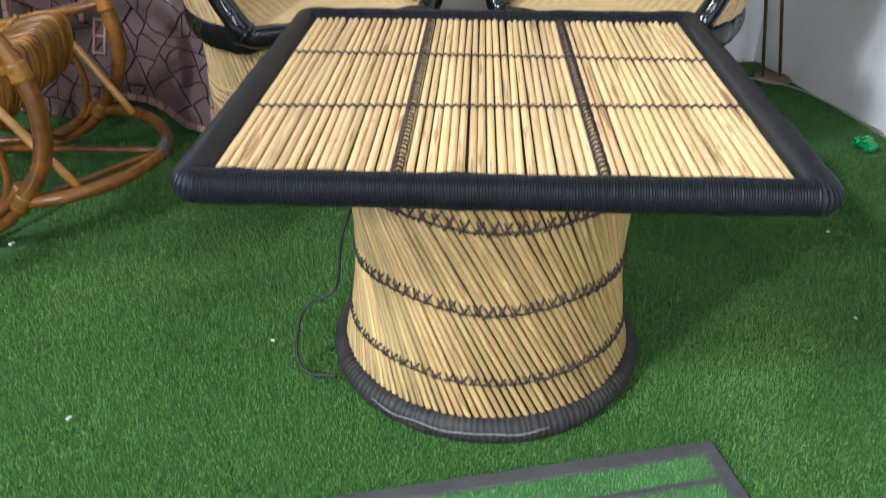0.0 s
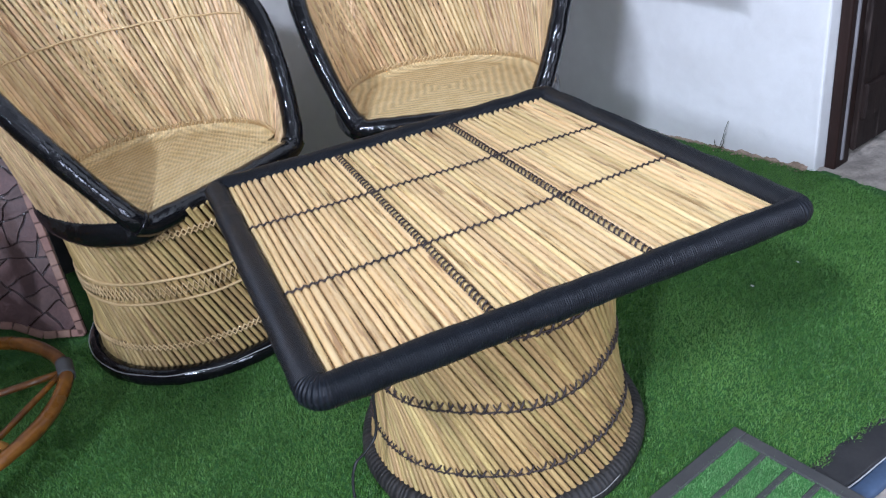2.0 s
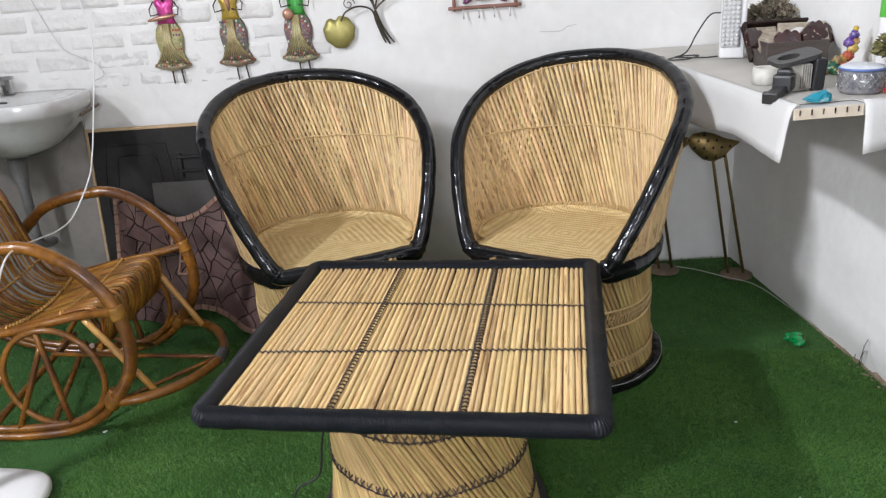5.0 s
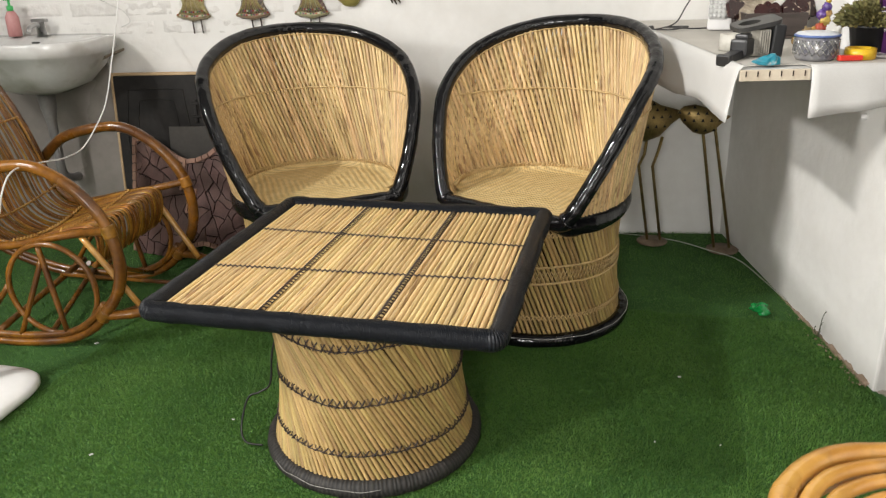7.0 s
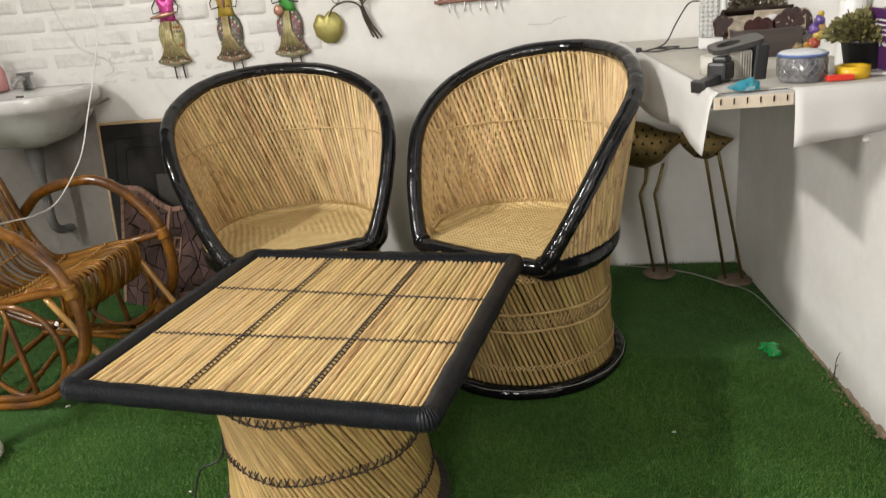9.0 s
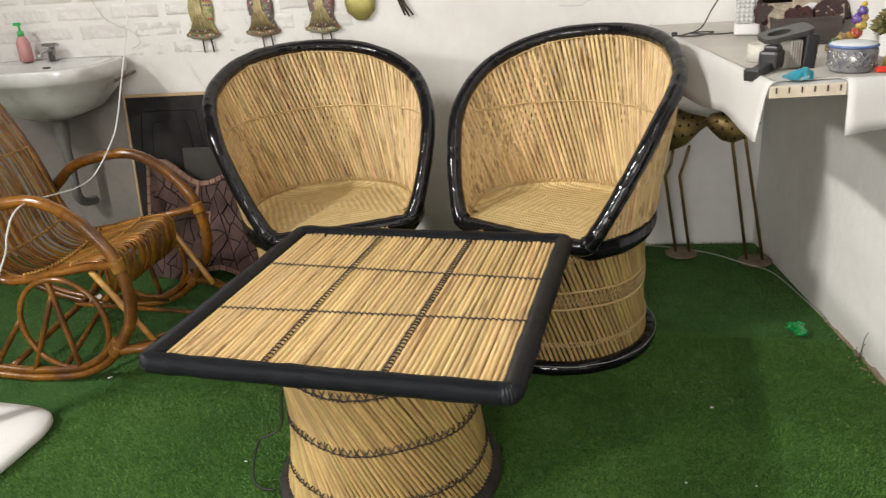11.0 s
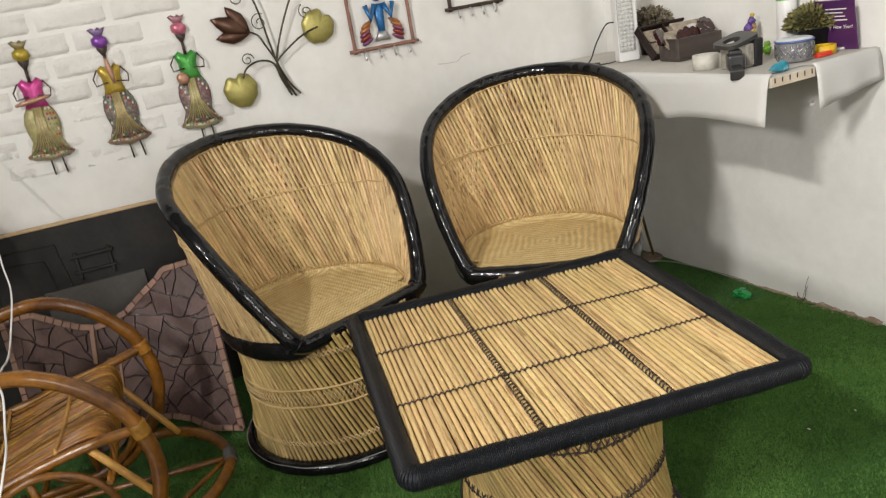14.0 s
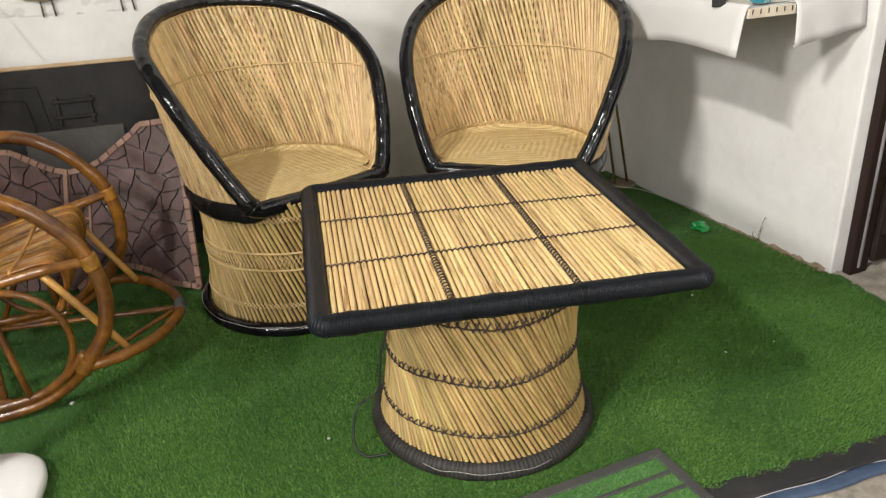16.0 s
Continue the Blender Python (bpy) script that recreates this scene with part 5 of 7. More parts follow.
tagged(part("power_cable", bm, WHITE_PLASTIC), "thin white power cable hanging from the wall over the rocking chair", "cable")
bm = bmesh.new()
sweep(bm, spline([BACK @ Vector((-1.68, -0.006, 1.9)), BACK @ Vector((-1.66, -0.006, 1.5)), BACK @ Vector((-1.60, -0.008, 1.2)), BACK @ Vector((-1.52, -0.01, 0.98)), BACK @ Vector((-1.46, -0.012, 0.93)), BACK @ Vector((-1.40, -0.012, 0.90)), BACK @ Vector((-1.38, -0.010, 0.86)), BACK @ Vector((-1.42, -0.008, 0.84))], 8), 0.0011, 5)
tagged(part("wall_wire", bm, mat("grey_wire", (0.5, 0.5, 0.48), rough=0.5)), "thin grey wire running down the white wall", "wire")

# ---------- rattan stool ----------
stool = thing("rattan_stool", "round varnished rattan stool standing near the carpet's edge", "stool", Matrix.Translation((0.965, -0.71, -0.012)))
for z, rad, big in ((0.434, 0.0155, 0.195), (0.434, 0.0110, 0.165), (0.428, 0.0100, 0.141), (0.418, 0.0095, 0.118), (0.398, 0.014, 0.188), (0.12, 0.011, 0.185), (0.012, 0.012, 0.2)):
    bm = bmesh.new()
    sweep(bm, [(big * math.cos(a * 0.1309), big * math.sin(a * 0.1309), z + 0.0015 * math.sin(a * 0.9 + big * 60)) for a in range(48)], rad, 10, closed=True, wobble=0.1)
    part("ring", bm, RATTAN_PALE, stool, "bent rattan ring")
for turn in (0.5, 0.5 + math.pi / 2):
    for k in range(8):
        y = -0.105 + 0.03 * k
        half = math.sqrt(0.125 ** 2 - y * y)
        bm = bmesh.new()
        sweep(bm, [Matrix.Rotation(turn, 3, "Z") @ Vector((-half + 2 * half * i / 6, y, 0.410 - 0.008 * (turn > 1))) for i in range(7)], 0.0075, 6, wobble=0.15)
        part("seat_cane", bm, RATTAN_PALE, stool)
for k in range(6):
    a = k * math.pi / 3 + 0.3
    bm = bmesh.new()
    sweep(bm, [(0.185 * math.cos(a), 0.185 * math.sin(a), 0.012 + 0.37 * i / 6) for i in range(7)], 0.011, 8, wobble=0.1)
    part("leg", bm, RATTAN_PALE, stool)

# ---------- glossy grey panel under the basin ----------
grey_panel = thing("laminate_sheet", "glossy grey laminate sheet standing against the wall under the wash basin", "sheet", BACK @ pose(0, -0.045, 0.004, -2.5, 0, 0))
bm = bmesh.new()
box(bm, (-2.25, -0.012, 0), (-1.495, 0.0, 0.72), None, 0.002, 1)
part("face", bm, mat("grey_laminate", (0.27, 0.245, 0.225), (0.19, 0.172, 0.158), rough=0.28, scale=3, fine=30, bump=0.15, depth=0.004), grey_panel)

# ---------- wall shelf with white cloth ----------
SHELF_Z = 0.822
FL, BL = Vector((0.79, 0.335, 0)), Vector((0.505, 1.468, 0))
FR, BR = Vector((1.187, 0.42, 0)), Vector((0.918, 1.525, 0))
shelf = thing("wall_shelf", "white wall shelf in the corner, covered by a white cloth", "shelf")
bm = bmesh.new()
prism(bm, [(p.x, p.y) for p in (FL, FR, BR, BL)], 0.026, pose(0, 0, SHELF_Z - 0.03))
part("board", bm, CLOTH, shelf)
bm = bmesh.new()
ex = (FR - FL).normalized()
TAG = Matrix(((ex.x, -ex.y, 0, FL.x), (ex.y, ex.x, 0, FL.y), (0, 0, 1, SHELF_Z - 0.03), (0, 0, 0, 1)))
box(bm, (-0.004, -0.006, 0.001), (0.152, -0.001, 0.026), TAG, 0.001, 1)
strip = part("edge_strip", bm, mat("cream_strip", (0.66, 0.58, 0.46), (0.55, 0.47, 0.36), rough=0.6, scale=20, fine=120), shelf, "cream edge strip with dark tick marks")
for k in range(6):
    bm = bmesh.new()
    box(bm, (0.008 + 0.026 * k, -0.0075, 0.011), (0.0105 + 0.026 * k, -0.0055, 0.023), TAG)
    part("tick_mark", bm, DARK_WOOD, strip)

def cloth_sheet(corners, drops, n, m, out, name, wave=0.012):
    """A cloth that lies on the shelf's edge and hangs down from it. corners: two ends of the edge; drops: lengths along it; out: outward way."""
    bm = bmesh.new()
    a, b = corners
    rows = []
    for i in range(n + 1):
        u = i / n
        p = a.lerp(b, u)
        k = u * (len(drops) - 1)
        j = min(int(k), len(drops) - 2)
        drop = drops[j] + (drops[j + 1] - drops[j]) * (k - j) + 0.003 * noise.noise(Vector((u * 30, 3.1, 0)))
        row = [p - out * 0.012 + Vector((0, 0, SHELF_Z + 0.0032)), p - out * 0.004 + Vector((0, 0, SHELF_Z + 0.0032)), p + out * 0.005 + Vector((0, 0, SHELF_Z - 0.006))]
        for s in range(1, m + 1):
            q = s / m
            row.append(p + out * (0.008 + wave * q * math.sin(u * 13 + 1.0) + 0.006 * q) + Vector((0, 0, SHELF_Z - 0.006 - drop * q)))
        rows.append([bm.verts.new(v) for v in row])
    for r0, r1 in zip(rows, rows[1:]):
        for c in range(len(r0) - 1):
            bm.faces.new((r0[c], r0[c + 1], r1[c + 1], r1[c])).smooth = True
    ob = part(name, bm, CLOTH, shelf, "white cloth hanging over the shelf's edge")
    thick = ob.modifiers.new("thickness", "SOLIDIFY")
    thick.thickness, thick.offset = 0.0015, 0.0
    return ob


side = (BL - FL).normalized()
left_out = Vector((-side.y, side.x, 0)).normalized()
if left_out.x > 0:
    left_out = -left_out
cloth_sheet((FL, BL), [0.118, 0.108, 0.112, 0.13, 0.125, 0.12, 0.10, 0.085, 0.08], 40, 5, left_out, "cloth")
front_out = Vector((ex.y, -ex.x, 0)).normalized()
cloth_sheet((FL.lerp(FR, 0.38), FR + (FR - FL) * -0.02), [0.108, 0.092, 0.076], 12, 4, front_out, "cloth", 0.003)
bm = bmesh.new()
prism(bm, [(p.x, p.y) for p in (FL.lerp(FR, 0.38), FR, BR, BL, FL + left_out * 0.0 + Vector((0.0, 0.035, 0)), FL.lerp(FR, 0.36) + Vector((0, 0.035, 0)))], 0.002, pose(0, 0, SHELF_Z - 0.0015))
part("cloth_top", bm, mat("soiled_cloth", (0.56, 0.535, 0.49), (0.47, 0.445, 0.40), rough=0.8, scale=6, fine=200, bump=0.15), shelf, "dusty white cloth on the shelf")

TOP = SHELF_Z + 0.002


def on_shelf(x, y, turn=0.0):
    return Matrix.Translation((x, y, TOP)) @ pose(0, 0, 0, 0, 0, turn)


# emergency lamp
lamp = thing("emergency_lamp", "white rechargeable lamp with a clear honeycomb panel, standing on the shelf", "lamp", on_shelf(0.80, 1.13, -6))
bm = bmesh.new()
box(bm, (-0.034, -0.022, 0), (0.04, 0.03, 0.29), None, 0.010, 3)
part("body", bm, WHITE_PLASTIC, lamp)
LENS = mat("clear_ribbed_lens", (0.62, 0.62, 0.60), (0.42, 0.42, 0.41), rough=0.12, scale=60, fine=200, bump=0.3, coat=0.6)
lens = part("lens_panel", (box(bm := bmesh.new(), (-0.032, -0.030, 0.035), (0.022, -0.020, 0.285), None, 0.006, 2) and bm), LENS, lamp, "clear ribbed lens panel")
bm = bmesh.new()
lathe(bm, [(0, 0.005), (0.0042, 0.004), (0.0058, 0.0)], 6)
BUD = as_mesh("lens_cell", bm, LENS)
for i in range(4):
    for j in range(18):
        piece("lens_cell", BUD, lens, pose(-0.024 + 0.0128 * i, -0.030, 0.045 + 0.013 * j, 90, 0, 0))
bm = bmesh.new()
box(bm, (0.038, -0.004, 0.17), (0.043, 0.006, 0.19), None, 0.002, 1)
part("switch", bm, RUBBER, lamp)
bm = bmesh.new()
sweep(bm, spline([(0.77, 1.145, 0.96), (0.735, 1.14, 0.955), (0.70, 1.15, 0.90), (0.67, 1.15, 0.845), (0.62, 1.14, TOP + 0.004), (0.60, 1.13, TOP + 0.003), (0.66, 1.11, TOP + 0.004), (0.71, 1.16, TOP + 0.008), (0.66, 1.18, TOP + 0.006), (0.64, 1.13, TOP + 0.009), (0.72, 1.12, TOP + 0.006), (0.765, 1.15, TOP + 0.004)], 7), 0.0024, 6)
box(bm, (0.585, 1.125, TOP), (0.603, 1.14, TOP + 0.014), None, 0.003, 1)
tagged(part("lamp_cable", bm, RUBBER), "black charging cable coiled on the white shelf", "cable")

# black clamp tool with grey box
tool = thing("clamp_tool", "black plastic clamp tool with cream ribbed casing on the shelf", "tool", on_shelf(0.830, 0.535, 14) @ Matrix.Diagonal((0.88, 0.88, 0.88, 1)))
BLACK_PLASTIC = mat("black_plastic", (0.012, 0.012, 0.013), (0.025, 0.025, 0.026), rough=0.4, scale=30)
bm = bmesh.new()
box(bm, (-0.016, -0.135, 0.002), (0.016, -0.045, 0.026), pose(-0.012, -0.008, 0.004, 7, 0, -46), 0.004, 2)
box(bm, (-0.020, -0.140, 0.0), (0.020, -0.120, 0.030), pose(-0.012, -0.008, 0.004, 7, 0, -46), 0.004, 2)
part("nozzle", bm, BLACK_PLASTIC, tool)
bm = bmesh.new()
box(bm, (-0.026, -0.066, 0.004), (0.022, 0.004, 0.050), pose(-0.012, -0.004, 0.0, 0, 0, -40), 0.007, 2)
box(bm, (-0.020, -0.050, 0.048), (0.016, -0.010, 0.062), pose(-0.012, -0.004, 0.0, 0, 0, -40), 0.005, 2)
part("jaw", bm, BLACK_PLASTIC, tool)
bm = bmesh.new()
outer = [(0.010 + 0.064 * math.copysign(abs(math.cos(a)) ** 0.45, math.cos(a)), 0.010 + 0.044 * math.copysign(abs(math.sin(a)) ** 0.45, math.sin(a))) for a in [2 * math.pi * k / 28 for k in range(28)]]
inner = [(-0.006 + 0.030 * math.cos(a), 0.010 + 0.022 * math.sin(a)) for a in [2 * math.pi * k / 28 for k in range(28)]]
plate = pose(0, 0, 0.076, 6, -11, 0)
rows = [[bm.verts.new(plate @ Vector((x, y, z))) for x, y in line] for line, z in ((outer, 0.0), (outer, 0.012), (inner, 0.012), (inner, 0.0))]
for a, b in zip(rows, rows[1:] + rows[:1]):
    for k in range(28):
        bm.faces.new((a[k], a[(k + 1) % 28], b[(k + 1) % 28], b[k]))
part("handle", bm, mat("grey_plastic", (0.030, 0.030, 0.029), (0.055, 0.053, 0.050), rough=0.4, scale=20, fine=90), tool, "grey plastic top plate with a grip hole")
bm = bmesh.new()
box(bm, (0.040, -0.036, 0), (0.074, 0.052, 0.088), pose(0, 0, 0, 0, 4, 0), 0.006, 2)
part("end_box", bm, mat("black_plate", (0.018, 0.018, 0.019), rough=0.5), tool)
bm = bmesh.new()
CREAM_CASE = mat("cream_casing", (0.36, 0.34, 0.29), (0.20, 0.185, 0.16), rough=0.55, scale=50, fine=260, bump=0.5, depth=0.002)
box(bm, (-0.016, -0.028, 0), (0.040, 0.050, 0.072), None, 0.004, 2)
casing = part("casing", bm, CREAM_CASE, tool, "cream ribbed casing")
for k in range(5):
    bm = bmesh.new()
    box(bm, (0.010 + 0.0062 * k, -0.034, 0.006), (0.0132 + 0.0062 * k, -0.027, 0.070), None, 0.001, 1)
    part("fin", bm, CREAM_CASE, casing)

# roll of cream tape beside the tool
bm = bmesh.new()
lathe(bm, [(0.022, 0), (0.036, 0), (0.036, 0.04), (0.022, 0.04), (0.022, 0)], 28)
roll = tagged(part("tape_roll", bm, mat("cream_tape", (0.62, 0.60, 0.54), (0.5, 0.48, 0.42), rough=0.5, scale=30)), "roll of cream tape standing on the shelf", "tape roll")
roll.matrix_world = on_shelf(0.80, 0.64)

# glass basket jar with blue lid
jar = thing("lattice_jar", "small silvery lattice jar with a blue rimmed lid, on the shelf", "jar", on_shelf(0.965, 0.475))
bm = bmesh.new()
lathe(bm, [(0.0, 0.0), (0.042, 0.0), (0.047, 0.008), (0.048, 0.05), (0.045, 0.052), (0.0, 0.052)], 28)
part("body", bm, mat("cloudy_glass", (0.24, 0.235, 0.23), (0.09, 0.09, 0.12), rough=0.15, scale=30, fine=90, coat=0.5), jar)
lat = bmesh.new()
for s in (1, -1):
    for k in range(20):
        sweep(lat, [(0.0492 * math.cos(2 * math.pi * k / 20 + s * 0.14 * i), 0.0492 * math.sin(2 * math.pi * k / 20 + s * 0.14 * i), 0.012 + 0.0085 * i) for i in range(5)], 0.0012, 3)
part("lattice", lat, mat("silver_lattice", (0.55, 0.55, 0.52), rough=0.25, metal=0.8), jar, "silvery lattice pattern")
bm = bmesh.new()
lathe(bm, [(0.047, 0.052), (0.0505, 0.053), (0.0505, 0.056), (0.047, 0.0575)], 28)
part("lid_rim", bm, mat("blue_plastic", (0.10, 0.16, 0.38), rough=0.35), jar, "blue plastic lid rim")
bm = bmesh.new()
lathe(bm, [(0.0475, 0.057), (0.044, 0.0605), (0.03, 0.063), (0.0, 0.064)], 28)
part("lid", bm, mat("pale_lid", (0.60, 0.62, 0.66), (0.5, 0.52, 0.56), rough=0.3), jar)

# yellow tape and red cutter
bm = bmesh.new()
lathe(bm, [(0.022, 0), (0.034, 0), (0.034, 0.024), (0.022, 0.024), (0.022, 0)], 24)
roll = tagged(part("tape_roll", bm, mat("yellow_tape", (0.75, 0.48, 0.02), (0.6, 0.36, 0.015), rough=0.35, scale=30)), "roll of yellow tape lying on the shelf", "tape roll")
roll.matrix_world = on_shelf(1.065, 0.49)
bm = bmesh.new()
box(bm, (-0.027, -0.008, 0), (0.027, 0.008, 0.012), None, 0.003, 2)
red = tagged(part("box_cutter", bm, mat("red_plastic", (0.75, 0.05, 0.03), rough=0.35)), "small red plastic cutter on the shelf", "cutter")
red.matrix_world = on_shelf(1.035, 0.45, 12)
# crumpled teal wrapper
bm = bmesh.new()
bmesh.ops.create_icosphere(bm, subdivisions=3, radius=1.0)
for v in bm.verts:
    k = 1 + 0.28 * noise.noise(v.co * 2.3)
    v.co = Vector((v.co.x * 0.031 * k, v.co.y * 0.014 * k, max(0.0, v.co.z * 0.012 * k * (1.2 + v.co.x) + 0.007)))
wrap = tagged(part("wrapper", bm, mat("teal_foil", (0.02, 0.19, 0.27), (0.03, 0.26, 0.33), rough=0.3, scale=40, spots=(0.6, 0.6, 0.58), spot_scale=38, spot_edge=(0.60, 0.66))), "crumpled teal and white wrapper on the shelf's edge", "wrapper")
wrap.matrix_world = on_shelf(0.845, 0.375, 12)

# dark wooden tray, boxes
tray = thing("wooden_tray", "dark wooden tray holding patterned boxes, on the shelf", "tray", on_shelf(0.925, 0.93, 8))
bm = bmesh.new()
for lo, hi in (((-0.085, -0.05, 0), (0.085, 0.05, 0.008)), ((-0.085, -0.05, 0.008), (0.085, -0.042, 0.07)), ((-0.085, 0.042, 0.008), (0.085, 0.05, 0.07)), ((-0.085, -0.042, 0.008), (-0.077, 0.042, 0.07)), ((0.077, -0.042, 0.008), (0.085, 0.042, 0.07))):
    box(bm, lo, hi, None, 0.0015, 1)
part("tray", bm, mat("weathered_tray_wood", (0.075, 0.058, 0.050), (0.040, 0.030, 0.026), rough=0.55, scale=8, fine=70, stretch=(0.7, 6, 6), bump=0.4), tray)
FANCY = mat("patterned_card", (0.42, 0.36, 0.27), (0.20, 0.16, 0.12), rough=0.5, scale=40, fine=160, spots=(0.10, 0.07, 0.05), spot_scale=60)
for x, y, z, rx, rz, sx, sy, sz in ((-0.03, 0.03, 0.05, 35, 10, 0.12, 0.08, 0.02), (0.05, 0.05, 0.07, 28, -15, 0.13, 0.09, 0.02)):
    bm = bmesh.new()
    box(bm, (-sx / 2, -sy / 2, 0), (sx / 2, sy / 2, sz), pose(x, y, z, rx, 0, rz), 0.002, 1)
    part("patterned_box", bm, FANCY, tray, "patterned card box")
MAROON = mat("maroon_lacquer", (0.018, 0.005, 0.005), (0.04, 0.010, 0.009), rough=0.2, scale=40, spots=(0.50, 0.42, 0.33), spot_scale=95, spot_amount=0.85, spot_edge=(0.66, 0.70))
for x, y, z, turn, wide in ((-0.015, -0.014, 0.050, -14, 0.070), (0.060, -0.008, 0.056, 12, 0.080), (0.085, 0.02, 0.066, 24, 0.09), (-0.095, 0.02, 0.058, 30, 0.07)):
    bm = bmesh.new()
    top = [(wide * (0.5 - k / 18), 0.030 + 0.008 * abs(math.sin(k * math.pi / 6)) + 0.012 * math.sin(k * math.pi / 18)) for k in range(19)]
    prism(bm, [(-wide / 2, -0.01), (wide / 2, -0.01)] + top, 0.012, pose(x, y, z, 62, turn * 0.4, turn))
    part("scalloped_piece", bm, MAROON, tray, "maroon scalloped piece with pale dots")
bm = bmesh.new()
bmesh.ops.create_icosphere(bm, subdivisions=3, radius=1.0)
for v in bm.verts:
    v.co = Vector((0.024 + v.co.x * 0.026, 0.018 + v.co.y * 0.018, 0.080 + v.co.z * (0.022 if v.co.z > 0 else 0.03)))
for f in bm.faces:
    f.smooth = True
part("white_cup", bm, mat("white_foam", (0.62, 0.61, 0.58), rough=0.6, scale=30), tray, "rounded white foam piece")
# shallow open case with patterned cards behind the tray
case = thing("open_case", "dark brown open case with patterned cream cards, leaning on the shelf", "case", on_shelf(0.94, 1.035, 10))
bm = bmesh.new()
CASE = pose(0, 0.0, 0.0, 48, 0, 0)
for lo, hi in (((-0.105, 0, -0.008), (0.105, 0.13, 0.0)), ((-0.105, 0, 0), (-0.097, 0.13, 0.022)), ((0.097, 0, 0), (0.105, 0.13, 0.022)), ((-0.097, 0, 0), (0.097, 0.008, 0.022)), ((-0.097, 0.122, 0), (0.097, 0.13, 0.022)), ((-0.003, 0.008, 0), (0.003, 0.122, 0.018))):
    box(bm, lo, hi, CASE, 0.0012, 1)
part("case_body", bm, DARK_WOOD, case)
for k in range(4):
    bm = bmesh.new()
    x0, y0 = (-0.09, 0.006)[k % 2], 0.014 + 0.054 * (k // 2)
    box(bm, (x0, y0, 0.001), (x0 + 0.084, y0 + 0.048, 0.008), CASE, 0.001, 1)
    part("patterned_card", bm, FANCY, case, "cream patterned card")

# small painted trinkets of plain shapes
def trinket(x, y, cols, size, label):
    bm = bmesh.new()
    mats = []
    for i, (dx, dy, dz, s, c) in enumerate(cols):
        made = bmesh.ops.create_icosphere(bm, subdivisions=3, radius=1.0)
        for v in made["verts"]:
            q = 1 + 0.45 * noise.noise(v.co * 2.4 + Vector((dx * 3 + x * 40, dz * 5, i)))
            v.co = Vector(((dx + v.co.x * s * q) * size, (dy + v.co.y * s * 0.8 * q) * size, (dz + v.co.z * s * q) * size))
        for f in {f for v in made["verts"] for f in v.link_faces}:
            f.material_index, f.smooth = i, True
        mats.append(mat("bright_paint", c, tuple(q * 0.5 for q in c), rough=0.25, scale=60, spots=(0.7, 0.5, 0.1), spot_scale=90))
    ob = part("painted_trinket", bm, mats)
    ob.matrix_world = on_shelf(x, y)
    return tagged(ob, label, "trinket", "painted trinkets on the shelf")


trinket(0.975, 0.72, ((0, 0, 0.9, 0.8, (0.03, 0.14, 0.08)), (0.5, 0.1, 1.6, 0.6, (0.40, 0.27, 0.12)), (-0.6, 0, 0.6, 0.5, (0.25, 0.16, 0.05)), (0.4, -0.5, 0.6, 0.5, (0.03, 0.20, 0.12))), 0.022, "small dark green and tan painted trinket on the shelf")
trinket(0.995, 0.70, ((0, 0, 0.7, 0.7, (0.55, 0.20, 0.08)), (0.7, 0.1, 0.9, 0.6, (0.50, 0.34, 0.14)), (0.2, 0.2, 1.4, 0.5, (0.50, 0.10, 0.05))), 0.018, "small orange and cream painted trinket on the shelf")
trinket(1.015, 0.76, ((0, 0, 0.7, 0.7, (0.10, 0.28, 0.06)), (-0.4, -0.2, 1.6, 0.7, (0.55, 0.30, 0.06)), (0.5, 0, 2.2, 0.7, (0.50, 0.09, 0.05)), (1.0, 0.1, 3.2, 0.7, (0.55, 0.40, 0.10)), (0.5, 0.1, 4.0, 0.7, (0.17, 0.09, 0.36)), (1.2, 0.1, 4.1, 0.6, (0.50, 0.30, 0.12)),
                       (1.0, 0, 5.0, 0.6, (0.14, 0.08, 0.34)), (1.1, 0, 5.8, 0.35, (0.6, 0.42, 0.05))), 0.019, "tall many-coloured painted trinket on the shelf")
trinket(1.012, 0.66, ((0, 0, 0.8, 0.7, (0.20, 0.50, 0.04)), (0.2, 0.2, 1.6, 0.5, (0.26, 0.55, 0.06))), 0.019, "small lime green painted trinket on the shelf")


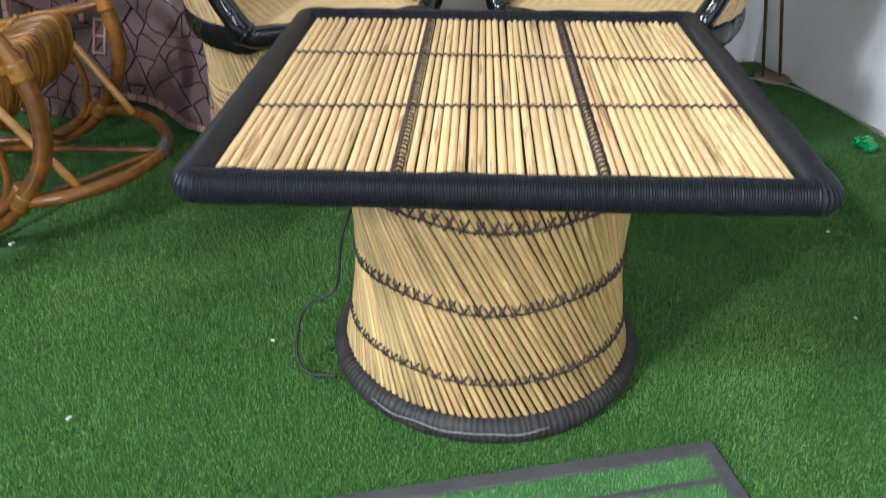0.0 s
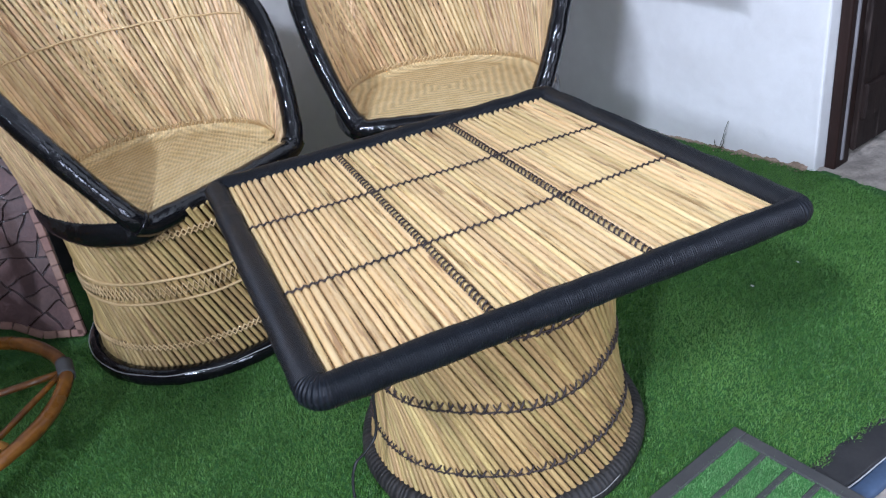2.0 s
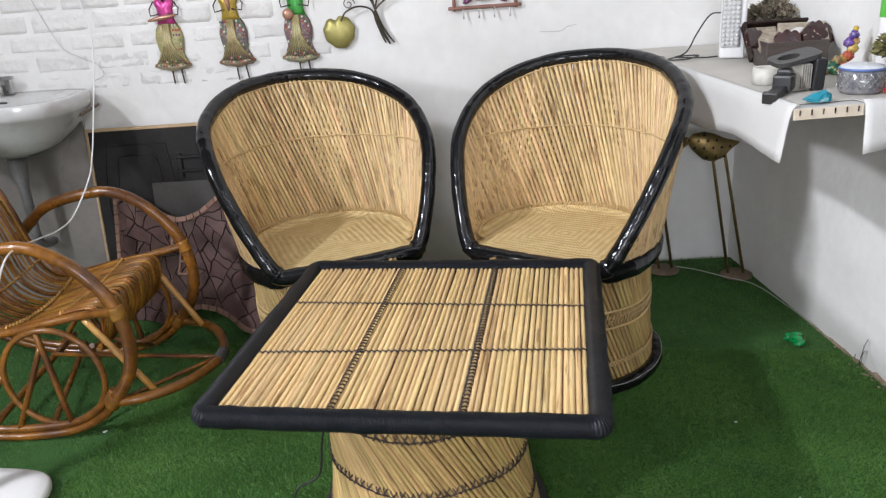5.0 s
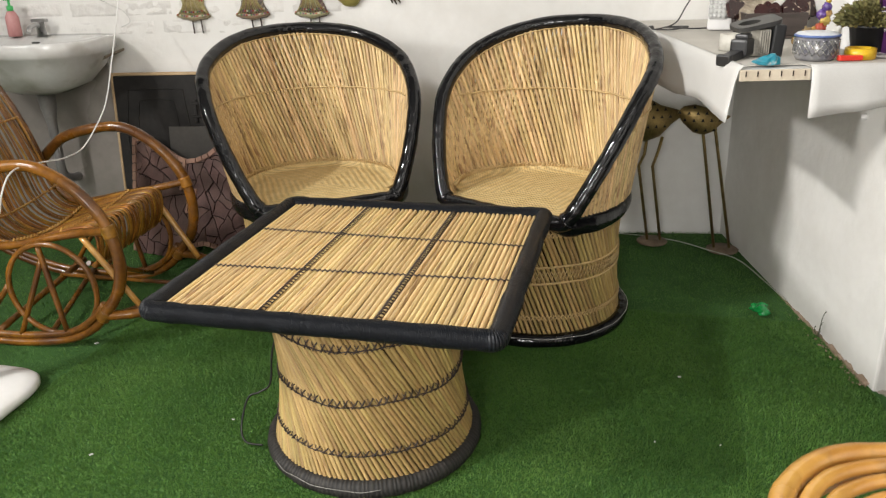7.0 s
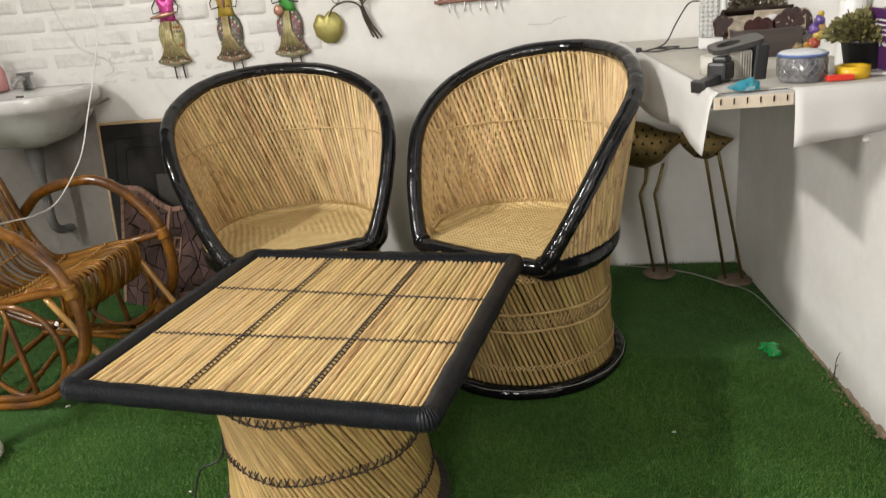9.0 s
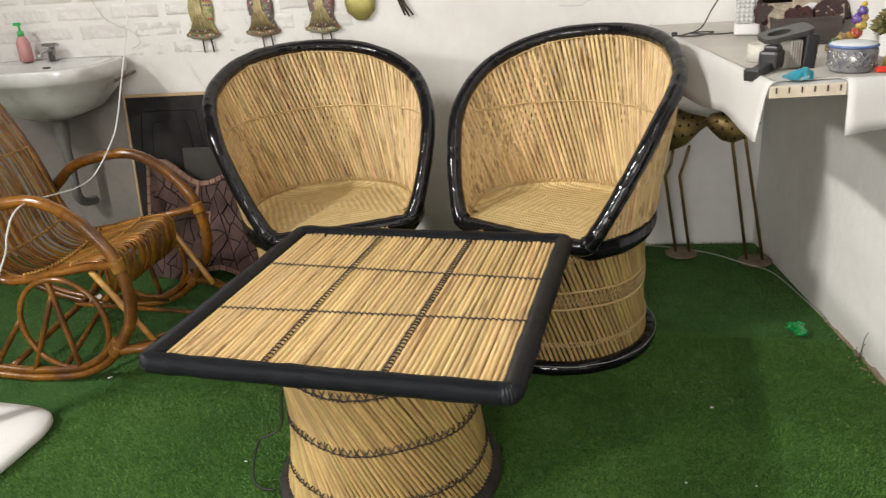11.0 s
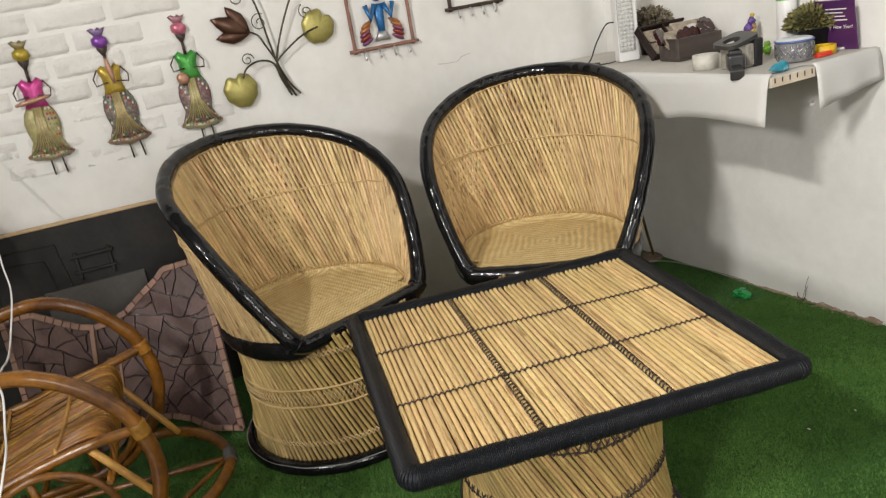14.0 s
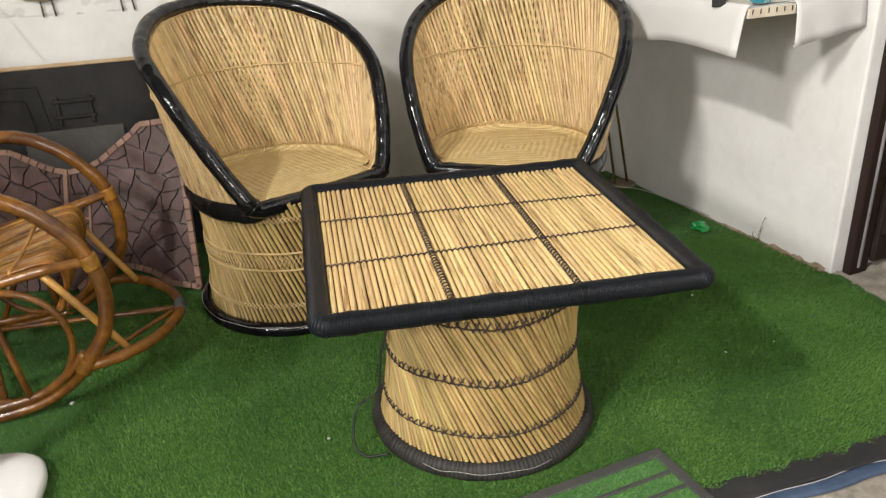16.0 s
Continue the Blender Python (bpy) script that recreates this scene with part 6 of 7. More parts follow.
def potted(x, y, label, col, col2, pot_h, crown_r, n, seed, z0=0.0):
    r = random.Random(seed)
    pl = thing("potted_plant", label, "plant", on_shelf(x, y))
    bm = bmesh.new()
    lathe(bm, [(0, z0), (0.036, z0), (0.048, z0 + pot_h), (0.051, z0 + pot_h), (0.051, z0 + pot_h + 0.006), (0.044, z0 + pot_h + 0.006), (0.042, z0 + pot_h - 0.01), (0, z0 + pot_h - 0.01)], 20)
    part("pot", bm, mat("black_pot", (0.012, 0.012, 0.013), (0.02, 0.02, 0.02), rough=0.45, scale=20), pl, "black plastic pot")
    bm = bmesh.new()
    c = Vector((0, 0, z0 + pot_h + 0.01))
    for k in range(n):
        a, e, q = r.random() * 6.283, math.asin(r.uniform(-0.1, 1)), crown_r * r.uniform(0.5, 1.05)
        d = Vector((math.cos(a) * math.cos(e) * 1.15, math.sin(a) * math.cos(e), math.sin(e) * 0.85))
        p = c + d * q
        t = Vector((r.uniform(-1, 1), r.uniform(-1, 1), r.uniform(-1, 1))).normalized()
        s = d.cross(t).normalized() * 0.0032
        l = d * 0.012 + t * 0.004
        f = bm.faces.new([bm.verts.new(p - s), bm.verts.new(p + l * 0.5 - s * 1.3), bm.verts.new(p + l), bm.verts.new(p + l * 0.5 + s * 1.3), bm.verts.new(p + s)])
    for k in range(60):
        a, e = r.random() * 6.283, r.uniform(0.1, 1.5)
        d = Vector((math.cos(a) * math.cos(e) * 1.1, math.sin(a) * math.cos(e), math.sin(e) * 0.85))
        sweep(bm, [c + Vector((0, 0, -0.01)), c + d * crown_r * 0.9], 0.001, 3)
    part("foliage", bm, mat("dry_foliage", col, col2, rough=0.7, scale=30, fine=90, vary=0.35, island=True, bump=0), pl, "dry bushy foliage")
    return pl


potted(1.10, 0.575, "bushy olive artificial plant in a black pot on the shelf", (0.20, 0.17, 0.06), (0.11, 0.11, 0.04), 0.062, 0.062, 1500, 3)
potted(0.93, 1.20, "dry grey brown artificial plant on the shelf", (0.24, 0.20, 0.14), (0.14, 0.12, 0.08), 0.09, 0.068, 1500, 4)

# white spray can with green label
can = thing("spray_can", "white spray can with a green label, standing on the shelf", "can", on_shelf(1.085, 0.667))
bm = bmesh.new()
lathe(bm, [(0, 0), (0.027, 0), (0.028, 0.004), (0.028, 0.225), (0.02, 0.24), (0.016, 0.245), (0.016, 0.27), (0, 0.272)], 24)
part("can", bm, WHITE_PLASTIC, can)
bm = bmesh.new()
lathe(bm, [(0.0284, 0.145), (0.0284, 0.19)], 24)
part("label", bm, mat("green_label", (0.10, 0.45, 0.04), rough=0.35), can, "bright green printed label")
curve = bpy.data.curves.new("word", "FONT")
curve.body, curve.size, curve.extrude, curve.align_x = "HOME", 0.013, 0.0003, "CENTER"
curve.materials.append(WHITE_PLASTIC)
word = new("word", curve)
word.parent = can
word.matrix_basis = pose(0, -0.0292, 0.162, 90, 0, 0)

# purple greeting card
card = thing("greeting_card", "purple printed new year card standing against the wall", "card", RIGHT @ pose(-0.535, -0.03, TOP, 8, 0, 0))
bm = bmesh.new()
box(bm, (-0.060, -0.002, 0), (0.060, 0.002, 0.135), None, 0.0005, 1)
part("card", bm, mat("purple_card", (0.055, 0.018, 0.085), (0.09, 0.02, 0.09), rough=0.35, scale=12, fine=60), card)
for body, size, z in (("Happy New Year!", 0.0135, 0.058),):
    curve = bpy.data.curves.new("greeting", "FONT")
    curve.body, curve.size, curve.extrude, curve.align_x, curve.shear = body, size, 0.0003, "CENTER", 0.25
    curve.materials.append(WHITE_PLASTIC)
    word = new("greeting", curve)
    word.parent = card
    word.matrix_basis = pose(0, -0.0024, z, 90, 0, 0)
for k in range(4):
    bm = bmesh.new()
    box(bm, (-0.036 + 0.008 * (k % 2), -0.0028, 0.080 + 0.010 * k), (0.036 - 0.006 * (k % 3), -0.0018, 0.083 + 0.010 * k))
    part("print_line", bm, WHITE_PLASTIC, card)
# papers
bm = bmesh.new()
box(bm, (-0.07, -0.05, 0), (0.07, 0.05, 0.006), None, 0.001, 1)
papers = tagged(part("papers", bm, mat("grey_paper", (0.6, 0.58, 0.56), (0.5, 0.48, 0.46), rough=0.7, scale=20)), "small pile of papers on the shelf", "papers")
papers.matrix_world = on_shelf(1.10, 0.55, -10)

# ---------- crane sculptures under the shelf ----------
BRASS = mat("aged_brass", (0.36, 0.26, 0.10), (0.17, 0.12, 0.05), rough=0.42, metal=0.85, scale=18, fine=120, bump=0.2, depth=0.002)
SOIL = mat("rusty_plate", (0.22, 0.16, 0.11), (0.13, 0.095, 0.06), rough=0.8, scale=20, fine=120)
HOLE = mat("dark_hole", (0.012, 0.010, 0.006), rough=0.8)


def crane(m, label, flip, legs, body_at, size=1.0):
    c = thing("crane_sculpture", label, "sculpture", m, "brass crane sculptures under the shelf")
    bm = bmesh.new()
    lathe(bm, [(0, 0), (0.056, 0), (0.058, 0.004), (0.052, 0.008), (0, 0.010)], 24)
    part("foot_plate", bm, SOIL, c, "round rusty foot plate")
    for line in legs:
        bm = bmesh.new()
        sweep(bm, [(x, 0, z) for x, z in line], 0.0055, 8)
        part("leg", bm, BRASS, c, "thin brass leg")
    bm = bmesh.new()
    rings = []
    spine = [(-0.155, 0.52, 0.004), (-0.12, 0.515, 0.05), (-0.06, 0.495, 0.085), (0.0, 0.48, 0.085), (0.05, 0.475, 0.06), (0.09, 0.49, 0.03), (0.135, 0.50, 0.004)]
    spine = [(x * size, 0.50 + (z - 0.50) * size, rr * size) for x, z, rr in spine]
    for x, z, rr in spine:
        rings.append([bm.verts.new((x * flip + body_at, 0.45 * rr * math.cos(a * 0.3927), z + 0.9 * rr * math.sin(a * 0.3927) * (1.15 if math.sin(a * 0.3927) < 0 else 0.95))) for a in range(16)])
    for a, b in zip(rings, rings[1:]):
        for k in range(16):
            bm.faces.new((a[k], a[(k + 1) % 16], b[(k + 1) % 16], b[k])).smooth = True
    bm.faces.new(rings[0][::-1])
    bm.faces.new(rings[-1])
    body = part("body", bm, BRASS, c, "pierced brass body")
    bm = bmesh.new()
    prism(bm, [(-0.006, -0.005), (0.006, -0.005), (0.0, 0.007)], 0.0012)
    tri = as_mesh("pierced_hole", bm, HOLE)
    for row, zz in enumerate((0.535, 0.515, 0.49, 0.455)):
        for k in range(7):
            x = -0.10 + 0.03 * k + 0.012 * (row % 2)
            for (x0, z0, r0), (x1, z1, r1) in zip(spine, spine[1:]):
                if x0 <= x <= x1:
                    u = (x - x0) / (x1 - x0)
                    cz, rr = z0 + (z1 - z0) * u, r0 + (r1 - r0) * u
                    s = (zz - cz) / (rr * (0.95 if zz > cz else 1.15))
                    if abs(s) < 0.85:
                        y = -0.45 * rr * math.sqrt(1 - s * s) - 0.0008
                        piece("pierced_hole", tri, body, pose(x * flip + body_at, y, zz, 90 - 40 * s, 0, 0))
    return c


crane(Matrix.Translation((0.652, 1.357, 0.012)) @ pose(0, 0, 0, 0, 0, 6), "aged brass crane sculpture on thin legs, near the chair", 1,
      [[(-0.018, 0.006), (-0.068, 0.30), (-0.05, 0.345), (-0.045, 0.40)], [(0.03, 0.006), (-0.018, 0.30), (0.0, 0.36), (0.01, 0.41)]], -0.05)
crane(Matrix.Translation((0.905, 1.312, 0.012)) @ pose(0, 0, 0, 0, 0, 4), "aged brass crane sculpture on thin legs, close to the wall", 1,
      [[(-0.03, 0.006), (-0.105, 0.43), (-0.115, 0.47)], [(0.025, 0.006), (-0.06, 0.42), (-0.07, 0.47)]], -0.105, 0.62)
bm = bmesh.new()
sweep(bm, spline([(0.50, 1.42, 0.016), (0.62, 1.40, 0.018), (0.75, 1.36, 0.018), (0.86, 1.28, 0.018), (0.95, 1.20, 0.02), (1.02, 1.0, 0.022), (1.06, 0.88, 0.02)], 8), 0.0022, 5)
tagged(part("floor_cable", bm, mat("grey_green_cable", (0.42, 0.44, 0.38), rough=0.5)), "thin pale cable lying along the wall on the grass carpet", "cable")

# ---------- things on the carpet ----------
bm = bmesh.new()
r = random.Random(17)
for k in range(5):
    made = bmesh.ops.create_icosphere(bm, subdivisions=2, radius=1.0)
    c = Vector((r.uniform(-0.03, 0.03), r.uniform(-0.016, 0.016), 0.012 + r.random() * 0.008))
    for v in made["verts"]:
        q = 1 + 0.45 * noise.noise(v.co * 2.1 + c * 90)
        v.co = c + Vector((v.co.x * 0.018 * q, v.co.y * 0.015 * q, v.co.z * 0.013 * q))
blob = tagged(part("plastic_toy", bm, mat("green_toy_plastic", (0.01, 0.28, 0.06), (0.005, 0.15, 0.03), rough=0.25, scale=60, coat=0.4)), "crumpled dark green plastic lying on the grass carpet", "plastic scrap")
blob.matrix_world = Matrix.Translation((0.974, 0.78, 0.012))
scrap = mat("white_scrap", (0.7, 0.7, 0.68), rough=0.6)
for x, y, s in ((-0.967, 0.205, 0.007), (0.72, 0.34, 0.005), (0.655, 0.033, 0.004), (-0.36, -0.08, 0.0035), (0.80, 0.05, 0.0035), (-0.62, -0.28, 0.005)):
    bm = bmesh.new()
    box(bm, (-s, -s * 0.5, 0), (s, s * 0.5, s * 0.5), pose(0, 0, 0, 8, 12, r.random() * 90), s * 0.15, 1)
    ob = tagged(part("paper_scrap", bm, scrap), "tiny white scrap lying on the grass carpet", "scrap", "scraps on the carpet")
    ob.matrix_world = Matrix.Translation((x, y, 0.014))
bm = bmesh.new()
prism(bm, [(-0.012, -0.004), (0.0, -0.010), (0.011, -0.002), (0.006, 0.009), (-0.006, 0.006)], 0.002, pose(0, 0, 0, 10, -6, 20))
leaf = tagged(part("dry_leaf", bm, mat("dry_leaf", (0.42, 0.30, 0.16), (0.30, 0.2, 0.1), rough=0.7, scale=60)), "small dry tan leaf lying on the door mat", "leaf")
leaf.matrix_world = Matrix.Translation((-0.175, -0.455, 0.024))
# weed at the foot of the right wall
bm = bmesh.new()
for dx, tip, up, bend in ((0.0, 0.030, 0.102, -0.012), (0.006, 0.018, 0.064, -0.016), (-0.004, -0.010, 0.034, 0.002), (0.010, 0.004, 0.026, 0.010)):
    foot = (-0.686 + dx, -0.010, 0.008)
    sweep(bm, spline([RIGHT @ Vector(foot), RIGHT @ Vector((foot[0] + tip * 0.35 - bend * 0.3, -0.014, up * 0.45)), RIGHT @ Vector((foot[0] + tip * 0.8, -0.016, up * 0.8)), RIGHT @ Vector((foot[0] + tip, -0.012, up))], 4), 0.0011, 4)
tagged(part("weed", bm, mat("weed_stalk", (0.07, 0.08, 0.04), rough=0.7)), "thin dry weed growing at the foot of the wall", "weed")


# ---------- decorations on the back wall ----------
def on_wall(x, z, out=0.0):
    """Flat drawings on the wall: x along it, y up, z out of it. x is the world's x."""
    return BACK @ pose(x / 0.98966, -out, z, 90, 0, 0)


def ellipse(cx, cy, rx, ry, n=18, turn=0.0):
    ca, sa = math.cos(turn), math.sin(turn)
    return [(cx + rx * math.cos(a) * ca - ry * math.sin(a) * sa, cy + rx * math.cos(a) * sa + ry * math.sin(a) * ca) for a in [2 * math.pi * k / n for k in range(n)]]


def glossy(name, c, c2=None, metal=0.5):
    return mat(name, c, c2 or tuple(q * 0.6 for q in c), rough=0.32, metal=metal * 0.7, scale=50, fine=200, bump=0.15)


def doll(x, hat, top, skirt, hem, label, seed, prop):
    """A flat painted metal doll, one plain mesh; its foot at y = 0."""
    r = random.Random(seed)
    bm = bmesh.new()
    up = Matrix.Identity(4)
    for s in (-1, 1):
        sweep(bm, [(s * 0.018 + 0.012, 0.0, 0.006), (s * 0.016 + 0.008, 0.07, 0.008)], 0.0028, 5)
    for f in bm.faces:
        f.material_index = 5
    right = [(0.064, 0.062), (0.057, 0.075), (0.043, 0.108), (0.049, 0.14), (0.051, 0.165), (0.045, 0.192), (0.031, 0.216)]
    skirt_line = right + [(-a, b) for a, b in right[::-1]] + [(-0.05, 0.052), (0.0, 0.046), (0.05, 0.052)]
    puff(bm, skirt_line, 0.020, up, 2)
    puff(bm, [(0.064, 0.060), (0.069, 0.068), (0.05, 0.076), (0.0, 0.066), (-0.05, 0.076), (-0.069, 0.068), (-0.064, 0.060), (0.0, 0.044)], 0.013, pose(0, 0, 0.010), 3, 2)
    for k in range(11):
        q = -1 + k / 5
        n0 = len(bm.faces)
        sweep(bm, [(q * 0.010 - 0.002, 0.212, 0.019), (q * 0.014 - 0.002, 0.145, 0.023), (q * 0.032, 0.10, 0.021), (q * 0.06, 0.066, 0.016)], 0.0027, 4)
        bm.faces.ensure_lookup_table()
        for f in bm.faces[n0:]:
            f.material_index = 3 if k % 3 == 2 else 4
    for row in range(6):
        for col in range(-4, 4):
            bx, by = 0.0052 + 0.0092 * col + (0.016 if col >= 0 else -0.016), 0.122 + 0.0165 * row
            if abs(bx) < 0.046 - 0.16 * abs(by - 0.16) and (seed > 1 or col >= 0):
                prism(bm, ellipse(bx, by, 0.0034, 0.0046, 6), 0.003, pose(0, 0, 0.0195 - 0.25 * abs(bx)), 7 + (row + (0 if seed == 1 else col)) % 4)
    for k in range(13):
        q = -1 + k / 6
        for ring, (sy, sx) in enumerate(((0.071, 0.060), (0.086, 0.047))):
            prism(bm, ellipse(q * sx, sy - 0.006 * (1 - q * q), 0.0031, 0.0034, 6), 0.003, pose(0, 0, 0.0235 - 0.009 * q * q), 7 + (k + ring) % 4)
    puff(bm, [(0.034, 0.208), (0.028, 0.232), (0.029, 0.262), (0.037, 0.286), (0.020, 0.300), (0.008, 0.290), (-0.008, 0.290), (-0.020, 0.300), (-0.037, 0.286), (-0.029, 0.262), (-0.028, 0.232), (-0.034, 0.208)], 0.016, pose(0, 0, 0.004), 1)
    n0 = len(bm.faces)
    for s in (-1, 1):
        sweep(bm, [(s * 0.035, 0.288, 0.008), (s * 0.052, 0.262, 0.012), (s * 0.048, 0.240, 0.018), (s * 0.014, 0.246, 0.024)], 0.0023, 5)
    sweep(bm, [(0, 0.288, 0.01), (0, 0.325, 0.01)], 0.0052, 5)
    bm.faces.ensure_lookup_table()
    for f in bm.faces[n0:]:
        f.material_index = 5
    puff(bm, [(0.0, 0.318), (0.012, 0.338), (0.017, 0.352), (0.0, 0.362), (-0.017, 0.352), (-0.012, 0.338)], 0.014, pose(0, 0, 0.004), 5, 3)
    puff(bm, [(0.0, 0.344), (0.013, 0.350), (0.024, 0.362), (0.022, 0.378), (0.009, 0.388), (-0.009, 0.388), (-0.024, 0.380), (-0.025, 0.362), (-0.013, 0.350)], 0.017, pose(0, 0, 0.006), 0, 3)
    puff(bm, [(-0.009, 0.382), (0.009, 0.382), (0.027, 0.409), (0.013, 0.404), (0.005, 0.412), (-0.005, 0.404), (-0.014, 0.412), (-0.027, 0.407)], 0.007, pose(0, 0, 0.004), 11, 2)
    n0 = len(bm.faces)
    if len(prop) == 2:
        sweep(bm, [Vector((*prop[0], 0.030)).lerp(Vector((*prop[1], 0.030)), k / 4) for k in range(5)], [0.004, 0.007, 0.009, 0.007, 0.004], 6)
    else:
        puff(bm, ellipse(*prop[0], 0.020, 0.020), 0.010, pose(0, 0, 0.022), 0, 3)
    bm.faces.ensure_lookup_table()
    for f in bm.faces[n0:]:
        f.material_index = 6
    mats = [glossy("doll_hat", hat), glossy("doll_top", top), mat("doll_skirt", skirt, tuple(q * 0.6 for q in skirt), rough=0.45, metal=0.2, scale=90, fine=240, spots=(0.40, 0.33, 0.20), spot_scale=130, spot_edge=(0.54, 0.60)),
            glossy("doll_hem", hem), glossy("doll_gold", (0.42, 0.35, 0.15), metal=0.3), mat("doll_dark", (0.05, 0.03, 0.025), rough=0.5), glossy("doll_copper", (0.55, 0.30, 0.20)),
            mat("bead_red", (0.42, 0.04, 0.03), rough=0.35), mat("bead_white", (0.62, 0.58, 0.48), rough=0.4), mat("bead_green", (0.05, 0.20, 0.08), rough=0.35), mat("bead_violet", (0.16, 0.06, 0.14), rough=0.4), glossy("doll_flare", tuple(0.45 * q + 0.10 for q in hat))]
    ob = part("wall_doll", bm, mats)
    ob.matrix_world = on_wall(x + 0.006, 0.810, 0.004) @ pose(0, 0, 0, 0, 0, r.uniform(-1, 1.5))
    return tagged(ob, label, "wall doll", "painted metal dolls on the wall")


doll(-1.115, (0.48, 0.36, 0.04), (0.62, 0.07, 0.30), (0.42, 0.38, 0.16), (0.50, 0.42, 0.26), "flat painted metal wall doll with magenta top and olive skirt", 1, ((-0.055, 0.225), (0.045, 0.240)))
doll(-0.880, (0.26, 0.08, 0.42), (0.50, 0.35, 0.05), (0.16, 0.13, 0.12), (0.42, 0.30, 0.19), "flat painted metal wall doll with yellow top and grey skirt", 2, ((0.0, 0.318), (0.006, 0.240)))
doll(-0.655, (0.62, 0.18, 0.26), (0.07, 0.36, 0.06), (0.20, 0.12, 0.13), (0.50, 0.47, 0.28), "flat painted metal wall doll with green top and mauve skirt", 3, ((-0.026, 0.215),))

# metal flower
flower = thing("metal_flower", "wall sculpture of brown metal tulips and brass leaves on wire stems", "wall sculpture", on_wall(0.0, 0.0, 0.004))
STEM = mat("blackened_wire", (0.10, 0.085, 0.06), (0.05, 0.045, 0.035), rough=0.4, metal=0.8, scale=40)
LEAF = mat("green_brass_leaf", (0.42, 0.37, 0.12), (0.28, 0.25, 0.075), rough=0.42, metal=0.5, scale=14, fine=80, bump=0.15)
PETAL = mat("brown_metal_petal", (0.11, 0.055, 0.035), (0.06, 0.03, 0.02), rough=0.3, metal=0.7, scale=14, fine=80, bump=0.15)
J = (-0.372, 1.02)
for pts in ([(-0.315, 0.905), (-0.345, 0.95), J, (-0.385, 1.10), (-0.40, 1.20), (-0.425, 1.29)], [(-0.33, 0.90), (-0.36, 0.955), J, (-0.345, 1.10), (-0.30, 1.19), (-0.262, 1.25)],
            [(-0.345, 0.905), (-0.365, 0.96), J, (-0.40, 1.085), (-0.415, 1.115), (-0.44, 1.13)], [(-0.335, 0.91), (-0.36, 0.97), J, (-0.30, 1.075), (-0.25, 1.10), (-0.215, 1.11)],
            [(-0.35, 0.915), (-0.37, 0.97), (-0.385, 1.02), (-0.43, 1.035), (-0.475, 1.02), (-0.495, 0.99)]):
    bm = bmesh.new()
    sweep(bm, spline([(x, y, 0.012 + 0.004 * i) for i, (x, y) in enumerate(pts)], 6), 0.0032, 6)
    part("stem", bm, STEM, flower)
for cx, cy, rr, t0 in ((-0.465, 1.045, 0.022, 0.0), (-0.40, 1.155, 0.03, 1.0), (-0.24, 1.165, 0.026, 2.0), (-0.455, 1.24, 0.028, 0.5), (-0.345, 1.24, 0.024, 2.6)):
    bm = bmesh.new()
    sweep(bm, [(cx + rr * (1 - k / 26) * math.cos(t0 + k * 0.42), cy + rr * (1 - k / 26) * math.sin(t0 + k * 0.42), 0.014) for k in range(22)], 0.0018, 5)
    part("tendril", bm, STEM, flower)


def heart(s):
    """A rounded, scalloped leaf with a notch at its stalk."""
    out = []
    for k in range(40):
        a = 2 * math.pi * k / 40
        r = s * 0.055 * (1 + 0.03 * math.cos(9 * a) + 0.10 * max(0.0, -math.sin(a)) ** 6 - 0.30 * math.exp(-((a - math.pi / 2) / 0.22) ** 2))
        out.append((r * math.cos(a) * 1.02, r * math.sin(a)))
    return out


for x, y, turn, s in ((-0.508, 0.955, 12, 1.0), (-0.208, 1.112, -38, 1.0)):
    bm = bmesh.new()
    puff(bm, heart(s), 0.016, pose(x, y, 0.010, 0, 0, turn))
    part("leaf", bm, LEAF, flower, "greenish brass heart-shaped leaf")
for x, y, turn in ((-0.435, 1.125, 62), (-0.262, 1.25, -12), (-0.425, 1.29, 25)):
    for k, (dt, ln, wd) in enumerate(((28, 0.115, 0.024), (0, 0.135, 0.03), (-28, 0.115, 0.024))):
        bm = bmesh.new()
        pet = [(0, 0), (wd * 0.8, ln * 0.3), (wd, ln * 0.55), (wd * 0.55, ln * 0.82), (0, ln), (-wd * 0.55, ln * 0.82), (-wd, ln * 0.55), (-wd * 0.8, ln * 0.3)]
        puff(bm, pet, 0.012, pose(x, y, 0.012 + 0.004 * (k % 2), 0, 0, turn + dt))
        part("petal", bm, PETAL, flower, "dark brown metal petal")


# hook rails
def hook_rail(x0, x1, z0, z1, col, label):
    hr = thing("hook_rail", label, "hook rail", on_wall(0, 0, 0.004))
    wood = mat("rail_wood", col, tuple(q * 0.6 for q in col), rough=0.6, scale=20, fine=120, bump=0.3)
    for a, b in (((x0, z0 - 0.01), (x0, z1)), ((x1, z0 - 0.01), (x1, z1)), ((x0 - 0.02, z0), (x1 + 0.02, z0)), ((x0 - 0.02, z1), (x1 + 0.02, z1))):
        bm = bmesh.new()
        sweep(bm, [Vector((*a, 0.009)).lerp(Vector((*b, 0.009)), k / 8) for k in range(9)], 0.0065, 7, wobble=0.2)
        part("frame_stick", bm, wood, hr)
    n = 4
    for k in range(n):
        x = x0 + (x1 - x0) * (k + 0.6) / n
        bm = bmesh.new()
        sweep(bm, spline([(x, z0, 0.012), (x, z0 - 0.022, 0.014), (x, z0 - 0.036, 0.020), (x, z0 - 0.03, 0.028)], 4), 0.0026, 5)
        part("hook", bm, CHROME, hr, "small bent wire hook")
    return hr


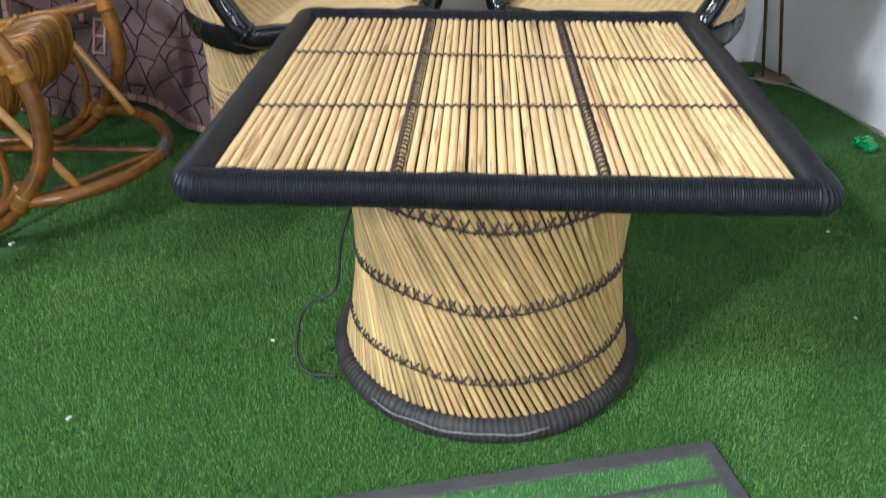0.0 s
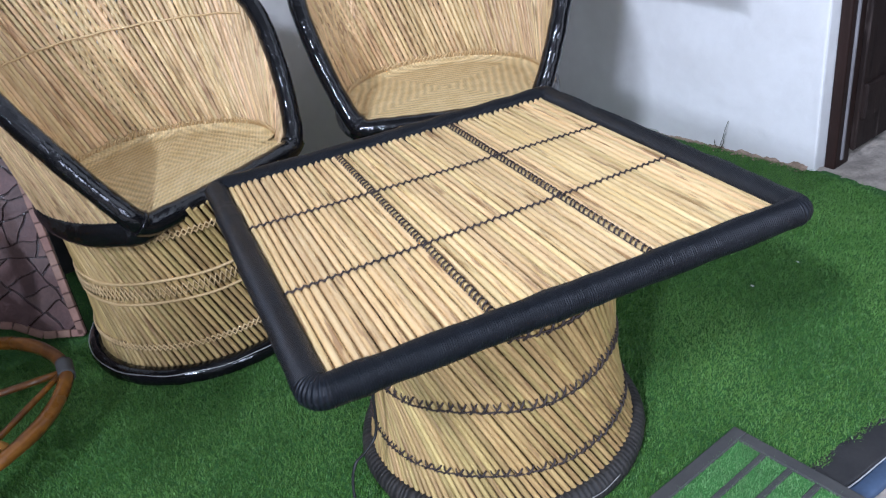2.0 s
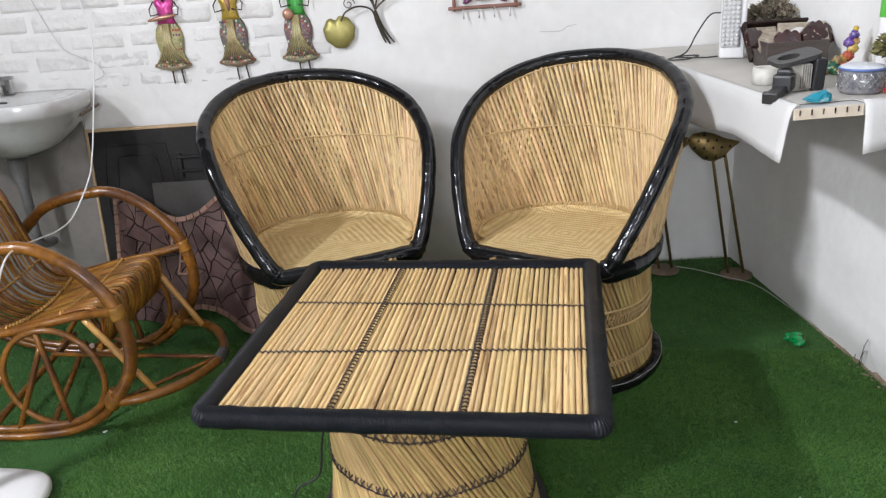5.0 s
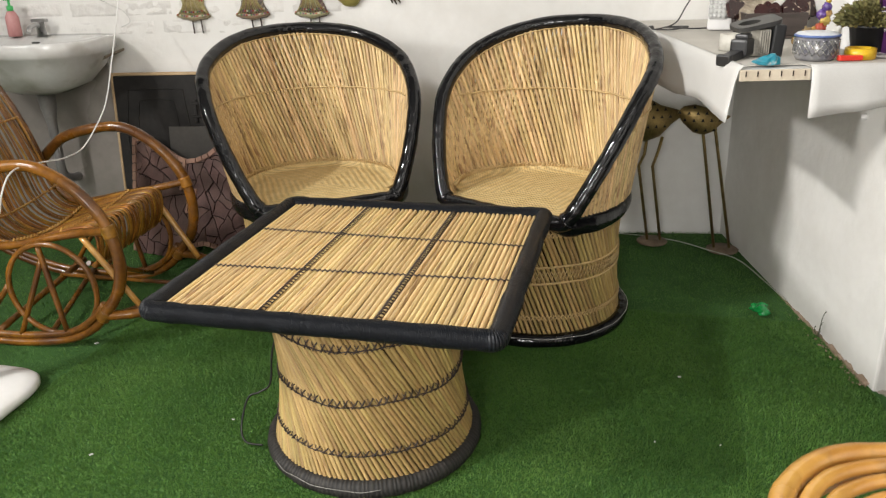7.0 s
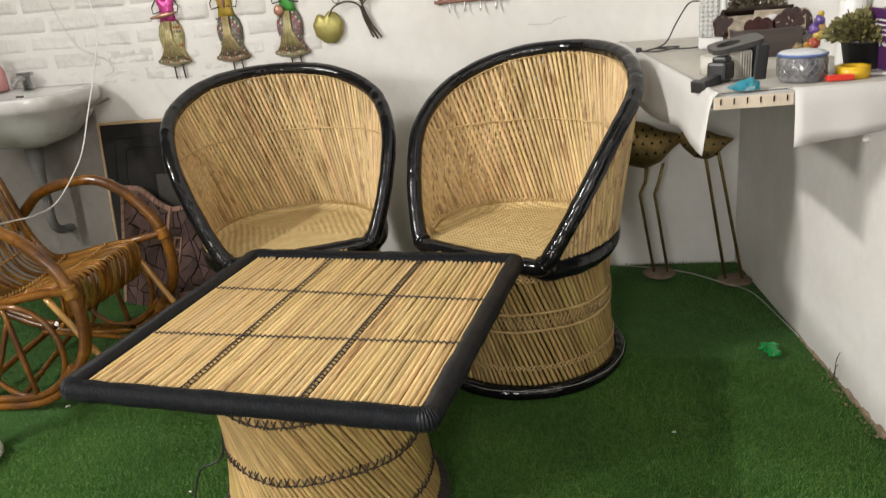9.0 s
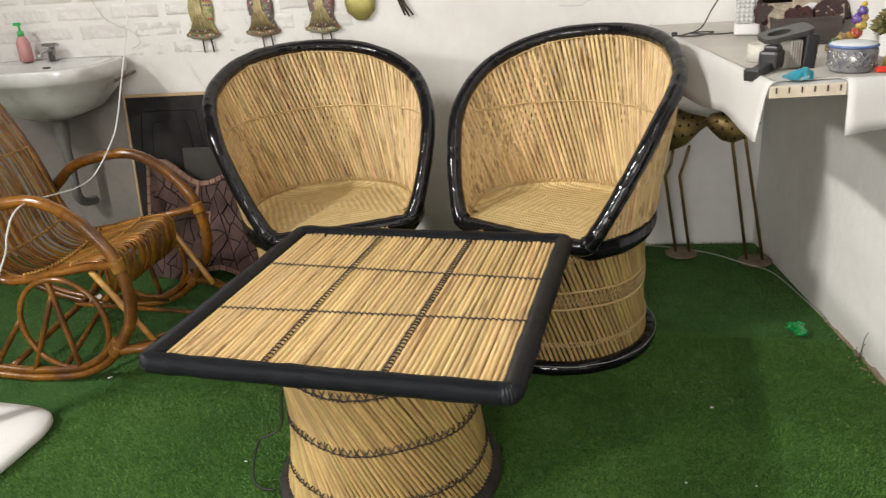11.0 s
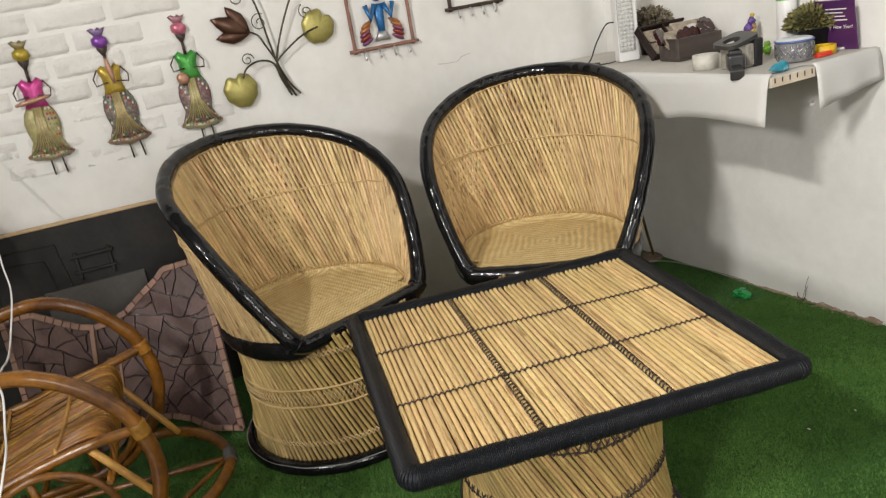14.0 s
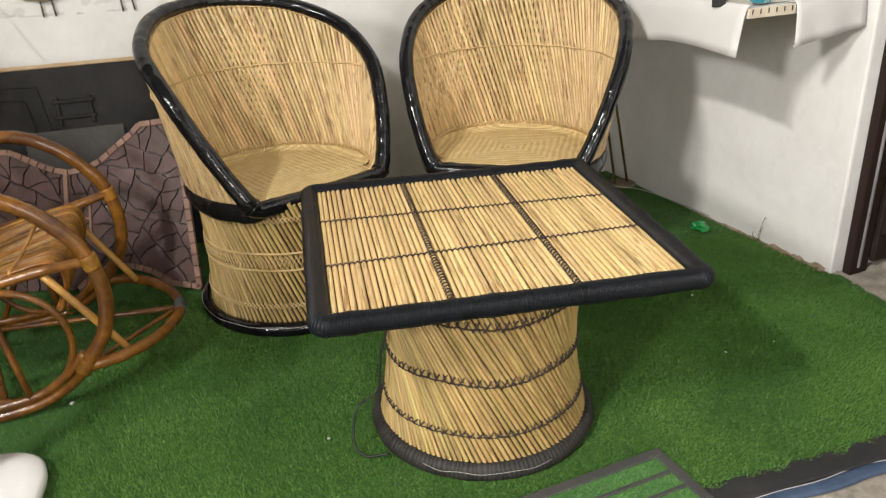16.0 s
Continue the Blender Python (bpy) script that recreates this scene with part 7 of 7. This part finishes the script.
hook_rail(-0.096, 0.121, 1.005, 1.315, (0.30, 0.15, 0.11), "reddish stick frame with wire hooks and a painted ornament")
hook_rail(0.28, 0.47, 1.088, 1.318, (0.05, 0.03, 0.02), "dark stick frame with wire hooks and a painted ornament")
# plain painted ornaments inside the frames
bm = bmesh.new()
for s in (-1, 1):
    for k in range(5):
        puff(bm, ellipse(s * (0.050 + 0.012 * math.sin(0.6 + 0.6 * k)), 1.045 + 0.014 * k, 0.024, 0.0085, 14, s * -0.5), 0.016, Matrix.Identity(4), (1, 4, 1, 2, 2)[k], 3)
    n0 = len(bm.faces)
    sweep(bm, [(s * 0.016, 1.165, 0.014), (s * 0.038, 1.115, 0.018), (s * 0.050, 1.165, 0.016)], 0.009, 7)
    bm.faces.ensure_lookup_table()
    for f in bm.faces[n0:]:
        f.material_index = 0
puff(bm, [(-0.030, 1.040), (0.030, 1.040), (0.014, 1.075), (-0.014, 1.075)], 0.016, Matrix.Identity(4), 3, 3)
puff(bm, [(-0.012, 1.070), (0.012, 1.070), (0.020, 1.165), (-0.020, 1.165)], 0.016, pose(0, 0, 0.002), 0, 3)
puff(bm, ellipse(0.0, 1.190, 0.018, 0.018), 0.018, Matrix.Identity(4), 0, 3)
puff(bm, ellipse(0.0, 1.212, 0.022, 0.012), 0.016, pose(0, 0, 0.004), 2, 3)
orn = part("painted_ornament", bm, [glossy("cobalt", (0.03, 0.17, 0.42)), glossy("striped_violet", (0.16, 0.06, 0.20), (0.30, 0.09, 0.07)), glossy("copper_orange", (0.50, 0.20, 0.07)), glossy("silver", (0.5, 0.5, 0.5), metal=0.9),
                                    glossy("brick_red", (0.35, 0.07, 0.04))])
orn.matrix_world = on_wall(0.013, -0.015, 0.008)
tagged(orn, "painted metal ornament, blue with striped lobes, in the reddish frame", "ornament")
bm = bmesh.new()
puff(bm, ellipse(0, 1.175, 0.062, 0.04), 0.02, Matrix.Identity(4), 0, 3)
puff(bm, ellipse(0, 1.165, 0.03, 0.03), 0.018, pose(0, 0, 0.01), 1, 3)
orn = part("painted_ornament", bm, [glossy("red_orange", (0.55, 0.13, 0.06)), glossy("peach", (0.62, 0.36, 0.22))])
orn.matrix_world = on_wall(0.375, -0.012, 0.008)
tagged(orn, "plain painted orange metal ornament in the dark frame", "ornament")
# hairline crack in the plaster
bm = bmesh.new()
sweep(bm, spline([BACK @ Vector((x, -0.0004, z)) for x, z in ((0.205, 0.906), (0.245, 0.903), (0.283, 0.904), (0.300, 0.916), (0.338, 0.923))], 6), 0.0009, 4)
tagged(part("plaster_crack", bm, mat("crack_grey", (0.50, 0.49, 0.46), rough=0.9)), "hairline crack in the white plaster wall", "crack", "", "structure")
bm = bmesh.new()
sweep(bm, [(0.86, 1.08, 0.006), (0.86, 1.15, 0.006)], 0.005, 8)
pencil = part("hanging_pencil", bm, mat("yellow_paint", (0.65, 0.45, 0.03), rough=0.4))
pencil.matrix_world = on_wall(0.0, 0.0, 0.003)
tagged(pencil, "yellow stick hanging on the white wall", "stick")
